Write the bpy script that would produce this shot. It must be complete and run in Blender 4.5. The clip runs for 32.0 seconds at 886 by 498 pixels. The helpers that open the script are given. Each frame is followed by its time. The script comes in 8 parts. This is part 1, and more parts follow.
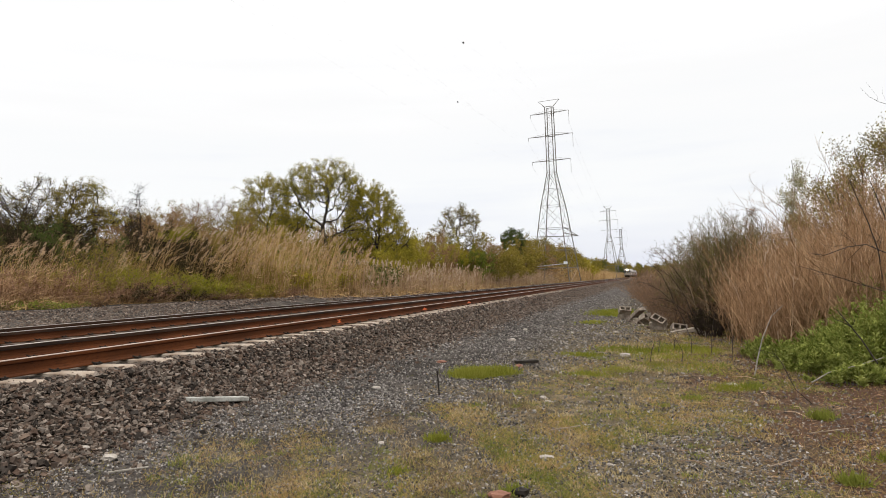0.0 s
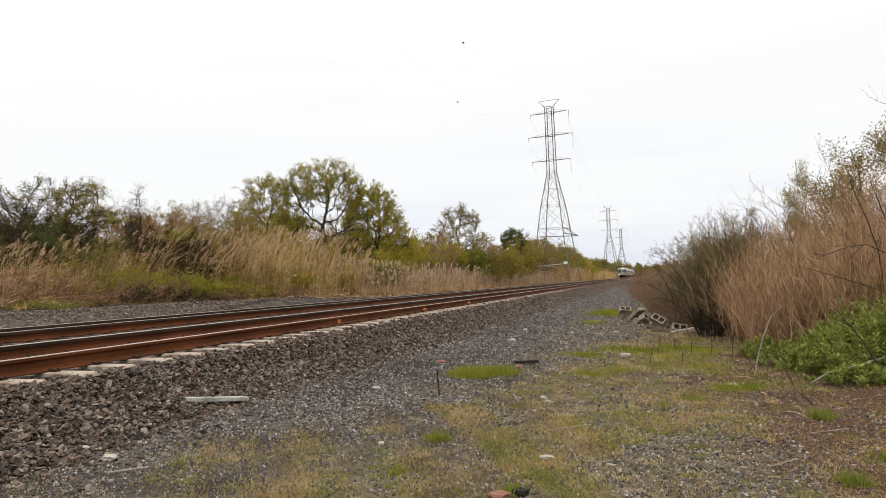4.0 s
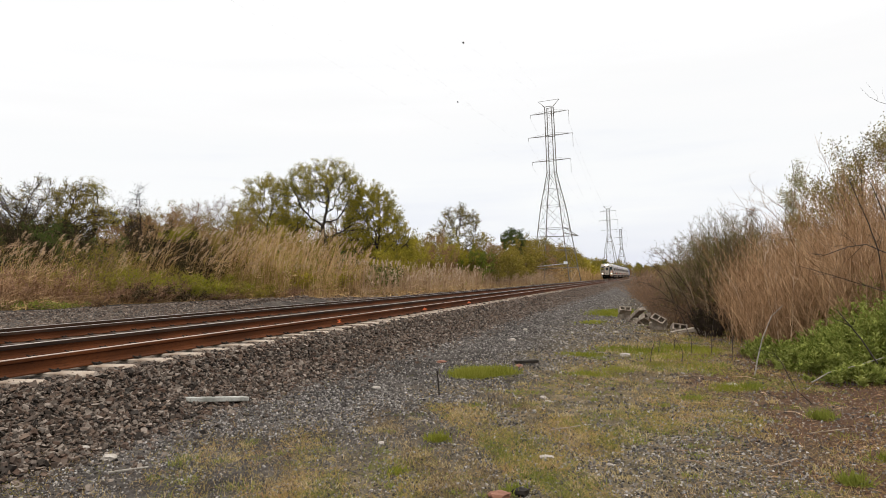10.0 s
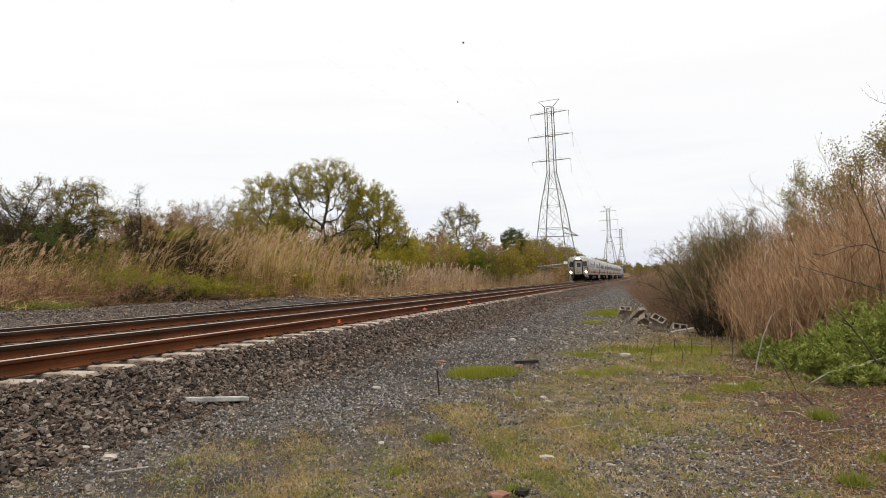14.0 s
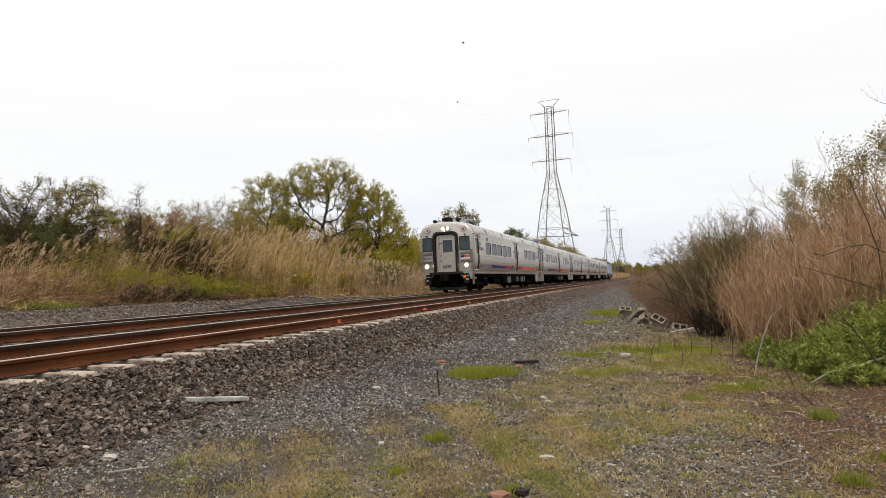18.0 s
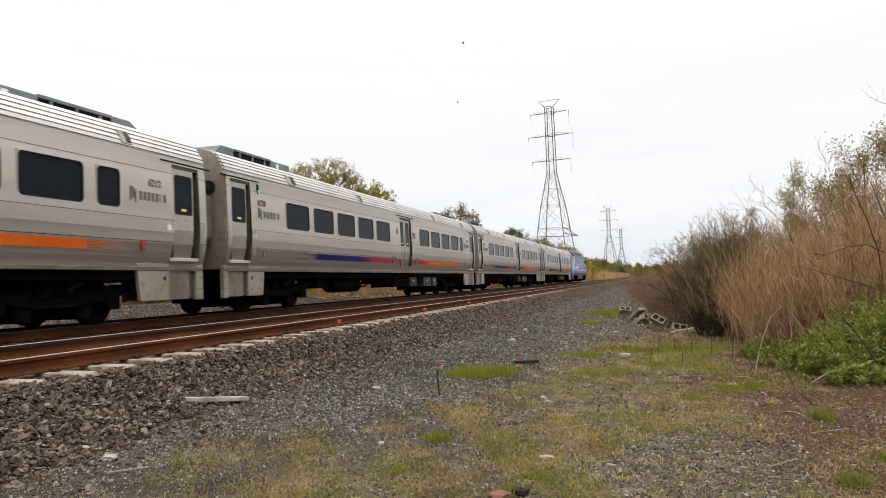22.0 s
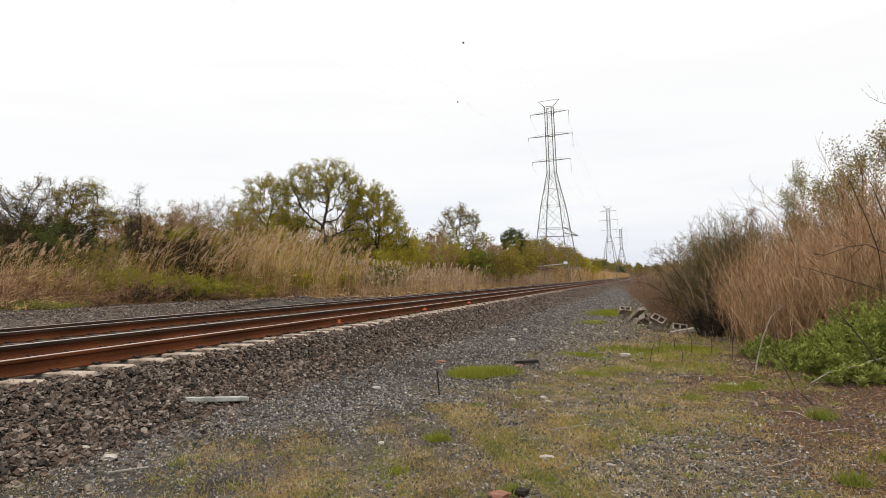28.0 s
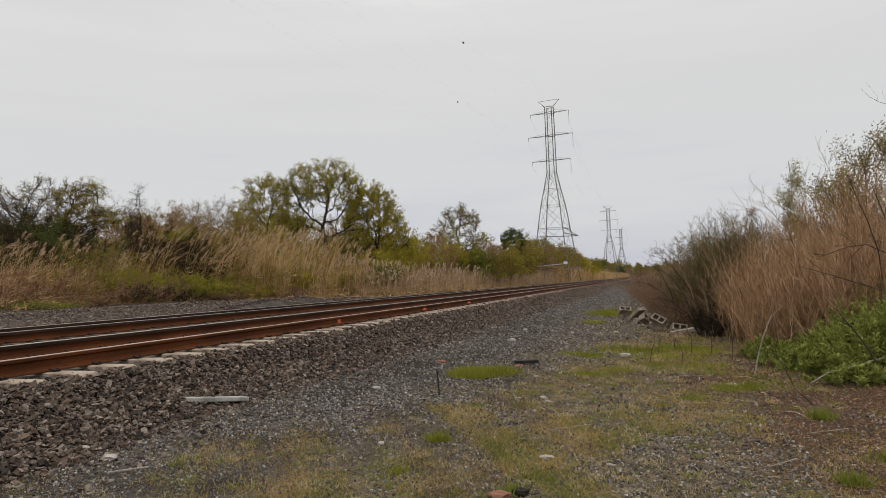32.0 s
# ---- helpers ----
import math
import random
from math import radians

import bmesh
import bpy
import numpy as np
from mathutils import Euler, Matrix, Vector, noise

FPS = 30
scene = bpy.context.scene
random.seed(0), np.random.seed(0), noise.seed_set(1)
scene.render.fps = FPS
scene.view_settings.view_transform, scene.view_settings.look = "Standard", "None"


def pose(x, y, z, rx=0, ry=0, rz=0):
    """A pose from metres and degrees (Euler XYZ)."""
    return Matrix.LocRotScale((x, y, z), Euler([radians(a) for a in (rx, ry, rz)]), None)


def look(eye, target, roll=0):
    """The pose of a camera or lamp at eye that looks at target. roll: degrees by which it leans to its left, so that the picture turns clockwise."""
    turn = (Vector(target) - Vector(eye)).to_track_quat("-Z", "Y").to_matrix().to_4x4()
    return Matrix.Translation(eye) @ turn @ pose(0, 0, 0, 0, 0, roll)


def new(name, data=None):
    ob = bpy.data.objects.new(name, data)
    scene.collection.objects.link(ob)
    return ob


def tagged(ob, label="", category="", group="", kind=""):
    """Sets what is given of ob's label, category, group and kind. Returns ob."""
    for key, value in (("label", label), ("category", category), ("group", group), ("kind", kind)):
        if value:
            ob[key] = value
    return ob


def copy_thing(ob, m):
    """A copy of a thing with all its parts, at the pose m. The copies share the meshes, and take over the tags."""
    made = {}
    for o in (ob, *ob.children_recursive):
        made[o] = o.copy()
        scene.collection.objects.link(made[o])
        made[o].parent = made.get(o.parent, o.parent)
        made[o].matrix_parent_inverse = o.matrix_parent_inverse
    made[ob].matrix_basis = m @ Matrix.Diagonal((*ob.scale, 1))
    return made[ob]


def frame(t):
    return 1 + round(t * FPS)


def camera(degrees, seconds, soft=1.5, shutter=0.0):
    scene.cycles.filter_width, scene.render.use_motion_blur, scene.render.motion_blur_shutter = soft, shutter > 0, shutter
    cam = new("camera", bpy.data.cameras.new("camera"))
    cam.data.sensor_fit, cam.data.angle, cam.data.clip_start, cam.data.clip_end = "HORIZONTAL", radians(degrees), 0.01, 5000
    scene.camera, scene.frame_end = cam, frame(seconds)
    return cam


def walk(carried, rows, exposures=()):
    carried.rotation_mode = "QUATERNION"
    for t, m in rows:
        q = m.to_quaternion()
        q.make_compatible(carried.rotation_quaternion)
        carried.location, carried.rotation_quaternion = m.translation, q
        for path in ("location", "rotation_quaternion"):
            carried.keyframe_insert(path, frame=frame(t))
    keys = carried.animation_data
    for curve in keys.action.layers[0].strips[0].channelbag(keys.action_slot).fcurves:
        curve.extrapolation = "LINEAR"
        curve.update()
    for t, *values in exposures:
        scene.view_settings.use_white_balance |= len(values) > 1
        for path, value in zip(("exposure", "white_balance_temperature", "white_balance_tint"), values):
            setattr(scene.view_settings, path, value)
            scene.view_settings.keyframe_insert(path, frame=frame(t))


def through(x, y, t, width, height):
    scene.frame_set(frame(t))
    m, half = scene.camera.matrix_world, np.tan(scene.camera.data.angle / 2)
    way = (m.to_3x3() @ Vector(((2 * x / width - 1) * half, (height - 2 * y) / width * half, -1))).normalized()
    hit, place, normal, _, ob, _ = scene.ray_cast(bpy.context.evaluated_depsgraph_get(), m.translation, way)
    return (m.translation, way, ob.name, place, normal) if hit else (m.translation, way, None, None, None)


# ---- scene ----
# A level railway beside scrubland, camera on a tripod. x to the right, y along the tracks, z up.
EYE = (0.0, 0.0, 1.5)
YAW, TILT = 0.2731, 0.04624
AIM = (-math.sin(YAW) * math.cos(TILT), math.cos(YAW) * math.cos(TILT), 1.5 + math.sin(TILT))
cam = camera(61.78, 32.0, soft=0.5, shutter=0.1)
STAND = look(EYE, AIM, -2.156)
walk(cam, [(0.0, STAND), (32.0, STAND)],
     exposures=[(0.0, 0.0), (30.9, 0.0), (31.2, -0.01), (31.4, -0.07), (31.6, -0.21), (31.8, -0.37), (32.0, -0.53)])


# ---- sky and light: a bright overcast afternoon ----
def make_world():
    world = bpy.data.worlds.new("overcast_sky")
    world.use_nodes = True
    scene.world = world
    nt = world.node_tree
    nt.nodes.clear()
    n = nt.nodes.new
    out, back = n("ShaderNodeOutputWorld"), n("ShaderNodeBackground")
    sky = n("ShaderNodeTexSky")
    sky.sky_type, sky.sun_disc = "NISHITA", False
    sky.sun_elevation, sky.sun_rotation = radians(48), radians(150)
    coord, sep = n("ShaderNodeTexCoord"), n("ShaderNodeSeparateXYZ")
    # cloud cover: near white, thinner and bluer towards the horizon, in long flat streaks
    stretch = n("ShaderNodeMapping")
    stretch.inputs["Scale"].default_value = (1.0, 1.0, 9.0)
    clouds = n("ShaderNodeTexNoise")
    clouds.inputs["Scale"].default_value = 2.2
    clouds.inputs["Detail"].default_value = 4.0
    ramp = n("ShaderNodeValToRGB")
    ramp.color_ramp.elements[0].position, ramp.color_ramp.elements[0].color = 0.0, (0.83, 0.85, 0.94, 1)
    ramp.color_ramp.elements[1].position, ramp.color_ramp.elements[1].color = 0.95, (2.55, 2.48, 2.38, 1)
    for place, tone in ((0.10, (0.93, 0.94, 0.98)), (0.15, (1.0, 1.0, 1.0)), (0.24, (1.03, 1.02, 1.01)), (0.40, (1.12, 1.11, 1.10)), (0.62, (2.1, 2.05, 1.98))):
        ramp.color_ramp.elements.new(place).color = (*tone, 1)
    add = n("ShaderNodeMath")
    add.operation = "MULTIPLY_ADD"
    add.inputs[1].default_value, add.inputs[2].default_value = 0.30, -0.14
    total = n("ShaderNodeMath")
    total.operation = "ADD"
    mix = n("ShaderNodeMix")
    mix.data_type = "RGBA"
    mix.inputs["Factor"].default_value = 0.93
    thin = n("ShaderNodeVectorMath")
    thin.operation = "SCALE"
    thin.inputs["Scale"].default_value = 0.12
    link = nt.links.new
    link(coord.outputs["Generated"], sep.inputs[0])
    link(coord.outputs["Generated"], stretch.inputs["Vector"])
    link(stretch.outputs[0], clouds.inputs["Vector"])
    link(clouds.outputs["Fac"], add.inputs[0])
    link(sep.outputs["Z"], total.inputs[0])
    link(add.outputs[0], total.inputs[1])
    link(total.outputs[0], ramp.inputs["Fac"])
    link(sky.outputs[0], thin.inputs[0])
    link(thin.outputs[0], mix.inputs["A"])
    link(ramp.outputs[0], mix.inputs["B"])
    link(mix.outputs["Result"], back.inputs["Color"])
    back.inputs["Strength"].default_value = 1.0
    link(back.outputs[0], out.inputs["Surface"])


make_world()
sun_data = bpy.data.lights.new("sun", "SUN")
sun_data.energy, sun_data.angle, sun_data.color = 1.1, radians(25), (1.0, 0.95, 0.88)
sun = new("sun", sun_data)
sun.matrix_world = look((20, -30, 50), (0, 0, 0))


# ---- materials ----
def material(name, a, b, rough=0.8, metal=0.0, scale=4.0, fine=60.0, bump=0.3, depth=0.02, c=None, random=0.0, stretch=None,
             specular=0.35):
    """Two colours mixed by coarse noise, a third by fine noise, relief from both; random shifts each piece's brightness."""
    m = bpy.data.materials.new(name)
    m.use_nodes = True
    nt = m.node_tree
    n, link = nt.nodes.new, nt.links.new
    bsdf = nt.nodes["Principled BSDF"]
    coord, mapping = n("ShaderNodeTexCoord"), n("ShaderNodeMapping")
    link(coord.outputs["Object"], mapping.inputs["Vector"])
    if stretch:
        mapping.inputs["Scale"].default_value = stretch
    coarse, small = n("ShaderNodeTexNoise"), n("ShaderNodeTexNoise")
    for tex, s in ((coarse, scale), (small, fine)):
        tex.inputs["Scale"].default_value = s
        tex.inputs["Detail"].default_value = 5.0
        link(mapping.outputs[0], tex.inputs["Vector"])
    ramp = n("ShaderNodeValToRGB")
    ramp.color_ramp.elements[0].position, ramp.color_ramp.elements[0].color = 0.35, (*a, 1)
    ramp.color_ramp.elements[1].position, ramp.color_ramp.elements[1].color = 0.65, (*b, 1)
    link(coarse.outputs["Fac"], ramp.inputs["Fac"])
    mix = n("ShaderNodeMix")
    mix.data_type = "RGBA"
    fac = n("ShaderNodeMapRange")
    fac.inputs["From Min"].default_value, fac.inputs["From Max"].default_value = 0.5, 0.75
    fac.inputs["To Max"].default_value = 0.7
    link(small.outputs["Fac"], fac.inputs["Value"])
    link(fac.outputs[0], mix.inputs["Factor"])
    link(ramp.outputs[0], mix.inputs["A"])
    mix.inputs["B"].default_value = (*(c or [v * 0.6 for v in a]), 1)
    last = mix.outputs["Result"]
    if random:
        hsv, geo, span = n("ShaderNodeHueSaturation"), n("ShaderNodeNewGeometry"), n("ShaderNodeMapRange")
        span.inputs["To Min"].default_value, span.inputs["To Max"].default_value = 1 - random, 1 + random
        link(geo.outputs["Random Per Island"], span.inputs["Value"])
        link(span.outputs[0], hsv.inputs["Value"])
        link(last, hsv.inputs["Color"])
        last = hsv.outputs[0]
    link(last, bsdf.inputs["Base Color"])
    bsdf.inputs["Roughness"].default_value, bsdf.inputs["Metallic"].default_value = rough, metal
    bsdf.inputs["Specular IOR Level"].default_value = specular
    if bump:
        both, relief = n("ShaderNodeMath"), n("ShaderNodeBump")
        link(coarse.outputs["Fac"], both.inputs[0])
        link(small.outputs["Fac"], both.inputs[1])
        relief.inputs["Strength"].default_value, relief.inputs["Distance"].default_value = bump, depth
        link(both.outputs[0], relief.inputs["Height"])
        link(relief.outputs[0], bsdf.inputs["Normal"])
    return m


def stony(name, colours, scale=60.0, rough=0.9):
    """Crushed stone: each piece takes a colour of its own from the list, with grain and a little relief."""
    m = material(name, (0.75, 0.75, 0.75), (1.0, 1.0, 1.0), rough, 0, 9, scale, 0.5, 0.006, c=(0.55, 0.52, 0.5), specular=0.15)
    nt = m.node_tree
    n, link = nt.nodes.new, nt.links.new
    bsdf = nt.nodes["Principled BSDF"]
    grain = bsdf.inputs["Base Color"].links[0].from_socket
    geo, ramp, mix = n("ShaderNodeNewGeometry"), n("ShaderNodeValToRGB"), n("ShaderNodeMix")
    while len(ramp.color_ramp.elements) < len(colours):
        ramp.color_ramp.elements.new(0.5)
    for i, col in enumerate(colours):
        ramp.color_ramp.elements[i].position = i / (len(colours) - 1)
        ramp.color_ramp.elements[i].color = (*col, 1)
    mix.data_type, mix.blend_type = "RGBA", "MULTIPLY"
    mix.inputs["Factor"].default_value = 1.0
    link(geo.outputs["Random Per Island"], ramp.inputs["Fac"])
    link(ramp.outputs[0], mix.inputs["A"])
    link(grain, mix.inputs["B"])
    link(mix.outputs["Result"], bsdf.inputs["Base Color"])
    return m


def leafy(name, colours, through=0.35, spread=0.55):
    """Leaf or straw: each piece takes a colour of its own from the list; thin, so light passes through."""
    m = bpy.data.materials.new(name)
    m.use_nodes = True
    nt = m.node_tree
    nt.nodes.clear()
    n, link = nt.nodes.new, nt.links.new
    out, mix, dif, tra = n("ShaderNodeOutputMaterial"), n("ShaderNodeMixShader"), n("ShaderNodeBsdfDiffuse"), n("ShaderNodeBsdfTranslucent")
    geo, ramp = n("ShaderNodeNewGeometry"), n("ShaderNodeValToRGB")
    coord, patch, fac = n("ShaderNodeTexCoord"), n("ShaderNodeTexNoise"), n("ShaderNodeMath")
    patch.inputs["Scale"].default_value = spread
    fac.operation = "MULTIPLY_ADD"
    fac.inputs[1].default_value = 0.55
    half = n("ShaderNodeMath")
    half.operation = "MULTIPLY_ADD"
    half.inputs[1].default_value, half.inputs[2].default_value = 1.1, -0.32
    link(coord.outputs["Object"], patch.inputs["Vector"])
    link(patch.outputs["Fac"], half.inputs[0])
    link(geo.outputs["Random Per Island"], fac.inputs[0])
    link(half.outputs[0], fac.inputs[2])
    link(fac.outputs[0], ramp.inputs["Fac"])
    while len(ramp.color_ramp.elements) < len(colours):
        ramp.color_ramp.elements.new(0.5)
    for i, col in enumerate(colours):
        ramp.color_ramp.elements[i].position = i / (len(colours) - 1)
        ramp.color_ramp.elements[i].color = (*col, 1)
    link(ramp.outputs[0], dif.inputs["Color"])
    link(ramp.outputs[0], tra.inputs["Color"])
    mix.inputs[0].default_value = through
    link(dif.outputs[0], mix.inputs[1])
    link(tra.outputs[0], mix.inputs[2])
    link(mix.outputs[0], out.inputs["Surface"])
    return m


def glowing(name, colour, strength):
    m = bpy.data.materials.new(name)
    m.use_nodes = True
    bsdf = m.node_tree.nodes["Principled BSDF"]
    bsdf.inputs["Base Color"].default_value = (*colour, 1)
    bsdf.inputs["Emission Color"].default_value = (*colour, 1)
    bsdf.inputs["Emission Strength"].default_value = strength
    return m


M_RUST = material("rusted_rail", (0.052, 0.0165, 0.005), (0.096, 0.030, 0.009), 0.85, 0.0, 3.0, 90, 0.3, 0.004, c=(0.025, 0.009, 0.004),
                  stretch=(1, 0.25, 1), specular=0.12)
M_SHINE = material("worn_steel", (0.33, 0.29, 0.255), (0.43, 0.385, 0.345), 0.30, 0.9, 2.0, 80, 0.05, 0.001, stretch=(1, 0.1, 1))
M_DULL = material("dull_rail_head", (0.30, 0.22, 0.17), (0.40, 0.31, 0.25), 0.45, 0.5, 2.0, 80, 0.08, 0.002, stretch=(1, 0.1, 1))
M_CONCRETE = material("concrete", (0.22, 0.165, 0.122), (0.35, 0.295, 0.240), 0.9, 0, 5, 90, 0.35, 0.006, c=(0.19, 0.145, 0.11))
# Near-black rust that holds the shadow under the rail heads.
M_HEADSHADE = material("rail_head_shade", (0.020, 0.011, 0.007), (0.048, 0.024, 0.014), 0.8, 0.0, 3.0, 90, 0.3, 0.004, stretch=(1, 0.25, 1), specular=0.15)
M_OLDCONCRETE = material("weathered_concrete", (0.15, 0.122, 0.094), (0.33, 0.275, 0.22), 0.95, 0, 6, 70, 0.5, 0.012, c=(0.08, 0.06, 0.045))
M_SLAB = material("mossy_grey_slab", (0.17, 0.17, 0.15), (0.34, 0.335, 0.305), 0.9, 0, 7, 80, 0.5, 0.008, c=(0.10, 0.095, 0.08))
M_STAINEDTIE = material("rust_stained_concrete", (0.05, 0.032, 0.022), (0.11, 0.075, 0.052), 0.95, 0, 5, 60, 0.3, 0.006, c=(0.03, 0.02, 0.014))
M_DARKSTEEL = material("dark_steel", (0.010, 0.008, 0.007), (0.026, 0.021, 0.017), 0.8, 0.0, 4, 50, 0.2, 0.004, c=(0.04, 0.03, 0.022), specular=0.15)
M_PAINTMARK = material("orange_marking_paint", (0.75, 0.12, 0.03), (0.85, 0.2, 0.05), 0.7, 0, 20, 120, 0.1)
M_BALLAST = stony("ballast_stone", [(0.020, 0.016, 0.0135), (0.056, 0.045, 0.037), (0.092, 0.059, 0.043), (0.120, 0.101, 0.086), (0.134, 0.090, 0.065), (0.168, 0.138, 0.114), (0.26, 0.215, 0.18)])
M_FINEGRAVEL = stony("fine_gravel", [(0.030, 0.027, 0.026), (0.070, 0.063, 0.059), (0.124, 0.111, 0.104), (0.195, 0.178, 0.166), (0.40, 0.372, 0.345)])
M_PALESTONE = material("pale_stone", (0.19, 0.165, 0.14), (0.33, 0.30, 0.265), 0.9, 0, 8, 60, 0.4, 0.008, random=0.25)
M_BRICK = material("broken_brick", (0.15, 0.066, 0.042), (0.24, 0.115, 0.076), 0.9, 0, 12, 80, 0.4, 0.008)
M_WOOD = material("grey_wood", (0.20, 0.15, 0.11), (0.33, 0.27, 0.21), 0.85, 0, 6, 60, 0.4, 0.006, stretch=(1, 6, 6))


# ---- mesh helpers ----
def mesh_of(name, verts, faces, mat, smooth=False):
    """A mesh from arrays of vertices and of equal-sided faces."""
    verts, faces = np.asarray(verts, dtype=np.float32), np.asarray(faces, dtype=np.int32)
    me = bpy.data.meshes.new(name)
    me.vertices.add(len(verts))
    me.vertices.foreach_set("co", verts.ravel())
    k = faces.shape[1]
    me.loops.add(faces.size)
    me.loops.foreach_set("vertex_index", faces.ravel())
    me.polygons.add(len(faces))
    me.polygons.foreach_set("loop_start", np.arange(0, faces.size, k, dtype=np.int32))
    me.polygons.foreach_set("use_smooth", np.full(len(faces), smooth))
    me.update(calc_edges=True)
    me.materials.append(mat)
    return me


def bm_mesh(name, bm, mat, smooth=False):
    bmesh.ops.recalc_face_normals(bm, faces=bm.faces)
    me = bpy.data.meshes.new(name)
    bm.to_mesh(me)
    bm.free()
    for poly in me.polygons:
        poly.use_smooth = smooth
    me.materials.append(mat)
    return me


def part(name, bm, mat, parent=None, label="", smooth=False, at=None):
    """Links a bmesh or a mesh as one object under its thing."""
    me = bm if isinstance(bm, bpy.types.Mesh) else bm_mesh(name, bm, mat, smooth)
    ob = new(name, me)
    ob.parent = parent
    if at is not None:
        ob.matrix_basis = at
    if label:
        ob["label"] = label
    if name.endswith("_growth") or name in ("foliage", "crown"):
        ob["kind"] = "stuff"
    return ob


def thing(name, label, category, m=None, group="", kind=""):
    ob = new(name)
    ob.empty_display_size = 0.2
    if m is not None:
        ob.matrix_basis = m
    return tagged(ob, label, category, group, kind)


def box(x0, x1, y0, y1, z0, z1, bevel=0.0, bm=None):
    own = bm is None
    bm = bm or bmesh.new()
    made = bmesh.ops.create_cube(bm, size=1.0, matrix=Matrix.Translation(((x0 + x1) / 2, (y0 + y1) / 2, (z0 + z1) / 2))
                                 @ Matrix.Diagonal((abs(x1 - x0), abs(y1 - y0), abs(z1 - z0), 1)))
    if bevel and own:
        bmesh.ops.bevel(bm, geom=bm.edges[:], offset=bevel, segments=2, affect="EDGES", profile=0.6)
    return bm


def rod(p, q, r, sides=8, r2=None, bm=None):
    bm = bm or bmesh.new()
    p, q = Vector(p), Vector(q)
    m = Matrix.Translation((p + q) / 2) @ (q - p).to_track_quat("Z", "Y").to_matrix().to_4x4()
    bmesh.ops.create_cone(bm, cap_ends=True, segments=sides, radius1=r, radius2=r if r2 is None else r2, depth=(q - p).length, matrix=m)
    return bm


def prism(outline, axis, a, b, bevel=0.0):
    """A closed outline of 2D points pushed along an axis from a to b. axis x: points are (y, z); y: (x, z); z: (x, y)."""
    bm = bmesh.new()

    def put(u, v, w):
        return {"x": (w, u, v), "y": (u, w, v), "z": (u, v, w)}[axis]
    lo = [bm.verts.new(put(u, v, a)) for u, v in outline]
    hi = [bm.verts.new(put(u, v, b)) for u, v in outline]
    bm.faces.new(lo[::-1])
    bm.faces.new(hi)
    for i in range(len(outline)):
        j = (i + 1) % len(outline)
        bm.faces.new((lo[i], lo[j], hi[j], hi[i]))
    if bevel:
        bmesh.ops.bevel(bm, geom=bm.edges[:], offset=bevel, segments=1, affect="EDGES")
    return bm


def rounded(x0, x1, y0, y1, r, n=4):
    """Outline of a rectangle with rounded corners."""
    pts = []
    for cx, cy, a0 in ((x1 - r, y1 - r, 0), (x0 + r, y1 - r, 90), (x0 + r, y0 + r, 180), (x1 - r, y0 + r, 270)):
        for i in range(n + 1):
            a = radians(a0 + 90 * i / n)
            pts.append((cx + r * math.cos(a), cy + r * math.sin(a)))
    return pts


def ring(outer, inner, axis, a, b):
    """A frame between two outlines with equally many points."""
    bm = bmesh.new()

    def put(u, v, w):
        return {"x": (w, u, v), "y": (u, w, v), "z": (u, v, w)}[axis]
    loops = [[bm.verts.new(put(u, v, w)) for u, v in line] for line, w in ((outer, a), (outer, b), (inner, b), (inner, a))]
    for k in range(4):
        one, two = loops[k], loops[(k + 1) % 4]
        for i in range(len(one)):
            j = (i + 1) % len(one)
            bm.faces.new((one[i], one[j], two[j], two[i]))
    return bm


def tubes(segs, sides=4):
    """Tapered rods from rows (x0, y0, z0, x1, y1, z1, r0, r1), as arrays of vertices and quads."""
    s = np.asarray(segs, dtype=np.float64)
    p, q, r0, r1 = s[:, 0:3], s[:, 3:6], s[:, 6:7], s[:, 7:8]
    d = q - p
    d /= np.linalg.norm(d, axis=1, keepdims=True) + 1e-9
    ref = np.where(np.abs(d[:, 2:3]) > 0.9, np.array([[1.0, 0, 0]]), np.array([[0, 0, 1.0]]))
    u = np.cross(d, ref)
    u /= np.linalg.norm(u, axis=1, keepdims=True) + 1e-9
    w = np.cross(d, u)
    verts = []
    for end, r in ((p, r0), (q, r1)):
        for k in range(sides):
            a = 2 * math.pi * k / sides
            verts.append(end + r * (u * math.cos(a) + w * math.sin(a)))
    v = np.stack(verts, axis=1).reshape(-1, 3)
    base = np.arange(len(s))[:, None] * 2 * sides
    faces = []
    for k in range(sides):
        j = (k + 1) % sides
        faces.append(np.concatenate([base + k, base + j, base + sides + j, base + sides + k], axis=1))
    return v, np.concatenate(faces)


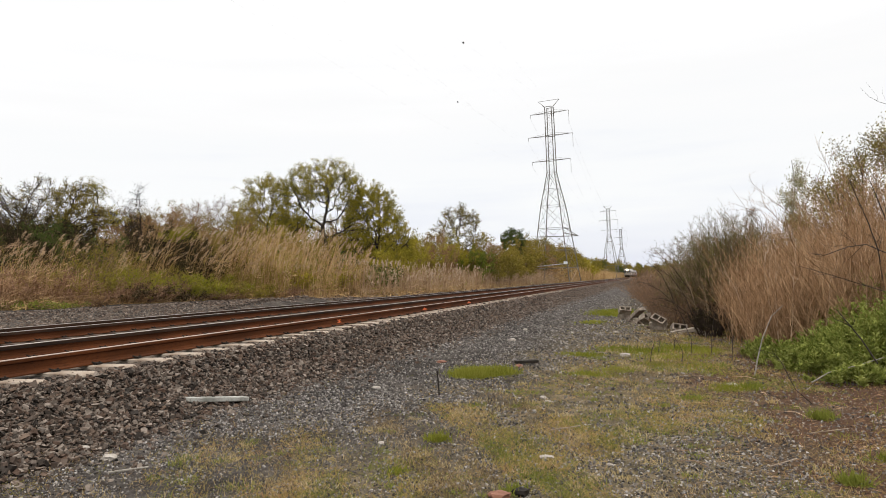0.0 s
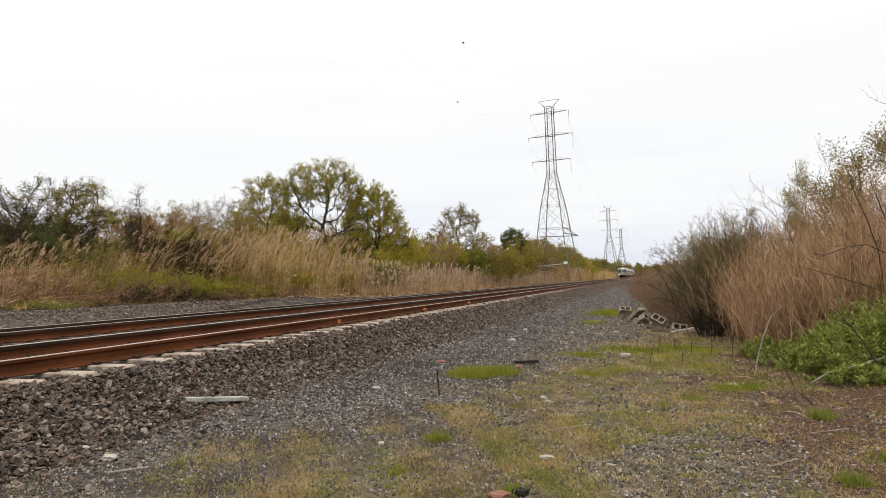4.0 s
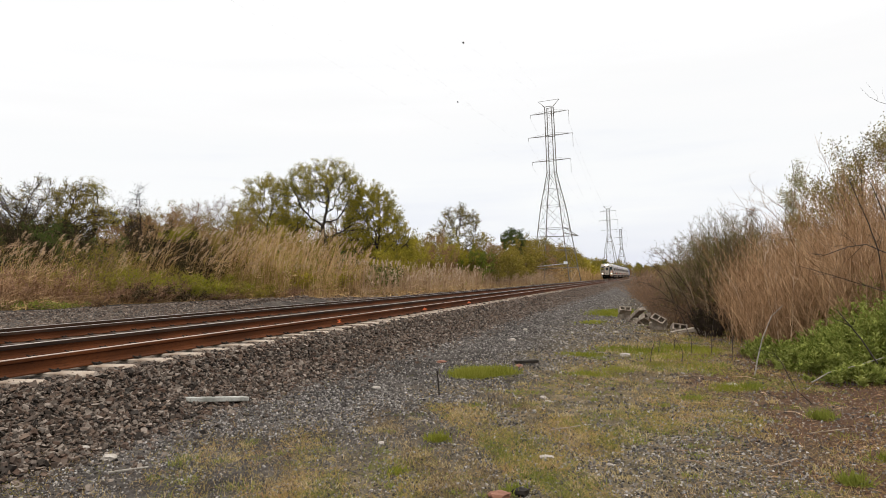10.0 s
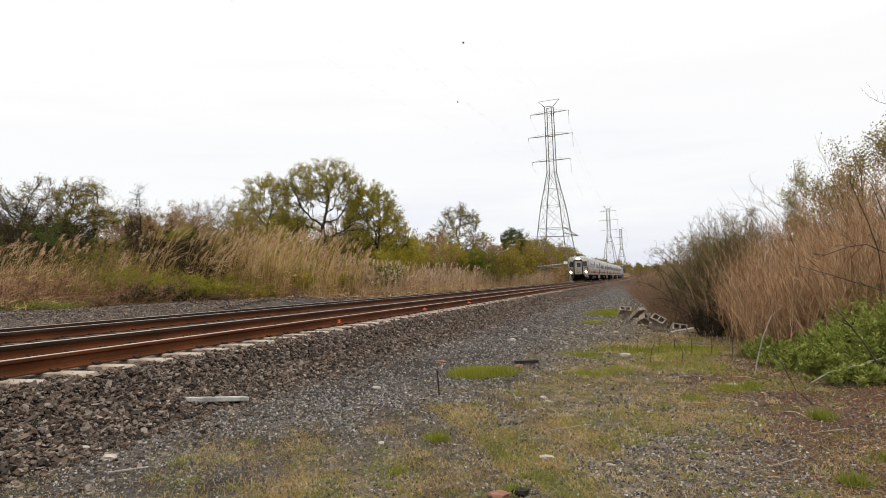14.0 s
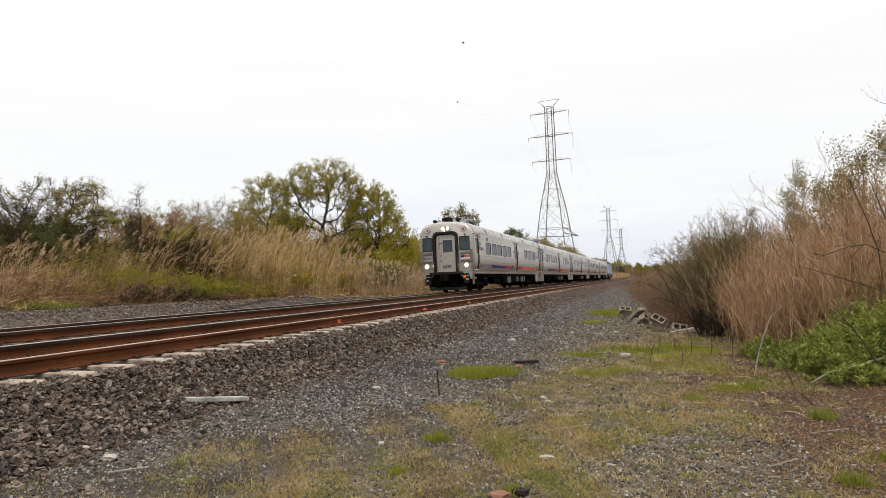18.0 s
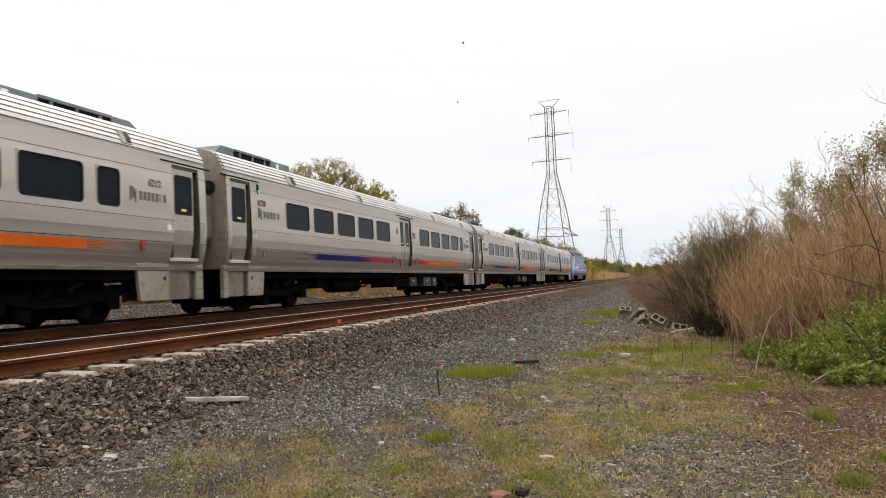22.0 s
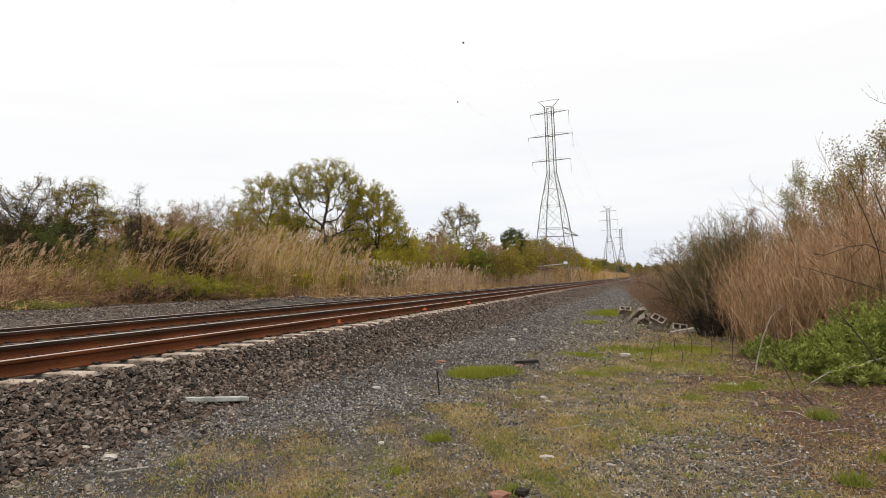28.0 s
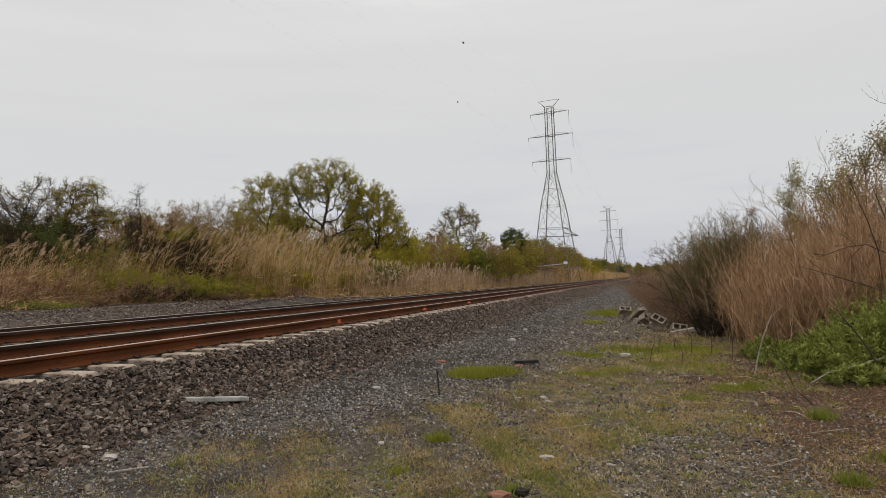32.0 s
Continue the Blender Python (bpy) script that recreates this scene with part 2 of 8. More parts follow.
def strand(pts, r0, r1, sides=4):
    """Unbroken tapered tubes along polylines (n, k + 1, 3), as arrays of vertices and quads."""
    pts = np.asarray(pts, dtype=np.float64)
    n, k = pts.shape[0], pts.shape[1]
    d = np.gradient(pts, axis=1)
    d /= np.linalg.norm(d, axis=2, keepdims=True) + 1e-9
    ref = np.where(np.abs(d[:, :1, 2:3]) > 0.8, np.array([[[1.0, 0, 0]]]), np.array([[[0, 0, 1.0]]]))
    u = np.cross(d, np.broadcast_to(ref, d.shape))
    u /= np.linalg.norm(u, axis=2, keepdims=True) + 1e-9
    w = np.cross(d, u)
    r = (np.broadcast_to(r0, n)[:, None] + (np.broadcast_to(r1, n) - np.broadcast_to(r0, n))[:, None] * np.linspace(0, 1, k)[None])[:, :, None, None]
    a = np.arange(sides) * 2 * math.pi / sides
    v = pts[:, :, None] + r * (u[:, :, None] * np.cos(a)[None, None, :, None] + w[:, :, None] * np.sin(a)[None, None, :, None])
    i = (np.arange(n)[:, None, None] * k + np.arange(k - 1)[None, :, None]) * sides
    s, t = np.arange(sides)[None, None], (np.arange(sides) + 1)[None, None] % sides
    f = np.stack([i + s, i + t, i + sides + t, i + sides + s], axis=-1).reshape(-1, 4)
    return v.reshape(-1, 3), f


def blades(centres, along, across):
    """Leaf-shaped quads: rhombs round centres, with half-length and half-width vectors."""
    c, a, b = (np.asarray(t, dtype=np.float64) for t in (centres, along, across))
    v = np.stack([c - a, c + b - a * 0.1, c + a, c - b - a * 0.1], axis=1).reshape(-1, 3)
    f = np.arange(len(c) * 4).reshape(-1, 4)
    return v, f


def stack(*blocks):
    vs, fs, n = [], [], 0
    for v, f in blocks:
        vs.append(v)
        fs.append(np.asarray(f) + n)
        n += len(v)
    return np.concatenate(vs), np.concatenate(fs)


def stones(points, sizes, rng, flat=0.65, tumble=0.8):
    """Angular stones: cubes with every corner pushed about, turned at random."""
    n = len(points)
    cube = np.array([(x, y, z) for x in (-1, 1) for y in (-1, 1) for z in (-1, 1)], dtype=np.float64) * 0.5
    v = cube[None] * rng.uniform(0.5, 1.25, (n, 8, 3)) * sizes[:, None, None]
    v = v * rng.uniform(0.6, 1.25, (n, 1, 3))
    v[:, :, 2] *= flat
    ax = rng.normal(size=(n, 3)) * np.array([tumble, tumble, 1.0])
    ax /= np.linalg.norm(ax, axis=1, keepdims=True)
    t = rng.uniform(0, 6.28, n)
    k = np.zeros((n, 3, 3))
    k[:, 0, 1], k[:, 0, 2], k[:, 1, 0], k[:, 1, 2], k[:, 2, 0], k[:, 2, 1] = -ax[:, 2], ax[:, 1], ax[:, 2], -ax[:, 0], -ax[:, 1], ax[:, 0]
    rot = np.eye(3)[None] + np.sin(t)[:, None, None] * k + (1 - np.cos(t))[:, None, None] * (k @ k)
    v = np.einsum("nij,nkj->nki", rot, v) + points[:, None, :]
    quad = np.array([(0, 1, 3, 2), (4, 6, 7, 5), (0, 4, 5, 1), (2, 3, 7, 6), (0, 2, 6, 4), (1, 5, 7, 3)])
    f = (np.arange(n)[:, None, None] * 8 + quad[None]).reshape(-1, 4)
    return v.reshape(-1, 3), f


# ---- ground ----
def wave(x, y, seed=0.0):
    """A gentle unevenness."""
    return (np.sin(x * 1.3 + seed) * np.cos(y * 0.9 + 2 * seed) + 0.5 * np.sin(x * 3.1 + y * 2.3 + seed)
            + 0.35 * np.sin(x * 0.4 - y * 0.33 + 3 * seed))


def rise(x):
    return -0.0349 * np.clip(x, -65.0, 12.0)


def ground_z(x, y):
    x, y = np.asarray(x, dtype=np.float64), np.asarray(y, dtype=np.float64)
    z = np.interp(x, [-400, -60, -24, -18.5, -16.5, -15.0, -14.0, -13.0, -12.2, -9.6, -9.2, -8.1, -7.9, -5.40, -5.25, -4.9, -4.4, -4.0, -3.0, 2.0, 6.0, 20, 400],
                  [0.1, 0.2, 0.42, 0.42, 0.27, 0.2, 0.26, 0.35, 0.335, 0.345, 0.36, 0.48, 0.53, 0.53, 0.48, 0.23, 0.08, 0.03, 0.0, 0.0, 0.15, 0.3, 0.3])
    # the land rises gently from the path across the tracks
    z = z + rise(x)
    # a long low heap of spare ballast beyond the far track
    along = np.clip((y - 23.5) / 3, 0, 1) * np.clip((34.0 - y) / 3, 0, 1)
    z = z + 0.36 * along * np.exp(-((x + 15.3) / 0.75) ** 2) * (1 + 0.15 * np.sin(y * 2.1))
    rough = np.where((x > -13) & (x < -5.2), 0.004, 0.018)
    return z + rough * wave(x, y)


def make_ground():
    xs = np.concatenate([[-2500, -1200, -600, -300, -150, -90, -60, -45], np.arange(-36, -14, 1.0), np.arange(-14, 4, 0.2),
                         np.arange(4, 20, 1.0), [24, 30, 45, 70, 120, 250, 600, 1200, 2500]])
    ys = np.concatenate([[-2500, -1000, -400, -150, -60, -30, -15, -8, -4], np.arange(-2, 30, 0.25), np.arange(30, 80, 1.0),
                         np.arange(80, 300, 10), [320, 380, 500, 700, 1000, 1800, 3500]])
    gx, gy = np.meshgrid(xs, ys)
    v = np.stack([gx, gy, ground_z(gx, gy)], axis=-1).reshape(-1, 3)
    nx, ny = len(xs), len(ys)
    i = (np.arange(ny - 1)[:, None] * nx + np.arange(nx - 1)[None]).ravel()
    f = np.stack([i, i + 1, i + nx + 1, i + nx], axis=1)
    ob = new("ground", mesh_of("ground", v, f, M_GROUND, True))
    tagged(ob, "flat ground of grey gravel, dry soil and thin weeds", "ground", kind="structure")


def ground_material():
    """Soil and gravel: grey stone dust by the ballast, brown soil with a green cast towards the scrub."""
    m = material("gravel_and_soil", (0.032, 0.028, 0.025), (0.080, 0.070, 0.062), 1.0, 0, 1.2, 45, 0.3, 0.006, c=(0.05, 0.043, 0.037), specular=0.0)
    nt = m.node_tree
    n, link = nt.nodes.new, nt.links.new
    bsdf = nt.nodes["Principled BSDF"]
    old = bsdf.inputs["Base Color"].links[0].from_socket
    coord, sep, blot, lift, ease = (n("ShaderNodeTexCoord"), n("ShaderNodeSeparateXYZ"), n("ShaderNodeTexNoise"), n("ShaderNodeMath"),
                                    n("ShaderNodeMapRange"))
    blot.inputs["Scale"].default_value, blot.inputs["Detail"].default_value = 0.7, 6
    link(coord.outputs["Object"], sep.inputs[0])
    link(coord.outputs["Object"], blot.inputs["Vector"])
    lift.operation = "MULTIPLY_ADD"
    lift.inputs[1].default_value = 5.0
    link(blot.outputs["Fac"], lift.inputs[0])
    link(sep.outputs["X"], lift.inputs[2])
    ease.inputs["From Min"].default_value, ease.inputs["From Max"].default_value = -0.6, 1.4
    link(lift.outputs[0], ease.inputs["Value"])
    soil, tone = n("ShaderNodeTexNoise"), n("ShaderNodeValToRGB")
    soil.inputs["Scale"].default_value, soil.inputs["Detail"].default_value = 5.0, 8
    link(coord.outputs["Object"], soil.inputs["Vector"])
    link(soil.outputs["Fac"], tone.inputs["Fac"])
    tone.color_ramp.elements.new(0.5)
    for e, (pos, col) in zip(tone.color_ramp.elements, ((0.3, (0.055, 0.045, 0.030)), (0.5, (0.092, 0.074, 0.047)), (0.7, (0.150, 0.116, 0.076)))):
        e.position, e.color = pos, (*col, 1)
    mix = n("ShaderNodeMix")
    mix.data_type = "RGBA"
    link(ease.outputs[0], mix.inputs["Factor"])
    link(old, mix.inputs["A"])
    link(tone.outputs[0], mix.inputs["B"])
    # reddish litter soil towards the scrub
    red, warm = n("ShaderNodeMapRange"), n("ShaderNodeMix")
    red.inputs["From Min"].default_value, red.inputs["From Max"].default_value = 2.6, 3.9
    red.inputs["To Max"].default_value = 0.85
    warm.data_type = "RGBA"
    warm.inputs["B"].default_value = (0.058, 0.032, 0.022, 1)
    link(lift.outputs[0], red.inputs["Value"])
    link(red.outputs[0], warm.inputs["Factor"])
    link(mix.outputs["Result"], warm.inputs["A"])
    # small chips of every tone
    last = warm.outputs["Result"]
    for size, low, high in ((75.0, 0.45, 1.5), (26.0, 0.7, 1.3)):
        chips, span, tint, grey = n("ShaderNodeTexVoronoi"), n("ShaderNodeMapRange"), n("ShaderNodeMix"), n("ShaderNodeRGBToBW")
        chips.inputs["Scale"].default_value = size
        link(coord.outputs["Object"], chips.inputs["Vector"])
        span.inputs["To Min"].default_value, span.inputs["To Max"].default_value = low, high
        link(chips.outputs["Color"], grey.inputs[0])
        link(grey.outputs[0], span.inputs["Value"])
        tint.data_type, tint.blend_type = "RGBA", "MULTIPLY"
        tint.inputs["Factor"].default_value = 1.0
        link(last, tint.inputs["A"])
        link(span.outputs[0], tint.inputs["B"])
        last = tint.outputs["Result"]
    link(last, bsdf.inputs["Base Color"])
    return m


M_GROUND = ground_material()
make_ground()


def make_ridge():
    """A long low wooded ridge on the horizon, closing the place all round."""
    rng = np.random.default_rng(5)
    n, v, f = 240, [], []
    for i in range(n):
        a = 2 * math.pi * i / n
        d = 1500 + 150 * math.sin(3 * a)
        h = 14 + 7 * math.sin(5 * a + 1) + 4 * math.sin(13 * a) + rng.uniform(0, 2.5)
        for dd, hh in ((0, -3), (60, h * 0.7), (140, h), (420, -3)):
            v.append(((d + dd) * math.sin(a), (d + dd) * math.cos(a), hh))
    for i in range(n):
        j = (i + 1) % n
        for k in range(3):
            f.append((i * 4 + k, j * 4 + k, j * 4 + k + 1, i * 4 + k + 1))
    # Pale grey instead of leaf colour: distance haze is put into it.
    m = material("far_woods", (0.16, 0.17, 0.17), (0.22, 0.22, 0.22), 1.0, 0, 0.02, 0.2, 0.0)
    tagged(new("backdrop_ridge", mesh_of("backdrop_ridge", v, f, m, True)), "low hazy wooded ridge along the horizon", "ridge", kind="structure")


make_ridge()


# ---- the two tracks ----
NEAR_RAIL, FAR_RAIL, GAUGE = -5.85, -10.256, 1.505
NEAR_TOP, FAR_TOP = 0.936, 0.968
NEAR_CANT, CANT = 0.87, -0.284
TIE_STEP = 0.613


def rail_mesh(name, mat, size, far_end=540.0):
    half = [(0.070, 0), (0.070, 0.014), (0.022, 0.034), (0.009, 0.060), (0.009, 0.138), (0.034, 0.152), (0.037, 0.164), (0.036, 0.190)]
    pts = [(x * size, z * size) for x, z in half] + [(-x * size, z * size) for x, z in half[::-1]]
    return bm_mesh(name, prism(pts, "y", -40, far_end), mat)


def make_track(label, x_near, tilt, top, head_near, head_far, n_ties, clips, tie_mat, rail_mat, size):
    high = 0.2 * size
    root = thing("railway_track", label, "railway track", pose(x_near, 0, top, 0, tilt, 0), kind="structure")
    body = rail_mesh("rail", rail_mat, size)
    # Dark strips put the shadow below the rail head into colour.
    cheek = bmesh.new()
    for s in (1, -1):
        box(s * 0.0368 * size, s * 0.0392 * size, -40, 540, -0.052 * size, -0.011 * size, bm=cheek)
        box(s * 0.011 * size, s * 0.0368 * size, -40, 540, -0.062 * size, -0.050 * size, bm=cheek)
    cheek = bm_mesh("head_side", cheek, M_HEADSHADE)
    head = {}
    for mat in {head_near, head_far}:
        head[mat] = bm_mesh("running_surface", prism([(x * size, z) for x, z in ((-0.033, -0.010), (-0.036, -0.004), (-0.030, 0), (0.030, 0), (0.036, -0.004), (0.033, -0.010))],
                                                     "y", -40, 540), mat)
    for dx, mat in ((0, head_near), (-GAUGE, head_far)):
        ob = part("rail", body, None, root, at=pose(dx, 0, -high))
        if mat is M_SHINE:
            part("head_side", cheek, None, ob, "dark strip for the shadow under the rail head", at=pose(0, 0, high))
        part("running_surface", head[mat], None, ob, "worn rail head", at=pose(0, 0, high))
    tie = prism([(-1.26, -0.20), (1.26, -0.20), (1.26, -0.02), (1.22, 0.0), (0.55, 0.0), (0.45, -0.03), (-0.45, -0.03), (-0.55, 0.0),
                 (-1.22, 0.0), (-1.26, -0.02)], "y", -0.11, 0.11, 0.010)
    tie = bm_mesh("tie", tie, tie_mat)
    clip = bmesh.new()
    for k in range(7):
        a, b = k / 7, (k + 1) / 7
        bend = [Vector((0.07 + 0.075 * math.sin(t * math.pi), -0.06 + 0.12 * t, 0.025 + 0.018 * math.cos(t * 9))) for t in (a, b)]
        rod(bend[0], bend[1], 0.011, 5, bm=clip)
    box(0.085, 0.15, -0.05, 0.05, 0.0, 0.028, bm=clip)
    bmesh.ops.scale(clip, vec=(0.8, 0.8, 0.7), verts=clip.verts[:])
    clip = bm_mesh("rail_clip", clip, M_DARKSTEEL)
    rng = random.Random(3)
    for i in range(n_ties):
        y = -0.662 + i * TIE_STEP
        t = part("tie", tie, None, root, at=pose(-GAUGE / 2 + rng.uniform(-0.02, 0.02), y, -high - 0.004, 0, 0, rng.uniform(-0.6, 0.6)))
        if i < clips:
            for dx, turn in ((0, 0), (0, 180), (-GAUGE, 0), (-GAUGE, 180)):
                part("rail_clip", clip, None, t, at=pose(GAUGE / 2 + dx, 0, 0.004, 0, 0, turn))
    far = bmesh.new()
    for i in range(n_ties, n_ties + 300):
        y = -0.662 + i * TIE_STEP
        box(-GAUGE / 2 - 1.22, -GAUGE / 2 + 1.22, y - 0.11, y + 0.11, -high - 0.2, -high - 0.004, bm=far)
    part("far_ties", far, tie_mat, root, "row of ties in the distance")["kind"] = "stuff"
    return root


near_track = make_track("main track with rusty rails on pale concrete ties", NEAR_RAIL, NEAR_CANT, NEAR_TOP, M_DULL, M_SHINE, 180, 70, M_CONCRETE, M_RUST, 0.82)
far_track = make_track("canted second track with dark rusty rails", FAR_RAIL, CANT, FAR_TOP, M_SHINE, M_SHINE, 150, 36, M_STAINEDTIE, M_RUST, 0.9)
for y0, w in ((18.64, 0.41), (23.54, 0.49), (13.16, 0.2)):
    spot = bmesh.new()
    for k in range(5):
        box(0.0078, 0.0105, y0 + 0.04 * k, y0 + w - 0.055 * k, -0.118 + 0.012 * k, -0.1065 + 0.012 * k, bm=spot)
    part("paint_mark", spot, M_PAINTMARK, near_track, "orange survey paint on the rail web")


# ---- ballast and gravel ----
def scatter(rng, n, x0, x1, y0, y1, near=6.0):
    """Places thinning out with distance: about even in the view."""
    u = rng.uniform(0, 1, n)
    y = y0 * (y1 / y0) ** u
    x = rng.uniform(x0, x1, n)
    return x, y


def make_stones():
    rng = np.random.default_rng(11)
    # shoulder of the near track: coarse, brownish
    x, y = scatter(rng, 100000, -5.62, -3.85, 3.2, 130.0)
    keep = rng.uniform(0, 1, len(x)) < np.interp(x, [-5.4, -4.75, -4.5, -4.2], [1, 1, 0.6, 0.05])
    x, y = x[keep], y[keep]
    size = np.minimum(rng.lognormal(math.log(0.0285), 0.42, len(x)), 0.060) * np.interp(y, [3, 10, 34, 70, 130], [1.0, 1.1, 1.5, 2.3, 4.0])
    pile = np.interp(x, [-5.5, -5.2, -4.7, -4.3], [0.02, 0.075, 0.075, 0.02])
    p = np.stack([x, y, ground_z(x, y) - 0.008 + pile * rng.uniform(0, 1, len(x))], axis=1)
    a = stones(p, size, rng, 0.52, 0.40)
    # between and beyond the ties
    x, y = scatter(rng, 3000, -9.7, -7.9, 6.0, 60.0)
    p = np.stack([x, y, ground_z(x, y)], axis=1)
    b = stones(p, rng.uniform(0.035, 0.07, len(x)) * np.interp(y, [3, 60], [1, 2.0]), rng)
    x, y = scatter(rng, 30000, -19.5, -12.2, 14.0, 75.0)
    p = np.stack([x, y, ground_z(x, y)], axis=1)
    c = stones(p, rng.uniform(0.022, 0.055, len(x)) * np.interp(y, [12, 90], [1.1, 3.2]), rng)
    ob = new("ballast", mesh_of("ballast", *stack(a, b, c), M_BALLAST))
    tagged(ob, "coarse brown-grey crushed stone ballast", "ballast", kind="stuff")
    # the trodden strip beside it: finer and greyer
    x, y = (np.concatenate(both) for both in zip(scatter(rng, 105000, -4.7, 2.6, 4.0, 110.0), scatter(rng, 50000, -4.6, 2.8, 4.0, 9.0)))
    grass_line = np.interp(y, [4, 5.6, 6.6, 9, 11.6, 14, 20, 30], [-4.2, -3.7, -3.0, -2.35, -1.5, -0.9, -0.5, 0.0]) + 0.35 * wave(x * 2, y * 2, 1.0)
    chance = np.where(x < grass_line, 1.0, np.clip(0.30 + 0.32 * wave(x * 2.3, y * 1.9, 4.0), 0.16, 0.9)) * np.interp(x, [-4.7, -4.35], [0.2, 1])
    bare = ((x - 0.3) / 0.75) ** 2 + ((y - 6.2) / 1.3) ** 2 < 1 + 0.3 * wave(x * 3, y * 3, 2)
    chance = np.where(bare, 0.6, chance) * np.where((x > 1.15) & (y < 10.5), 0.35, 1.0)
    keep = rng.uniform(0, 1, len(x)) < chance
    x, y = x[keep], y[keep]
    size = np.minimum(rng.lognormal(math.log(0.0128), 0.45, len(x)), 0.026) * np.interp(y, [4, 6, 9, 16, 30, 70, 110], [0.74, 0.9, 1.25, 1.5, 1.8, 2.6, 3.6])
    p = np.stack([x, y, ground_z(x, y) + size * 0.18], axis=1)
    ob = new("gravel", mesh_of("gravel", *stones(p, size, rng, 0.65), M_FINEGRAVEL))
    tagged(ob, "fine grey gravel with pale chips", "gravel", kind="stuff")
    x, y = scatter(rng, 15000, -4.7, 2.8, 4.0, 34.0)
    size = rng.lognormal(math.log(0.0078), 0.45, len(x)) * np.interp(y, [4, 40], [0.9, 2.4])
    p = np.stack([x, y, ground_z(x, y) + size * 0.25], axis=1)
    ob = new("stone_chips", mesh_of("stone_chips", *stones(p, size, rng, 0.5), M_PALESTONE))
    tagged(ob, "scattered pale limestone chips", "stones", kind="stuff")


make_stones()


# ---- the train: a cab car, four coaches and a pushing locomotive ----
TRACK_X, TRACK_Z = FAR_RAIL - 0.752, FAR_TOP - 0.004

M_STAINLESS = material("stainless_steel", (0.49, 0.437, 0.380), (0.585, 0.530, 0.470), 0.34, 0.75, 0.5, 3.0, 0.02, 0.002, c=(0.48, 0.44, 0.39),
                       stretch=(1, 0.15, 2.5))
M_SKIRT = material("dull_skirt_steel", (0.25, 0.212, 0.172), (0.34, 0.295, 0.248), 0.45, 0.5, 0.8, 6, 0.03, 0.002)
M_WELL = material("brown_step_well", (0.145, 0.116, 0.088), (0.21, 0.175, 0.138), 0.5, 0.4, 0.8, 6, 0.03, 0.002)
M_CABSHELL = material("brushed_cab_shell", (0.33, 0.306, 0.278), (0.41, 0.384, 0.352), 0.42, 0.7, 0.8, 9, 0.03, 0.002)
M_ROOF = material("fluted_stainless_roof", (0.50, 0.485, 0.465), (0.61, 0.595, 0.575), 0.34, 0.8, 0.5, 4.0, 0.04, 0.002, c=(0.34, 0.32, 0.30),
                  stretch=(1, 0.2, 1))
M_DOORSTEEL = material("door_steel", (0.39, 0.350, 0.305), (0.48, 0.440, 0.390), 0.36, 0.75, 1.0, 8, 0.03, 0.002)
M_BROWNSTEEL = material("dull_brown_steel", (0.10, 0.082, 0.064), (0.18, 0.150, 0.120), 0.55, 0.3, 1.2, 14, 0.1, 0.003)
M_GLASS = material("tinted_glass", (0.007, 0.010, 0.015), (0.011, 0.015, 0.021), 0.06, 0.0, 1.0, 9, 0.02, 0.001, specular=0.05)
M_CABGLASS = material("cab_glass", (0.018, 0.027, 0.031), (0.028, 0.040, 0.045), 0.06, 0.0, 1.0, 9, 0.02, 0.001, specular=0.5)
# Steel set near-black: the deep shade below the cars is in the colour.
M_WHEEL = material("near_black_steel", (0.003, 0.0026, 0.0022), (0.008, 0.007, 0.006), 0.8, 0.0, 4, 50, 0.2, 0.004, specular=0.04)
M_RUBBER = material("black_rubber", (0.008, 0.008, 0.008), (0.02, 0.019, 0.018), 0.7, 0, 4, 40, 0.2, 0.004, specular=0.15)
# Base far darker than paint, with underfloor shade included.
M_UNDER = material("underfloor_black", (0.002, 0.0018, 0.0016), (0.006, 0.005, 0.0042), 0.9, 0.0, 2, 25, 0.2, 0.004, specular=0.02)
# Dark brown holds the door recess shade; also used on seams and latches.
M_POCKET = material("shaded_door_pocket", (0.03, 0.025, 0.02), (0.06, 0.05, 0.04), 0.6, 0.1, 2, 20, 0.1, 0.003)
M_GREYBOX = material("grey_equipment_box", (0.018, 0.018, 0.019), (0.036, 0.036, 0.036), 0.6, 0.2, 3, 25, 0.1, 0.003)
M_UNDERBOX = material("black_equipment_box", (0.003, 0.0034, 0.004), (0.006, 0.0066, 0.0074), 0.35, 0.1, 3, 25, 0.1, 0.003)
M_BROWNBOX = material("brown_equipment_box", (0.022, 0.017, 0.013), (0.045, 0.035, 0.026), 0.7, 0.2, 3, 25, 0.1, 0.003)
M_SLATE = material("slate_grey_roof_unit", (0.12, 0.14, 0.15), (0.17, 0.19, 0.205), 0.6, 0.1, 2, 25, 0.1, 0.003)
M_BLUE = material("blue_stripe", (0.006, 0.010, 0.100), (0.010, 0.016, 0.135), 0.4, 0, 1, 20, 0.02, 0.001, specular=0.15)
M_MAGENTA = material("magenta_stripe", (0.34, 0.022, 0.070), (0.42, 0.032, 0.072), 0.4, 0, 1, 20, 0.02, 0.001, specular=0.15)
M_ORANGE = material("orange_stripe", (0.66, 0.120, 0.012), (0.76, 0.165, 0.018), 0.4, 0, 1, 20, 0.02, 0.001, specular=0.15)
M_DECAL = material("dark_grey_decal", (0.09, 0.08, 0.075), (0.13, 0.12, 0.11), 0.5, 0, 1, 20, 0.0)
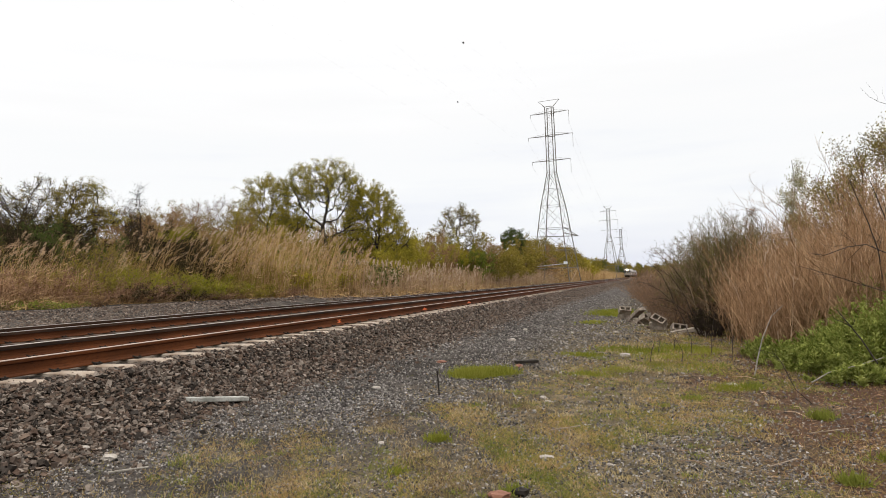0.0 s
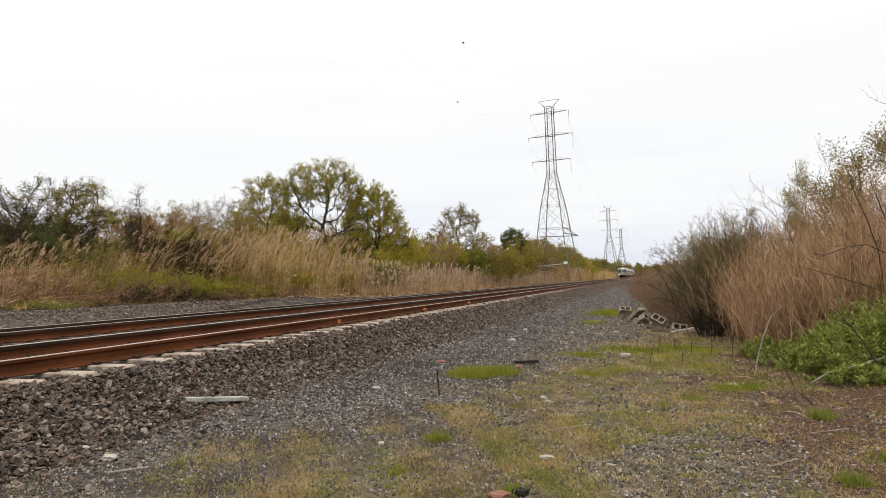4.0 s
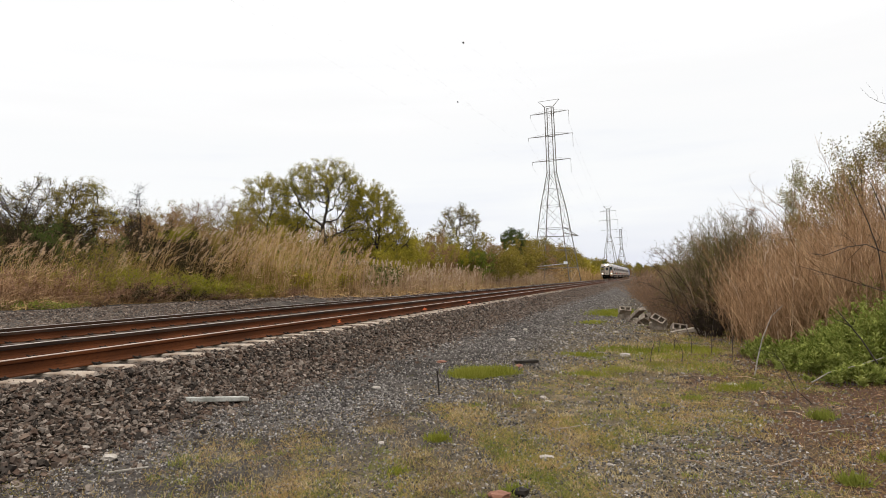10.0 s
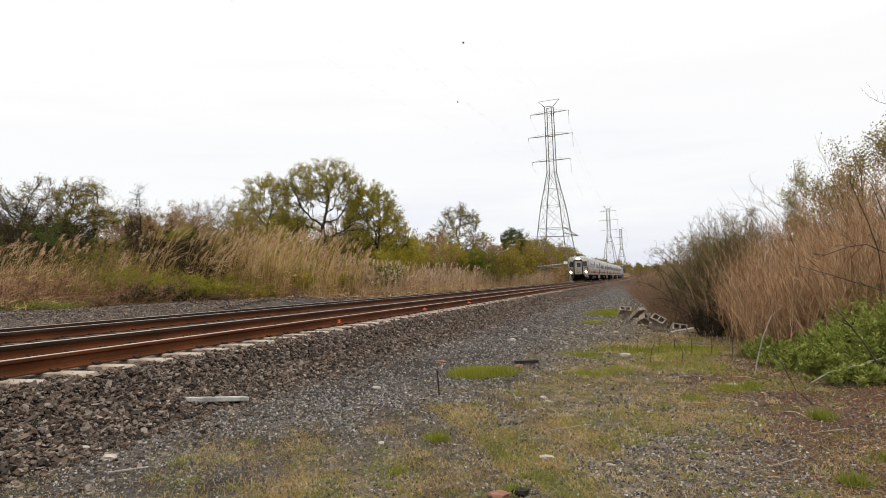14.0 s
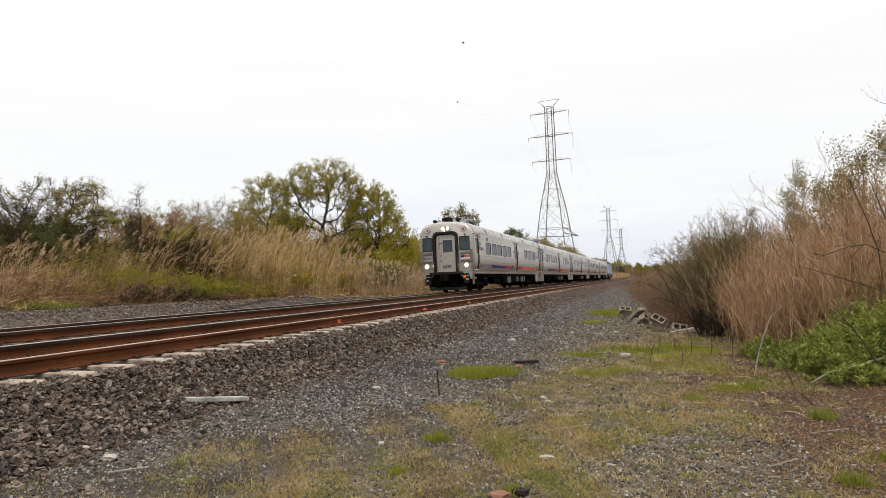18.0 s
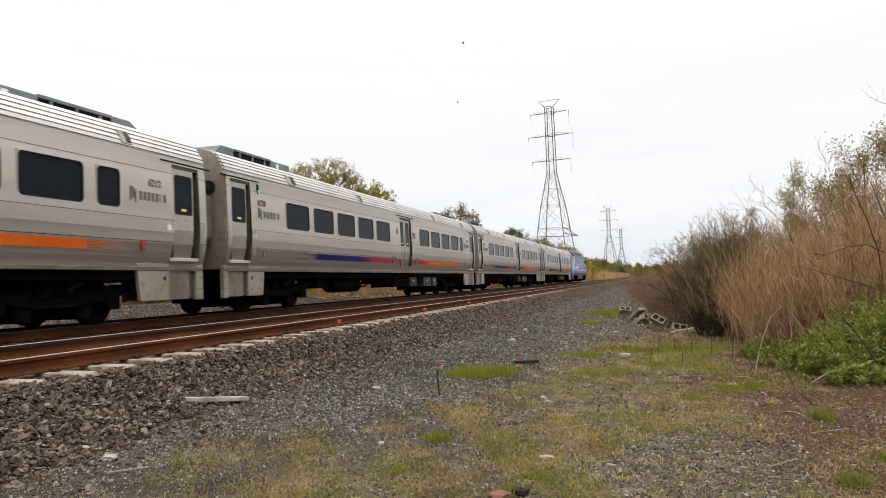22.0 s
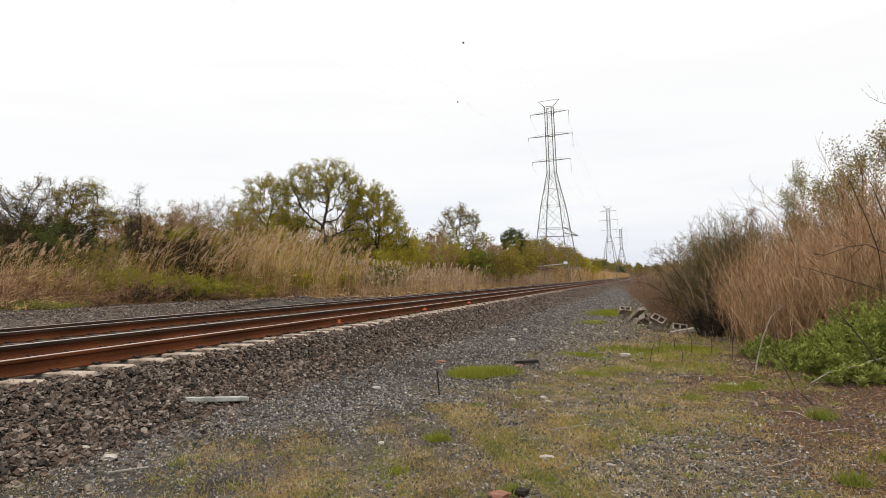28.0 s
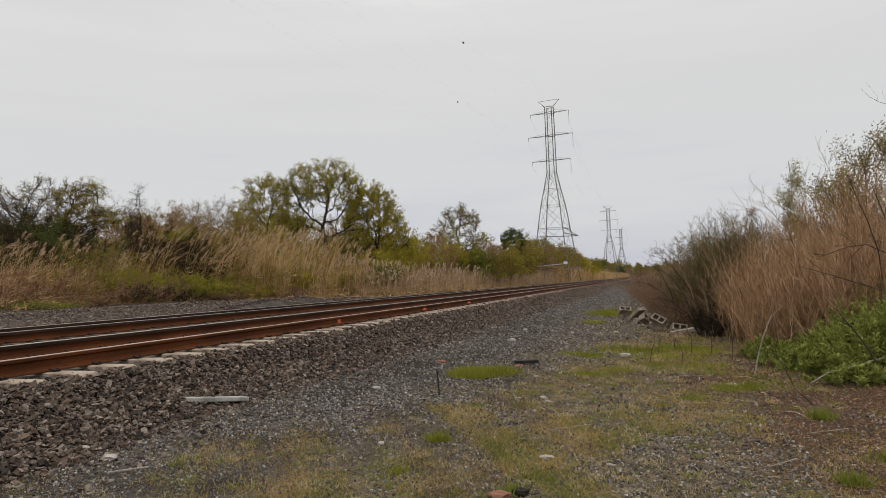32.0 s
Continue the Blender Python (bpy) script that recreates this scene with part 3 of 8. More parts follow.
M_WHITEDECAL = material("white_decal", (0.68, 0.69, 0.70), (0.78, 0.79, 0.80), 0.45, 0, 1, 20, 0.0)
M_FADEDWHITE = material("faded_white_decal", (0.16, 0.20, 0.26), (0.62, 0.63, 0.64), 0.5, 0, 2.5, 12, 0.0)
M_REDLENS = material("red_lens", (0.22, 0.012, 0.012), (0.30, 0.02, 0.02), 0.2, 0, 6, 40, 0.1)
M_AMBER = material("amber_lens", (0.7, 0.14, 0.03), (0.8, 0.18, 0.03), 0.3, 0, 6, 40, 0.1)
M_YELLOW = material("yellow_sticker", (0.75, 0.6, 0.08), (0.8, 0.65, 0.1), 0.5, 0, 6, 40, 0.0)
M_LAMP = glowing("lit_headlight", (1.0, 0.74, 0.36), 420.0)
M_GREENLAMP = glowing("green_side_light", (0.1, 0.7, 0.4), 0.8)
M_LOCOBLUE = material("locomotive_blue", (0.020, 0.090, 0.26), (0.028, 0.115, 0.31), 0.30, 0, 0.6, 6, 0.02, 0.001, c=(0.018, 0.078, 0.24), specular=0.15)
M_LOCODARK = material("locomotive_deep_blue", (0.014, 0.065, 0.24), (0.02, 0.08, 0.28), 0.30, 0, 0.6, 6, 0.02, 0.001, specular=0.15)
M_LOCOBAND = material("locomotive_slate_band", (0.018, 0.052, 0.130), (0.026, 0.068, 0.160), 0.30, 0, 0.8, 8, 0.02, 0.001, specular=0.12)
M_LOCOGREY = material("locomotive_grey_skirt", (0.012, 0.013, 0.015), (0.024, 0.026, 0.030), 0.45, 0, 0.8, 8, 0.05, 0.002, specular=0.10)
M_SILVER = material("silver_paint", (0.29, 0.290, 0.285), (0.38, 0.38, 0.37), 0.4, 0.3, 0.8, 8, 0.03, 0.001)
M_GRILLE = material("dark_grille", (0.006, 0.005, 0.005), (0.013, 0.012, 0.011), 0.7, 0.0, 3, 40, 0.2, 0.004, specular=0.08)

SIDE = [(1.44, 1.05), (1.455, 1.14), (1.50, 1.27), (1.525, 1.36), (1.57, 1.54), (1.597, 1.78), (1.60, 2.0), (1.597, 2.15), (1.582, 2.88), (1.568, 3.20),
        (1.560, 3.33)]


def flutes(first, pitch, n, groove, deep):
    """Roof edge: broad ribs with deep narrow grooves between them."""
    def x(z):
        return float(np.interp(z, [3.35, 3.42, 3.512, 3.606, 3.705, 3.81, 3.87], [1.562, 1.556, 1.511, 1.459, 1.398, 1.308, 1.16]))
    row = []
    for k in range(n):
        z = first + pitch * k
        row += [(x(z) - deep, z + 0.001), (x(z) - deep, z + groove - 0.002), (x(z + groove), z + groove), (x(z + pitch - 0.004), z + pitch - 0.004)]
    return row + [(1.16, 3.87)]


FLUTES = flutes(3.350, 0.094, 5, 0.027, 0.042)
TOP = [(0.85, 3.93), (0.45, 3.985), (0.0, 4.0)]


def side_x(z):
    return float(np.interp(z, [p[1] for p in SIDE], [p[0] for p in SIDE]))


def side_wall(sign, y0, y1, holes):
    """One side of a car, following its profile, with openings left free."""
    ys = sorted({y0, y1, *(h[k] for h in holes for k in (0, 1))})
    bm = bmesh.new()
    grid = [[bm.verts.new((sign * x, y, z)) for x, z in SIDE] for y in ys]
    for i in range(len(ys) - 1):
        for j in range(len(SIDE) - 1):
            ym, zm = (ys[i] + ys[i + 1]) / 2, (SIDE[j][1] + SIDE[j + 1][1]) / 2
            if any(a < ym < b and c < zm < d for a, b, c, d in holes):
                continue
            bm.faces.new((grid[i][j], grid[i + 1][j], grid[i + 1][j + 1], grid[i][j + 1]))
    bmesh.ops.solidify(bm, geom=bm.faces[:], thickness=0.03 * sign)
    return bm


def band(y0, y1, z0, z1, sign, off=0.004):
    """A thin strip laid on the side's profile."""
    zs = sorted({z0, z1, *(z for _, z in SIDE if z0 < z < z1)})
    outline = [(sign * (side_x(z) + off), z) for z in zs] + [(sign * (side_x(z) + off - 0.003), z) for z in zs[::-1]]
    return prism(outline, "y", y0, y1)


MESHES = {}


def shared(key, make, mat, smooth=False):
    if key not in MESHES:
        MESHES[key] = bm_mesh(key.split("|")[0], make(), mat, smooth)
    return MESHES[key]


def add_window(car, sign, y0, width, name="window"):
    key = f"window_frame|{width}|{sign}"
    outer = rounded(0, width, 2.15, 2.88, 0.004)
    frame_mesh = shared(key, lambda: ring(outer, rounded(0.008, width - 0.008, 2.158, 2.872, 0.095), "x", sign * 1.556, sign * 1.602), M_STAINLESS)
    root = part(name, frame_mesh, None, car, at=pose(0, y0, 0))
    part("gasket", shared(f"gasket|{width}|{sign}", lambda: ring(rounded(0.008, width - 0.008, 2.158, 2.872, 0.095),
         rounded(0.034, width - 0.034, 2.184, 2.846, 0.08), "x", sign * 1.56, sign * 1.592), M_RUBBER), None, root)
    part("pane", shared(f"pane|{width}|{sign}", lambda: prism(rounded(0.028, width - 0.028, 2.178, 2.852, 0.08), "x", sign * 1.565, sign * 1.578), M_GLASS),
         None, root)


def add_leaf_door(car, sign, y0, width, z0, z1, inset, glass, name="door"):
    """A sliding leaf, bent like the side, with its own pane."""
    x = 1.60 - inset
    lower = [(x - 0.10, z0), (x - 0.03, 1.55), (x, 1.85), (x, z1)]
    outline = [(sign * a, b) for a, b in lower] + [(sign * (a - 0.04), b) for a, b in lower[::-1]]
    leaf = part(name, shared(f"{name}|leaf|{width}|{z0}|{sign}|{inset}", lambda: prism(outline, "y", 0, width), M_DOORSTEEL), None, car, at=pose(0, y0, 0))
    a, b, c, d = glass
    part("door_window", shared(f"door_window|{glass}|{sign}|{inset}", lambda: prism(rounded(a, b, c, d, 0.05), "x", sign * (x - 0.01), sign * (x + 0.006)), M_GLASS),
         None, leaf)
    part("window_seal", shared(f"window_seal|{glass}|{sign}|{inset}", lambda: ring(rounded(a - 0.025, b + 0.025, c - 0.025, d + 0.025, 0.06), rounded(a, b, c, d, 0.05),
         "x", sign * (x - 0.01), sign * (x + 0.010)), M_RUBBER), None, leaf)
    part("sticker", shared(f"sticker|{glass}|{sign}|{inset}", lambda: box(sign * (x + 0.006), sign * (x + 0.009), (a + b) / 2 - 0.08, (a + b) / 2 + 0.08, c + 0.05,
         c + 0.10), M_YELLOW), None, leaf, "yellow sticker")
    return leaf


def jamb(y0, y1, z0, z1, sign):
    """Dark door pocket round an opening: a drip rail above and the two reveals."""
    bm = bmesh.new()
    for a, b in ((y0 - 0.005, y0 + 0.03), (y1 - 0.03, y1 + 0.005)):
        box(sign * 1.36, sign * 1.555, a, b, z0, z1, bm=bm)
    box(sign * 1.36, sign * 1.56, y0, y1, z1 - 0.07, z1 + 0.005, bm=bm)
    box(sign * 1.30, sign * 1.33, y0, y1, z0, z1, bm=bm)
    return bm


def add_bogie(car, y, n_axles=2, base=2.6, r=0.42, x_frame=1.05):
    root = new("bogie")
    root.parent, root.matrix_basis = car, pose(0, y, 0)
    span = base / 2
    outline = [(-span - 0.55, 0.62), (-span - 0.5, 0.74), (-span - 0.1, 0.74), (-span + 0.35, 0.60), (-0.45, 0.52), (0.45, 0.52), (span - 0.35, 0.60),
               (span + 0.1, 0.74), (span + 0.5, 0.74), (span + 0.55, 0.62), (span + 0.2, 0.50), (span - 0.3, 0.44), (0.5, 0.36), (-0.5, 0.36),
               (-span + 0.3, 0.44), (-span - 0.2, 0.50)]
    for sign in (-1, 1):
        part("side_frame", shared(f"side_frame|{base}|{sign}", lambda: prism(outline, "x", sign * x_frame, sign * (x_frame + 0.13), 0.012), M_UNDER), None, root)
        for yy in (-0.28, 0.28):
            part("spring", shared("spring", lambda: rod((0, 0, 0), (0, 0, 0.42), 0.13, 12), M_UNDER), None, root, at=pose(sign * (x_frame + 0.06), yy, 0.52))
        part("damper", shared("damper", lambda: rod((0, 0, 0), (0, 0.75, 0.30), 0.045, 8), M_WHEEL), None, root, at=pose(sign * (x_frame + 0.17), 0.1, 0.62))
    # Plain black blocks, added so no bright ground shows between the wheels.
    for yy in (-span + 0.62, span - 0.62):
        part("bogie_fill", shared("bogie_fill", lambda: box(-1.12, 1.12, -0.16, 0.16, 0.13, 0.80, 0.03), M_UNDER), None, root, at=pose(0, yy, 0))
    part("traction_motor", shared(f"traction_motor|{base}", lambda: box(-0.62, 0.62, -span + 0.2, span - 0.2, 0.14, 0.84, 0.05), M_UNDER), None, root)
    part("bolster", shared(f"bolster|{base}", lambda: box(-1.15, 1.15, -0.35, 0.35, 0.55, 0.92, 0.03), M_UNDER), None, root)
    for k in range(n_axles):
        yy = -span + base * k / (n_axles - 1)
        ws = part("wheelset", shared("wheelset", lambda: rod((-1.1, 0, 0), (1.1, 0, 0), 0.08, 12), M_WHEEL), None, root, at=pose(0, yy, r))
        for sign in (-1, 1):
            def wheel():
                bm = rod((sign * 0.69, 0, 0), (sign * 0.82, 0, 0), r, 28)
                rod((sign * 0.66, 0, 0), (sign * 0.69, 0, 0), r + 0.028, 28, bm=bm)
                rod((sign * 0.82, 0, 0), (sign * 0.85, 0, 0), 0.16, 16, bm=bm)
                return bm
            w = part("wheel", shared(f"wheel|{sign}|{r}", wheel, M_WHEEL), None, ws)
        for sign in (-1, 1):
            part("axle_box", shared(f"axle_box|{sign}", lambda: box(sign * 1.0, sign * 1.24, -0.17, 0.17, -0.15, 0.17, 0.04), M_UNDER), None, ws)


def text_mesh(words, height, mat, bold=0.0):
    """Flat lettering with Blender's own font, standing in the y-z plane and read from +x with y growing to the right."""
    curve = bpy.data.curves.new("letters", "FONT")
    curve.body, curve.size, curve.extrude, curve.offset = words, height, 0.002, bold
    tmp = bpy.data.objects.new("letters", curve)
    me = bpy.data.meshes.new_from_object(tmp)
    bpy.data.objects.remove(tmp)
    me.transform(Matrix(((0, 0, 1, 0), (1, 0, 0, 0), (0, 1, 0, 0), (0, 0, 0, 1))))
    me.materials.clear()
    me.materials.append(mat)
    return me


def add_operator_mark(car, y, number):
    """The operator's mark as plain bars: a bold square sign and a row of short uprights."""
    sign = 1
    x = side_x(2.45) + 0.003
    bm = bmesh.new()
    for dy, w, z0, z1 in ((0, 0.05, 2.33, 2.60), (0.07, 0.04, 2.38, 2.60), (0.13, 0.05, 2.30, 2.55)):
        box(x, x + 0.004, y + dy, y + dy + w, z0, z1, bm=bm)
    part("operator_sign", bm, M_DECAL, car, "dark grey painted mark")
    bm = bmesh.new()
    for k in range(7):
        box(x, x + 0.004, y + 0.27 + k * 0.122, y + 0.27 + k * 0.122 + (0.03 if k == 5 else 0.078), 2.36, 2.53, bm=bm)
    part("operator_lettering", bm, M_DECAL, car, "dark grey lettering bars")
    part("fleet_number", number, None, car, "dark painted fleet number", at=pose(x - 0.004, y + (0.0 if y < 10 else 0.55), 2.66))


def end_steps(car, sign, y0, y1, door_a, door_b, cab=False):
    """Below a vestibule door: a corner column, the closed step well, and a tapered skirt panel beyond the door."""
    front = y1 > y0
    near, far = (door_a, door_b) if front else (door_b, door_a)
    d = 1 if front else -1

    def piece(name, a, b, z0, z1, x0, x1, mat, bevel=0.008):
        part(name, shared(f"{name}|{a:.2f}|{z0}|{sign}", lambda: box(sign * x0, sign * x1, min(a, b), max(a, b), z0, z1, bevel), mat), None, car)
    if not cab:
        for z0, z1 in ((0.38, 0.60), (0.61, 0.86), (0.87, 1.13)):
            piece("corner_column", y0, near, z0, z1, 1.36, 1.462, M_SKIRT)
        piece("step_well", door_a + 0.004, door_b - 0.20, 0.40, 1.18, 1.36, 1.43, M_WELL)
        # Dark box drawn as the shaded gap beside the step well.
        piece("well_gap", door_b - 0.196, door_b - 0.004, 0.42, 1.18, 1.30, 1.40, M_POCKET, 0.0)
        outline = [(far, 1.14), (y1, 1.14), (y1 - 0.10 * d, 0.40), (far, 0.40)]
        part("step_skirt", shared(f"step_skirt|{y0}|{y1}|{sign}", lambda: prism(outline, "x", sign * 1.38, sign * 1.462, 0.008), M_SKIRT), None, car)
        piece("skirt_latch", far + 0.12 * d, far + 0.20 * d, 0.80, 0.88, 1.46, 1.468, M_DARKSTEEL, 0.0)
    part("step_plate", shared(f"step_plate|{door_a}|{sign}", lambda: box(sign * 1.38, sign * 1.53, door_a - 0.05, door_b, 1.19, 1.265, 0.012), M_STAINLESS), None, car)
    part("grab_rail", shared(f"grab_rail|{door_a}|{sign}", lambda: rod((sign * 1.57, 0, 1.4), (sign * 1.62, 0, 2.0), 0.017, 8), M_STAINLESS), None, car,
         at=pose(0, door_b + 0.12, 0))


def bezier_hose(s):
    """A sagging air hose from the tank up to the floor."""
    line = [(s * 1.05, 9.8, 0.56), (s * 1.08, 10.1, 0.53), (s * 1.1, 10.45, 0.55), (s * 1.1, 10.75, 0.66), (s * 1.08, 11.1, 0.86)]
    bm = bmesh.new()
    for p, q in zip(line, line[1:]):
        rod(p, q, 0.026, 8, bm=bm)
    return bm


def roof_unit(car, y0, y1, z1, fairing_front):
    """Air conditioning on the roof: a sloped fairing, a low row of dark fans and a grey box."""
    cut, third = 0.55, (y1 - y0) * 0.27
    if fairing_front:
        parts = ((prism([(y0, 3.80), (y0 + cut, z1), (y0 + third, z1), (y0 + third, 3.80)], "x", -0.88, 0.88, 0.02), (y0 + third, y1 - third), (y1 - third, y1)))
    else:
        parts = ((prism([(y1, 3.80), (y1 - cut, z1), (y1 - third, z1), (y1 - third, 3.80)], "x", -0.88, 0.88, 0.02), (y0 + third, y1 - third), (y0, y0 + third)))
    unit = part("roof_unit", parts[0], M_SLATE, car, "slate grey air conditioning unit")
    a, b = parts[1]
    part("fan_deck", box(-0.84, 0.84, a + 0.003, b - 0.003, 3.80, z1 - 0.10, 0.02), M_UNDER, unit)
    for k in range(3):
        yy = a + (b - a) * (k + 0.5) / 3
        part("fan_cover", rod((0.30, yy, z1 - 0.11), (0.30, yy, z1 - 0.02), 0.26, 16), M_GRILLE, unit)
        part("fan_rib", box(0.84, 0.88, yy - 0.03, yy + 0.03, 3.82, z1 - 0.02, 0.01), M_SLATE, unit)
    part("fan_rail", box(0.84, 0.89, a, b, z1 - 0.06, z1, 0.01), M_SLATE, unit)
    part("fan_screen", box(0.80, 0.845, a, b, 3.80, z1 - 0.05), M_GRILLE, unit, "dark mesh screen")
    a, b = parts[2]
    part("unit_box", box(-0.88, 0.88, a, b, 3.80, z1 - 0.02, 0.03), M_SLATE, unit)
    part("unit_label", box(0.882, 0.886, a + 0.3, a + 0.45, z1 - 0.2, z1 - 0.08), M_WHITEDECAL, unit)


def make_car(name, label, cab, short=False):
    """short: one window fewer behind the middle doors."""
    car = thing(name, label, "passenger car", group="" if cab else "coaches of the train")
    ya, yb = (0.80 if cab else 0.75), 25.78
    front_door = (0.97, 1.82) if cab else (0.92, 1.82)
    mids, rear_door = (13.1, 14.5), (24.62, 25.54)
    windows = [(3.62 + 1.707 * i, 1.42) for i in range(5)]
    if cab or short:
        windows += [(17.29 + 1.707 * i, 1.42) for i in range(3)] + [(22.42, 0.62)]
    else:
        windows += [(15.58 + 1.707 * i, 1.42) for i in range(4)] + [(22.42, 0.62)]
    holes = [(y, y + w, 2.15, 2.88) for y, w in windows]
    holes += [(*d, 1.27, 3.20) for d in (front_door, mids, rear_door)]
    for sign in (1, -1):
        tag = f"{cab}|{short}"
        part("side_wall", shared(f"side_wall|{tag}|{sign}", lambda: side_wall(sign, ya, yb, holes), M_STAINLESS), None, car)
        for y, w in windows:
            add_window(car, sign, y, w)
        for a, b in (front_door, mids, rear_door):
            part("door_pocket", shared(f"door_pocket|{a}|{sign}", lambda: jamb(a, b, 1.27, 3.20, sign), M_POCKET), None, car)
            part("drip_rail", shared(f"drip_rail|{a}|{sign}", lambda: box(sign * 1.53, sign * 1.575, a - 0.35, b + 0.45, 3.235, 3.265), M_DARKSTEEL), None, car)
        for d in (front_door, rear_door):
            add_leaf_door(car, sign, d[0] + 0.03, d[1] - d[0] - 0.20, 1.27, 3.13, 0.05, (0.10, d[1] - d[0] - 0.27, 2.20, 2.98))
        half = (mids[1] - mids[0] - 0.06) / 2 - 0.05
        for k in range(2):
            add_leaf_door(car, sign, mids[0] + 0.03 + k * (half + 0.05), half, 1.27, 3.13, 0.075, (0.15, half - 0.15, 2.1, 3.0))
        # belt mouldings and panel seams
        for z, t, m in ((2.03, 0.010, M_BROWNSTEEL), (1.60, 0.014, M_ROOF), (3.0, 0.008, M_BROWNSTEEL), (1.575, 0.008, M_POCKET)):
            for a, b in ((ya, front_door[0]), (front_door[1], mids[0]), (mids[1], rear_door[0]), (rear_door[1], yb)):
                part("belt_rail", shared(f"belt_rail|{z}|{a}|{b}|{sign}", lambda: band(a, b, z - t / 2, z + t / 2, sign, 0.006), m), None, car)
        part("side_sill", shared(f"side_sill|{ya}|{sign}", lambda: box(sign * 1.38, sign * 1.475, ya, yb, 1.0, 1.075, 0.01), M_BROWNSTEEL), None, car)
        # colour band, broken by the doors
        for a, b, m in ((5.55, 9.9, M_BLUE), (9.9, 13.1, M_MAGENTA), (14.5, 16.8, M_MAGENTA), (16.8, 22.2, M_ORANGE)):
            part("colour_stripe", shared(f"colour_stripe|{a}|{b}|{sign}", lambda: band(a, b, 1.365, 1.535, sign), m), None, car)
        for k in range(6):
            z0 = 1.368 + 0.028 * k
            jag = 0.22 * ((k * 5) % 6)
            part("stripe_fade", shared(f"stripe_fade|{k}|{sign}", lambda: band(4.35 + 0.9 * jag, 5.55, z0, z0 + 0.013, sign), M_BLUE), None, car)
            part("stripe_fade", shared(f"stripe_fade_c|{k}|{sign}", lambda: band(8.9 + 0.7 * jag, 9.9, z0, z0 + 0.012, sign, 0.0055), M_MAGENTA), None, car)
            part("stripe_fade", shared(f"stripe_fade_d|{k}|{sign}", lambda: band(15.9 + 0.6 * jag, 16.8, z0, z0 + 0.012, sign, 0.0055), M_ORANGE), None, car)
            part("stripe_fade", shared(f"stripe_fade_b|{k}|{sign}", lambda: band(22.2, 23.1 - 0.6 * jag, z0, z0 + 0.013, sign), M_ORANGE), None, car)
        end_steps(car, sign, *((0.80, 1.35) if cab else (0.73, 2.62)), *front_door, cab)
        end_steps(car, sign, 25.80, 23.62, *rear_door)
        for y in (12.12, 14.95):
            vent = part("side_vent", shared(f"side_vent|{sign}", lambda: ring(rounded(0, 0.34, 1.375, 1.61, 0.02), rounded(0.03, 0.31, 1.40, 1.585, 0.015), "x", sign * 1.50, sign * 1.604),
                                            M_BROWNSTEEL), None, car, "dusty recessed side vent", at=pose(0, y, 0))
            part("vent_mesh", shared(f"vent_mesh|{sign}", lambda: box(sign * 1.50, sign * 1.592, 0.03, 0.31, 1.40, 1.585), M_WELL), None, vent)
            part("vent_latch", shared(f"vent_latch|{sign}", lambda: box(sign * 1.592, sign * 1.60, 0.12, 0.20, 1.40, 1.52, 0.004), M_POCKET), None, vent)
        part("filler_cap", shared(f"filler_cap|{sign}", lambda: box(sign * 1.50, sign * 1.585, 2.38, 2.50, 1.38, 1.56, 0.01), M_BROWNSTEEL), None, car, "small brown filler cap")
        part("step_light", shared(f"step_light|{sign}", lambda: box(sign * 1.56, sign * 1.605, 2.14, 2.24, 1.54, 1.62, 0.01), M_SILVER), None, car)
        for y, w in ((3.9, 0.46), (8.95, 0.34), (17.1, 0.26), (17.72, 0.26), (22.65, 0.30)) if cab else ((3.9, 0.46), (9.05, 0.28), (17.86, 0.30), (23.15, 0.30)):
            vent = part("roof_vent", shared(f"roof_vent|{w}|{sign}", lambda: prism([(sign * 1.40, 3.40), (sign * 1.572, 3.405), (sign * 1.525, 3.52), (sign * 1.452, 3.665), (sign * 1.36, 3.665)],
                                                                                "y", 0, w), M_SKIRT), None, car, "slanted roof vent", at=pose(0, y, 0))
            part("vent_grille", shared(f"vent_grille|{w}|{sign}", lambda: prism([(sign * 1.41, 3.425), (sign * 1.569, 3.43), (sign * 1.530, 3.52), (sign * 1.466, 3.645), (sign * 1.37, 3.645)],
                                                                                "y", w * 0.45, w - 0.03), M_GREYBOX), None, vent)
        call = part("door_call_box", shared(f"door_call_box|{sign}", lambda: box(sign * 1.575, sign * 1.612, 12.66, 12.80, 2.50, 2.74, 0.02), M_SKIRT), None, car, "small steel call box by the doors")
        part("call_plate", shared(f"call_plate|{sign}", lambda: box(sign * 1.612, sign * 1.616, 12.69, 12.77, 2.54, 2.64), M_POCKET), None, call)
        for y, z in ((2.15, 2.95),):
            part("door_light", shared(f"door_light|{sign}", lambda: box(sign * 1.555, sign * 1.60, 0, 0.06, 0, 0.24, 0.012), M_RUBBER), None, car, at=pose(0, y, z))
            part("green_lens", shared(f"green_lens|{sign}", lambda: box(sign * 1.60, sign * 1.606, 0.01, 0.05, 0.02, 0.08), M_GREENLAMP), None, car, at=pose(0, y, z))
    full = SIDE[-1:] + FLUTES + TOP
    outline = full + [(-x, z) for x, z in full[::-1][1:]]
    inner = [(x * 0.97, z - 0.05) for x, z in outline]
    part("roof", shared(f"roof|{ya}", lambda: prism(outline + inner[::-1], "y", ya, yb), M_ROOF), None, car, "bright fluted roof")
    # Solid black box in place of an unlit interior; stops light passing through.
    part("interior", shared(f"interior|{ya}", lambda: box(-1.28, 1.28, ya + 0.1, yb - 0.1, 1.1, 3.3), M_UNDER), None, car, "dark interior")
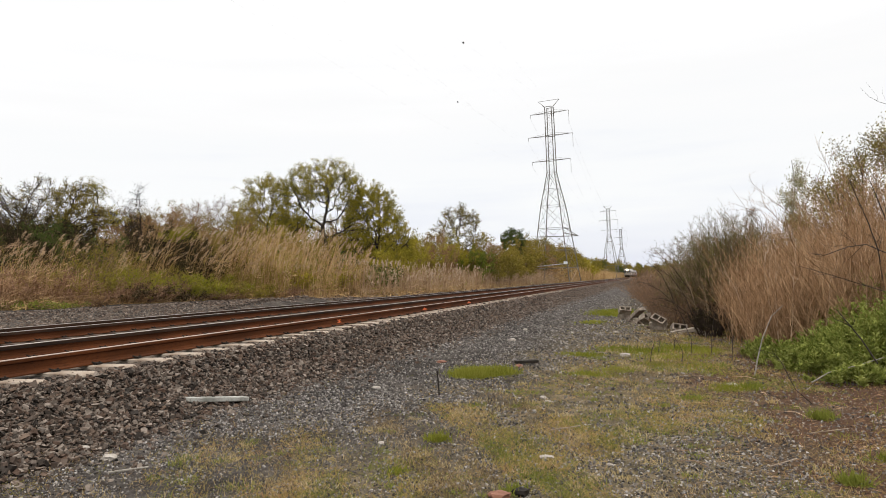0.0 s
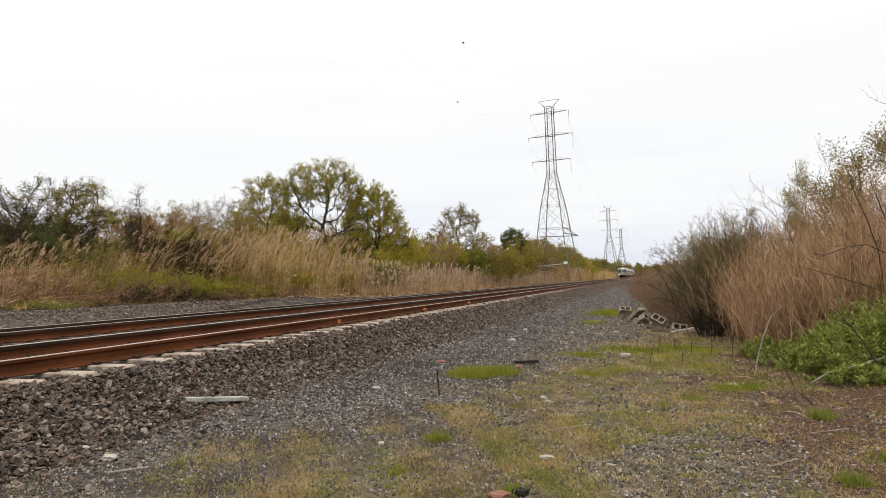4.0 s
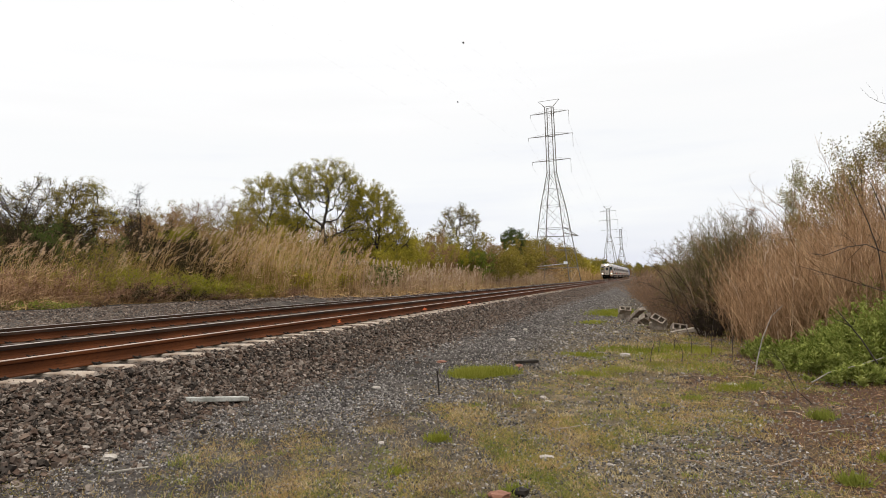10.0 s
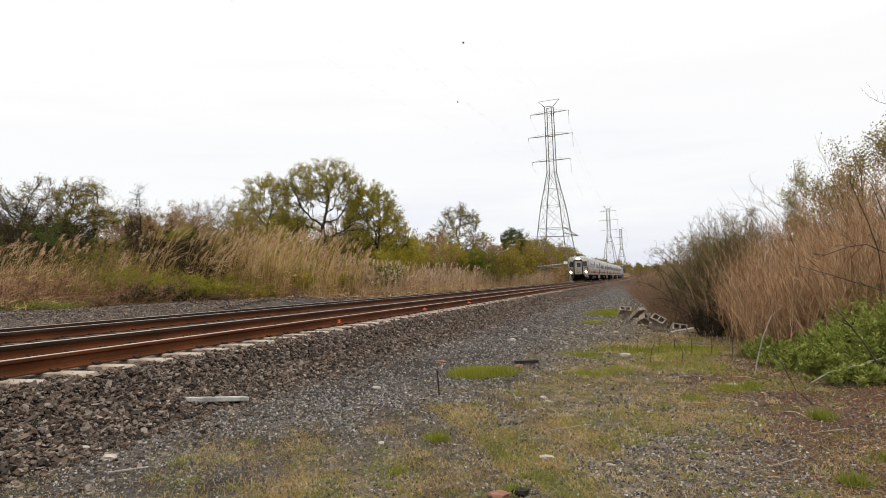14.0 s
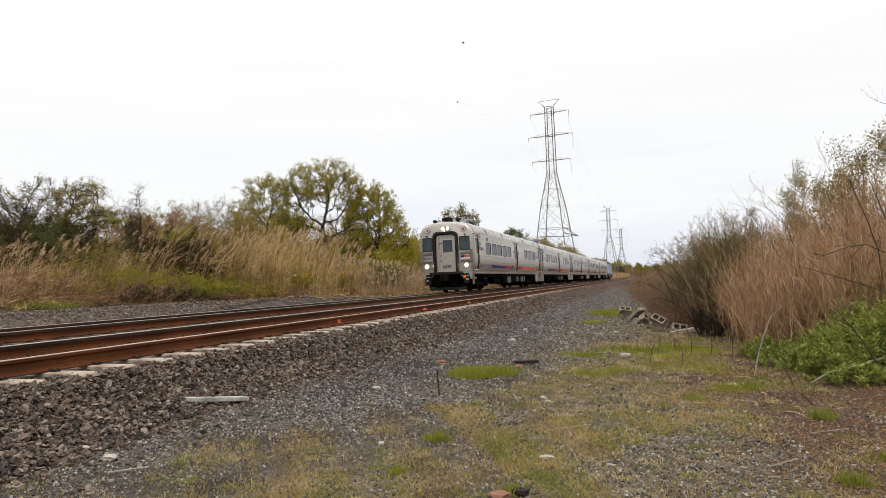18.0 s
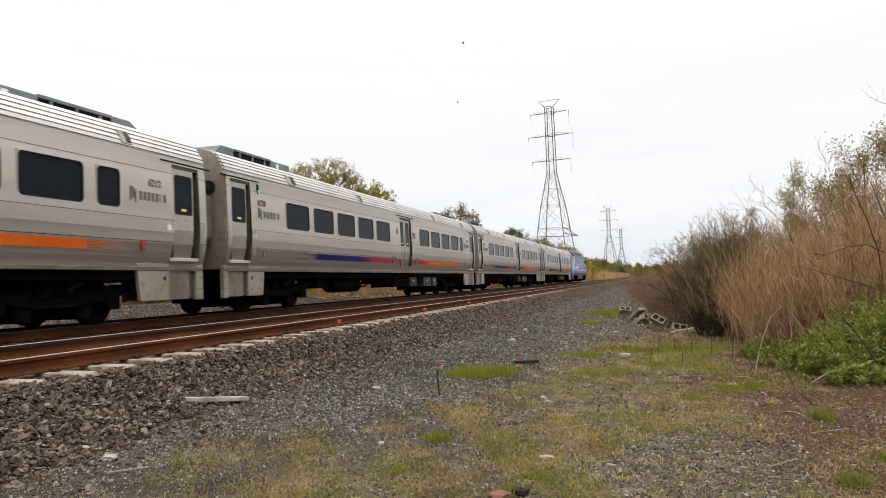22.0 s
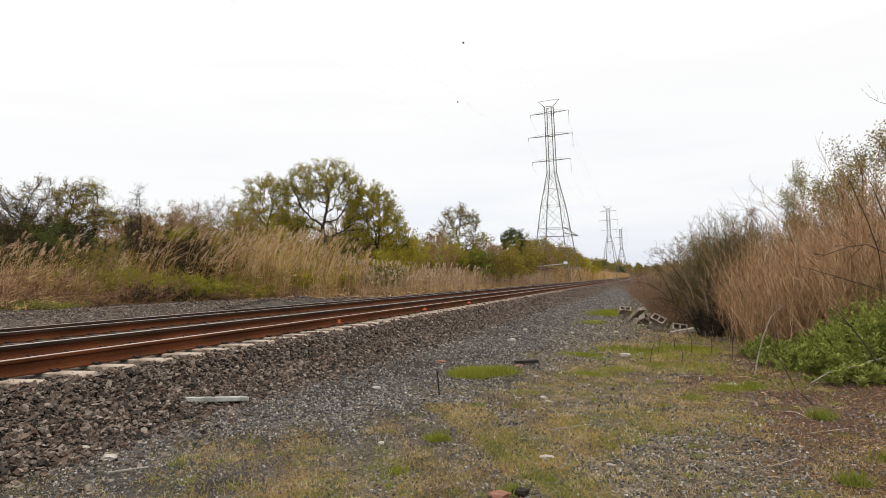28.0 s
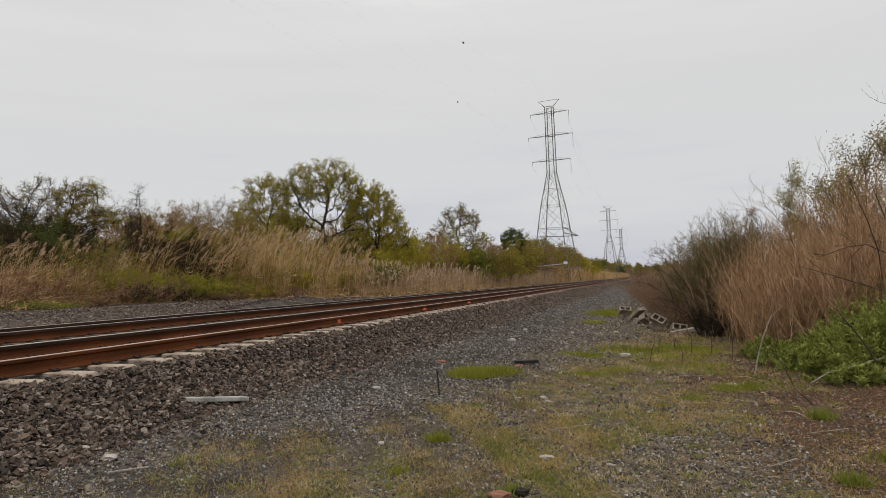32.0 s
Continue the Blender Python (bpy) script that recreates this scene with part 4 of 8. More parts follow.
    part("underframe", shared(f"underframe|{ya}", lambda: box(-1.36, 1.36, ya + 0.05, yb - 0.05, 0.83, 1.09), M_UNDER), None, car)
    wall = [(x, z) for x, z in SIDE] + FLUTES + TOP
    wall = wall + [(-x, z) for x, z in wall[::-1][1:]]
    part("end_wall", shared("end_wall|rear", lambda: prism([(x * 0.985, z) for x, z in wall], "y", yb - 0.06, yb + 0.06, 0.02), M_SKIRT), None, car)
    ends = []
    if not cab:
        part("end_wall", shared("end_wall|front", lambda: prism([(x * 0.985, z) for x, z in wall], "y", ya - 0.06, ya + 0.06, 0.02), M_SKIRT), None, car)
        ends.append((0.01, ya - 0.06))
        for s in (1, -1):
            lamp = part("end_lamp", shared(f"end_lamp|{s}", lambda: rod((s * 1.18, ya - 0.05, 2.98), (s * 1.18, ya - 0.16, 2.98), 0.15, 18), M_RUBBER), None, car, "round dark end lamp")
            part("lens", shared(f"end_lens|{s}", lambda: rod((s * 1.18, ya - 0.155, 2.98), (s * 1.18, ya - 0.18, 2.98), 0.09, 16), M_GREYBOX), None, lamp)
    for a, b in ends:
        part("gangway_bellows", shared(f"gangway_bellows|{a:.2f}", lambda: ring(rounded(-0.62, 0.62, 1.15, 3.45, 0.25), rounded(-0.45, 0.45, 1.3, 3.25, 0.2), "y", a, b), M_RUBBER),
             None, car, "black rubber bellows")
        for s in (1, -1):
            # Post colour is darkened to include the shade between the cars.
            part("corner_post", shared(f"corner_post|{a:.2f}|{s}", lambda: box(s * 1.02, s * 1.30, a + 0.1, b - 0.1, 1.75, 2.75, 0.05), M_BROWNSTEEL), None, car)
        part("coupler", shared(f"coupler|{a:.2f}", lambda: box(-0.18, 0.18, a, b, 0.72, 1.02, 0.04), M_DARKSTEEL), None, car)
    roof_unit(car, 1.6 if cab else 1.15, 5.3, 4.18, True)
    roof_unit(car, 20.8, 24.8, 4.10, False)
    for y in (25.05, 25.5):
        part("roof_dome", rod((0.5, y, 3.90), (0.5, y, 4.06), 0.08, 12, 0.03), M_UNDER, car)
    for y, a in ((2.0, 0), (10.5, 0.2), (17, -0.1)):
        part("roof_antenna", rod((0, y, 3.85), (0, y, 4.15), 0.05, 8, 0.02), M_UNDER, car)
    for y in (3.95, 21.95):
        add_bogie(car, y)
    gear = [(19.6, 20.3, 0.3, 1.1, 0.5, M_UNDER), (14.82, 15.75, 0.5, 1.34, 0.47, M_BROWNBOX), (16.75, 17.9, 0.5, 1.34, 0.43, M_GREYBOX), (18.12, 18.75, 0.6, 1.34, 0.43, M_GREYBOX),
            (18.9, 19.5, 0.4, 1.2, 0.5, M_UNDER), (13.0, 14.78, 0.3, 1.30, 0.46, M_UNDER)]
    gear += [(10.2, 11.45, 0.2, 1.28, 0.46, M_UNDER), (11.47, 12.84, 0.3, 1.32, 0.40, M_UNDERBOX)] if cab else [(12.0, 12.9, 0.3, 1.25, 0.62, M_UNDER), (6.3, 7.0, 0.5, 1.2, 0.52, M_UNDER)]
    for y0, y1, x0, x1, z0, m in gear:
        b = part("equipment_box", shared(f"equipment_box|{y0}", lambda: box(x0, x1, y0, y1, z0, 0.95, 0.02), m), None, car)
        if m in (M_BROWNBOX, M_GREYBOX):
            part("warning_plate", shared(f"warning_plate|{y0}", lambda: box(x1 + 0.002, x1 + 0.006, (y0 + y1) / 2 - 0.05, (y0 + y1) / 2 + 0.05, 0.64, 0.73), M_WHITEDECAL), None, b)
            for z in (0.56, 0.80):
                part("box_rib", shared(f"box_rib|{y0}|{z}", lambda: box(x1, x1 + 0.008, y0 + 0.04, y1 - 0.04, z, z + 0.02), m), None, b)
        if m is M_BROWNBOX:
            for k in range(6):
                part("louvre", shared(f"louvre|{k}", lambda: box(x1, x1 + 0.012, y0 + 0.05, y1 - 0.05, 0.52 + 0.065 * k, 0.54 + 0.065 * k), m), None, b)
    for s in (1,):
        tank = part("air_tank", shared(f"air_tank|{s}", lambda: rod((s * 0.95, 7.6, 0.60), (s * 0.95, 9.85, 0.60), 0.23, 18), M_UNDER), None, car, "round black air tank")
        for y in (8.0, 9.5):
            part("tank_strap", shared(f"tank_strap|{s}|{y}", lambda: rod((s * 0.95, y - 0.03, 0.60), (s * 0.95, y + 0.03, 0.60), 0.245, 18), M_WHEEL), None, tank)
        part("air_hose", shared(f"air_hose|{s}", lambda: bezier_hose(s), M_WHEEL), None, car)
    for y0, y1, z, r in ((7.4, 13.0, 0.79, 0.04), (15.8, 16.8, 0.62, 0.02)):
        part("brake_pipe", shared(f"brake_pipe|{y0}", lambda: rod((1.1, y0, z), (1.1, y1, z), r, 8), M_UNDER), None, car)
    number = text_mesh("6070" if cab else "6212", 0.20, M_DECAL, 0.006)
    add_operator_mark(car, 1.9 if cab else 2.15, number)
    add_operator_mark(car, 23.3, number)
    for s in (1, -1):
        part("reflector", shared(f"reflector|{s}", lambda: box(s * 1.55, s * 1.59, 23.62, 23.74, 1.40, 1.58, 0.01), M_REDLENS), None, car, "red side reflector")
        for y in (1.9, 24.4):
            part("notice_plate", shared(f"notice_plate|{s}", lambda: box(s * 1.595, s * 1.604, 0, 0.13, 1.82, 1.93), M_WHITEDECAL), None, car, "small white notice", at=pose(0, y, 0))
    return car


def flag_decal(car, y):
    x = side_x(2.55) + 0.004
    root = part("flag_decal", box(x, x + 0.003, y, y + 0.40, 2.42, 2.66), M_SILVER, car, "small striped flag sticker")
    for k in range(7):
        part("red_bar", box(x + 0.003, x + 0.005, y, y + 0.40, 2.42 + k * 0.0345, 2.437 + k * 0.0345), M_BRICK, root)
    part("blue_field", box(x + 0.005, x + 0.007, y, y + 0.17, 2.53, 2.66), M_BLUE, root)


CAB_SETBACK = 0.50


def cab_front(car):
    """The rounded driving end with its gangway door, windows and lights."""
    behind = set(car.children)
    wall = [(x, z) for x, z in SIDE] + [(1.52, 3.45), (1.46, 3.60), (1.36, 3.73), (1.17, 3.84)] + TOP
    wall = wall + [(-x, z) for x, z in wall[::-1][1:]]
    bm = bmesh.new()
    rings = []
    for y, inset in ((0.36, 0.0), (0.24, 0.004), (0.12, 0.03), (0.04, 0.085), (0.0, 0.17)):
        rings.append([bm.verts.new((x - math.copysign(inset, x) if abs(x) > 0.2 else x, y, z - (inset * 0.75 if z > 3.2 else 0))) for x, z in wall])
    for a, b in zip(rings, rings[1:]):
        for i in range(len(a) - 1):
            bm.faces.new((a[i], a[i + 1], b[i + 1], b[i]))
    bm.faces.new(rings[-1])
    part("cab_shell", bm, M_CABSHELL, car, "rounded stainless driving end", smooth=True)
    # gangway: a thick black hood round a recessed door
    hood = [(-0.72, 1.16), (-0.72, 3.18), (-0.63, 3.36), (-0.46, 3.42), (0.46, 3.42), (0.63, 3.36), (0.72, 3.18), (0.72, 1.16)]
    hole = [(-0.58, 1.16), (-0.58, 3.06), (-0.50, 3.20), (-0.36, 3.25), (0.36, 3.25), (0.50, 3.20), (0.58, 3.06), (0.58, 1.16)]
    bm = ring(hood, hole, "y", -0.30, 0.02)
    bmesh.ops.bevel(bm, geom=[e for e in bm.edges if abs(e.verts[0].co.y + 0.30) < 0.01 and abs(e.verts[1].co.y + 0.30) < 0.01], offset=0.06, segments=3,
                    affect="EDGES", profile=0.5)
    part("gangway_hood", bm, M_RUBBER, car, "thick black rubber gangway hood")
    gate = part("front_door", box(-0.57, 0.57, -0.06, -0.015, 1.16, 3.24, 0.01), M_DOORSTEEL, car)
    part("door_window", prism(rounded(-0.18, 0.40, 2.25, 2.95, 0.06), "y", -0.075, -0.058), M_CABGLASS, gate)
    part("window_seal", ring(rounded(-0.22, 0.44, 2.21, 2.99, 0.08), rounded(-0.18, 0.40, 2.25, 2.95, 0.06), "y", -0.085, -0.055), M_STAINLESS, gate)
    for x, w in ((-0.46, 0.05), (-0.30, 0.035)):
        part("door_post", box(x, x + w, -0.13, -0.055, 1.17, 3.20, 0.012), M_STAINLESS, gate)
    for z in (1.72, 2.05, 2.75):
        part("hinge", box(-0.36, -0.22, -0.15, -0.055, z, z + 0.04, 0.01), M_RUBBER, gate)
    part("handrail", rod((-0.2, -0.10, 2.13), (0.42, -0.10, 2.13), 0.014, 8), M_STAINLESS, gate)
    num = text_mesh("6070", 0.24, M_RUBBER, 0.006)
    part("car_number", num, None, gate, "dark painted car number", at=pose(-0.20, -0.064, 1.37) @ pose(0, 0, 0, 0, 0, -90))
    sill = part("platform", box(-0.95, 0.95, -0.34, 0.05, 1.02, 1.16, 0.02), M_RUBBER, car, "black gangway footplate")
    for s in (1, -1):
        win = part("cab_window", ring(rounded(min(s * 0.78, s * 1.37), max(s * 0.78, s * 1.37), 2.34, 3.12, 0.06),
                                      rounded(min(s * 0.82, s * 1.33), max(s * 0.82, s * 1.33), 2.38, 3.08, 0.05), "y", -0.025, 0.09), M_RUBBER, car)
        part("pane", prism(rounded(min(s * 0.81, s * 1.34), max(s * 0.81, s * 1.34), 2.37, 3.09, 0.05), "y", -0.012, 0.004), M_CABGLASS, win)
        part("wiper", rod((s * 1.12, -0.045, 3.22), (s * 1.2, -0.04, 2.75), 0.012, 6), M_RUBBER, win)
        part("wiper_motor", box(min(s * 1.06, s * 1.16), max(s * 1.06, s * 1.16), -0.06, 0.02, 3.17, 3.25, 0.015), M_RUBBER, win)
        marker = part("marker_light", rod((s * 1.04, 0.06, 3.53), (s * 1.04, -0.035, 3.53), 0.145, 24), M_RUBBER, car)
        part("bezel", rod((s * 1.04, -0.03, 3.53), (s * 1.04, -0.042, 3.53), 0.128, 24), M_ROOF, marker)
        part("lens", rod((s * 1.04, -0.04, 3.53), (s * 1.04, -0.06, 3.53), 0.062, 20), M_REDLENS, marker, "unlit red lens")
        head = part("headlight", rod((s * 1.15, 0.05, 1.50), (s * 1.15, -0.05, 1.50), 0.15, 24), M_STAINLESS, car)
        part("reflector", rod((s * 1.15, -0.045, 1.50), (s * 1.15, -0.056, 1.50), 0.125, 24), M_ROOF, head)
        part("lens", rod((s * 1.15, -0.05, 1.50), (s * 1.15, -0.065, 1.50), 0.076, 24), M_LAMP, head, "lit warm lamp")
        rail = part("corner_guard", box(min(s * 0.82, s * 1.50), max(s * 0.82, s * 1.50), -0.07, 0.03, 2.12, 2.26, 0.02), M_BROWNSTEEL, car, "grey bumper bar")
        part("guard_bar", box(min(s * 0.82, s * 1.46), max(s * 0.82, s * 1.46), -0.06, 0.03, 1.68, 1.80, 0.02), M_BROWNSTEEL, rail)
        part("guard_post", box(min(s * 1.38, s * 1.52), max(s * 1.38, s * 1.52), -0.09, 0.06, 1.62, 2.38, 0.02), M_BROWNSTEEL, rail)
        # Solid black block in place of the shaded recess at the corner.
        part("corner_recess", prism([(s * 0.96, 0.50), (s * 1.22, 0.50), (s * 1.26, 1.08), (s * 0.86, 1.08)], "y", 0.0, 0.30, 0.03), M_RUBBER, car)
        part("corner_skirt", prism([(s * 1.31, 0.74), (s * 1.38, 0.74), (s * 1.44, 1.14), (s * 1.24, 1.14)], "y", 0.03, 0.36, 0.02), M_CABSHELL, car, "stainless corner below the headlight")
        if s > 0:
            part("tail_lamp", rod((s * 1.0, 0.0, 0.86), (s * 1.0, -0.06, 0.86), 0.085, 20), M_AMBER, car, "round orange lamp")
        part("lamp_plate", box(min(s * 1.08, s * 1.22), max(s * 1.08, s * 1.22), -0.02, 0.0, 0.66, 0.76, 0.01), M_SILVER, car)
        part("side_step", box(min(s * 1.2, s * 1.5), max(s * 1.2, s * 1.5), 0.32, 0.85, 0.72, 0.80, 0.02), M_SKIRT, car)
        part("step_hanger", box(min(s * 1.36, s * 1.44), max(s * 1.36, s * 1.44), 0.34, 0.60, 0.42, 1.12, 0.01), M_WELL, car)
        part("step_tread", box(min(s * 1.25, s * 1.5), max(s * 1.25, s * 1.5), 0.35, 0.65, 0.42, 0.46, 0.01), M_DARKSTEEL, car)
    part("stripe_plate", box(0.83, 1.40, -0.005, 0.06, 1.87, 2.10), M_WHITEDECAL, car, "white plate behind the colour stripe")
    for dx, w, m in ((0.84, 0.17, M_BLUE), (1.01, 0.14, M_MAGENTA), (1.15, 0.26, M_ORANGE)):
        part("front_stripe", box(dx, dx + w, -0.008, 0.06, 1.93, 2.05), m, car)
    bm = bmesh.new()
    for k in range(7):
        box(-1.40 + 0.075 * k, -1.345 + 0.075 * k, -0.010, 0.05, 1.90, 1.96 + 0.05 * (k % 2), bm=bm)
    part("operator_lettering", bm, M_DECAL, car, "dark lettering bars")
    top = part("top_light", prism(rounded(-0.30, 0.30, 3.50, 3.70, 0.09), "y", -0.032, 0.10), M_RUBBER, car)
    part("bezel", ring(rounded(-0.31, 0.31, 3.49, 3.71, 0.10), rounded(-0.26, 0.26, 3.53, 3.67, 0.07), "y", -0.045, 0.0), M_STAINLESS, top)
    for s in (1, -1):
        part("lens", rod((s * 0.13, -0.03, 3.60), (s * 0.13, -0.05, 3.60), 0.066, 20), M_LAMP, top, "lit warm lamp")
    horns = part("horn_bank", box(-0.75, 0.75, 0.5, 0.75, 3.84, 3.92, 0.02), M_RUBBER, car, "black air horns on the roof")
    for x, z in ((-0.70, 4.08), (-0.18, 4.18), (0.02, 4.2), (0.22, 4.16), (0.62, 4.15), (-0.05, 4.05)):
        part("horn", rod((x, 0.80, z + 0.02), (x, 0.36, z - 0.03), 0.04, 10, 0.11), M_RUBBER, horns)
        part("horn_bracket", box(x - 0.06, x + 0.06, 0.55, 0.72, 3.9, z, 0.01), M_RUBBER, horns)
    part("pilot", prism([(-1.02, 0.14), (1.02, 0.14), (1.08, 0.30), (-1.08, 0.30)], "y", 0.05, 0.16, 0.012), M_RUBBER, car, "black pilot plate")
    # Black plate stands for the unlit void above the pilot.
    part("pilot_void", prism([(-1.09, 0.31), (1.09, 0.31), (1.2, 0.62), (-1.2, 0.62)], "y", 0.12, 0.3, 0.015), M_UNDER, car)
    for s in (1, -1):
        part("corner_rail", ring(rounded(min(s * 0.80, s * 1.30), max(s * 0.80, s * 1.30), 0.90, 1.06, 0.06), rounded(min(s * 0.815, s * 1.285), max(s * 0.815, s * 1.285), 0.915, 1.045, 0.05),
                                 "y", -0.06, -0.04), M_STAINLESS, car, "bent steel grab rail")
    part("front_beam", box(-1.0, 1.0, 0.0, 0.5, 0.62, 1.03, 0.03), M_UNDER, car)
    part("coupler", box(-0.17, 0.17, -0.50, 0.3, 0.70, 0.98, 0.05), M_WHEEL, car)
    part("coupler_jaw", prism([(-0.22, -0.72), (0.05, -0.75), (0.22, -0.55), (0.2, -0.42), (-0.2, -0.42)], "z", 0.66, 1.0, 0.02), M_WHEEL, car)
    for x in (-0.62, -0.45, 0.42, 0.6):
        part("air_hose", rod((x, -0.05, 0.85), (x * 0.8, -0.22, 0.40), 0.025, 8), M_WHEEL, car)
    part("roof_fairing", prism([(0.45, 3.80), (1.15, 4.02), (1.15, 3.78)], "x", -0.85, 0.85, 0.02), M_SLATE, car)
    for piece in car.children:
        if piece not in behind:
            piece.matrix_basis = pose(0, CAB_SETBACK, 0) @ piece.matrix_basis
    part("route_sign", box(side_x(3.05) - 0.01, side_x(3.05) + 0.02, 3.85, 4.40, 2.95, 3.17, 0.01), M_BROWNSTEEL, car, "small side destination sign")


cab_car = make_car("cab_car", "stainless steel commuter cab car with black gangway hood and lit headlights", True)
cab_front(cab_car)
coach = make_car("passenger_coach", "stainless steel commuter coach with tinted windows and a colour stripe", False, True)
flag_decal(coach, 14.62)
flag_decal(cab_car, 14.62)
long_coach = make_car("passenger_coach", "stainless steel commuter coach with a full row of tinted windows", False)
flag_decal(long_coach, 14.62)
coaches = [coach, long_coach]
for k in range(2):
    coaches.append(copy_thing(long_coach, pose(0, 30.0 * (k + 1), 0)))
for k in range(3):
    digits = text_mesh(("6520", "6520", "6547")[k], 0.20, M_DECAL, 0.006)
    for piece in coaches[k + 1].children:
        if piece.name.startswith("fleet_number"):
            piece.data = digits


def slope_panel(name, car, y0, y1, z0, z1, x0, x1, mat, skew=0.0, off=0.012):
    """A panel lying on the locomotive's slanted roof side, with slanted ends."""
    for s in (1, -1):
        bm = bmesh.new()
        nrm = Vector((z1 - z0, 0, x0 - x1)).normalized()
        pts = [(x0, y0, z0), (x0, y1, z0), (x1, y1 - skew, z1), (x1, y0 - skew, z1)]
        lo = [bm.verts.new((s * (p[0] + nrm.x * 0.002), p[1], p[2] + nrm.z * 0.002)) for p in pts]
        hi = [bm.verts.new((s * (p[0] + nrm.x * off), p[1], p[2] + nrm.z * off)) for p in pts]
        bm.faces.new(lo)
        bm.faces.new(hi)
        for i in range(4):
            j = (i + 1) % 4
            bm.faces.new((lo[i], lo[j], hi[j], hi[i]))
        part(name, bm, mat, car)


def make_locomotive():
    loco = thing("locomotive", "blue and silver diesel locomotive with a waving flag and white lettering", "locomotive")
    W = 1.50
    # y runs from the coupled end (0) to the raked nose
    nose = [(0.62, 0.98), (0.62, 3.45), (20.5, 3.45), (21.35, 3.06), (21.72, 2.45), (22.0, 1.7), (22.02, 0.98)]
    part("body", prism(nose, "x", -W + 0.02, W - 0.02, 0.03), M_LOCOBLUE, loco)
    part("roof", prism([(-W, 3.45), (W, 3.45), (1.02, 4.22), (0.75, 4.36), (-0.75, 4.36), (-1.02, 4.22)], "y", 4.6, 19.3, 0.03), M_SILVER, loco, "slanted silver roof")
    part("roof_well", prism([(-W, 3.45), (W, 3.45), (1.22, 3.88), (-1.22, 3.88)], "y", 2.25, 4.6, 0.02), M_GRILLE, loco, "dark open well in the roof")
    part("rear_roof", prism([(-W, 3.45), (W, 3.45), (1.02, 4.2), (0.8, 4.28), (-0.8, 4.28), (-1.02, 4.2)], "y", 0.66, 2.25, 0.03), M_SILVER, loco)
    bm = bmesh.new()
    rows = []
    for y, z, yc, zc in ((19.6, 4.36, 19.3, 3.46), (21.1, 4.22, 20.3, 3.46), (22.0, 3.82, 20.95, 3.35), (22.42, 3.25, 21.38, 3.02), (22.78, 2.58, 21.76, 2.42), (23.04, 1.78, 22.02, 1.66),
                         (23.08, 1.40, 22.04, 1.3), (23.08, 0.95, 22.04, 0.95)):
        rows.append([bm.verts.new((-W, yc, zc)), bm.verts.new((-1.2, yc * 0.45 + y * 0.55, zc * 0.4 + z * 0.6)), bm.verts.new((-0.75, y, z)), bm.verts.new((0.75, y, z)),
                     bm.verts.new((1.2, yc * 0.45 + y * 0.55, zc * 0.4 + z * 0.6)), bm.verts.new((W, yc, zc))])
    for a, b in zip(rows, rows[1:]):
        for i in range(5):
            bm.faces.new((a[i], a[i + 1], b[i + 1], b[i]))
    bmesh.ops.solidify(bm, geom=bm.faces[:], thickness=0.05)
    part("nose", bm, M_SILVER, loco, "raked silver nose")
    for s in (1, -1):
        a, b = s * (W - 0.015), s * (W + 0.0)

        def plate(name, y0, y1, z0, z1, mat, out=0.004, label="", lo=0.0):
            return part(name, box(s * (W - 0.02), s * (W + out), y0, y1, z0, z1), mat, loco, label)
        part("slate_band", prism([(3.7, 1.64), (22.0, 1.64), (21.78, 2.38), (3.7, 2.38)], "x", s * (W - 0.02), s * (W + 0.004)), M_LOCOBAND, loco)
        plate("lower_band", 1.2, 22.01, 1.22, 1.58, M_LOCODARK)
        plate("white_line", 5.2, 21.7, 2.38, 2.44, M_WHITEDECAL, 0.006)
        plate("white_line", 3.6, 21.9, 1.58, 1.64, M_WHITEDECAL, 0.006)
        # grey skirt with cut-outs over the bogies
        cut = [(0.62, 1.22), (22.02, 1.22), (22.02, 0.62), (20.4, 0.55), (19.9, 0.92), (15.3, 0.92), (14.7, 0.45), (8.1, 0.45), (7.5, 0.92), (2.9, 0.92), (2.3, 0.45),
               (0.62, 0.55)]
        part("skirt", prism(cut, "x", s * (W - 0.06), s * (W + 0.003)), M_LOCOGREY, loco, "grey lower skirt")
        part("rain_strip", box(min(s * 1.48, s * 1.53), max(s * 1.48, s * 1.53), 0.9, 20.0, 3.42, 3.46), M_RUBBER, loco)
        part("side_door_window", prism(rounded(10.9, 11.5, 2.15, 2.75, 0.05), "x", s * W, s * (W + 0.008)), M_GLASS, loco)
        part("cab_side_window", prism(rounded(19.0, 19.7, 2.55, 3.15, 0.06), "x", s * W, s * (W + 0.008)), M_GLASS, loco)
        part("cab_window", prism(rounded(21.05, 21.32, 2.0, 2.28, 0.03), "x", s * W, s * (W + 0.009)), M_GLASS, loco)
        part("mirror", box(min(s * 1.5, s * 1.72), max(s * 1.5, s * 1.72), 20.6, 20.75, 2.55, 3.05, 0.02), M_RUBBER, loco)
        part("handrail", rod((s * 1.56, 20.3, 1.3), (s * 1.56, 20.3, 2.9), 0.02, 8), M_STAINLESS, loco)
        for y in (4.2, 5.0, 5.5, 9.4, 17.0):
            part("vent", box(min(s * W, s * (W + 0.01)), max(s * W, s * (W + 0.01)), y, y + 0.28, 1.26, 1.48), M_RUBBER, loco)
    for y0, y1, sk in ((2.5, 4.0, -0.5), (4.15, 5.6, -0.5)):
        slope_panel("roof_panel", loco, y0, y1, 3.50, 3.80, 1.47, 1.275, M_GREYBOX, sk)
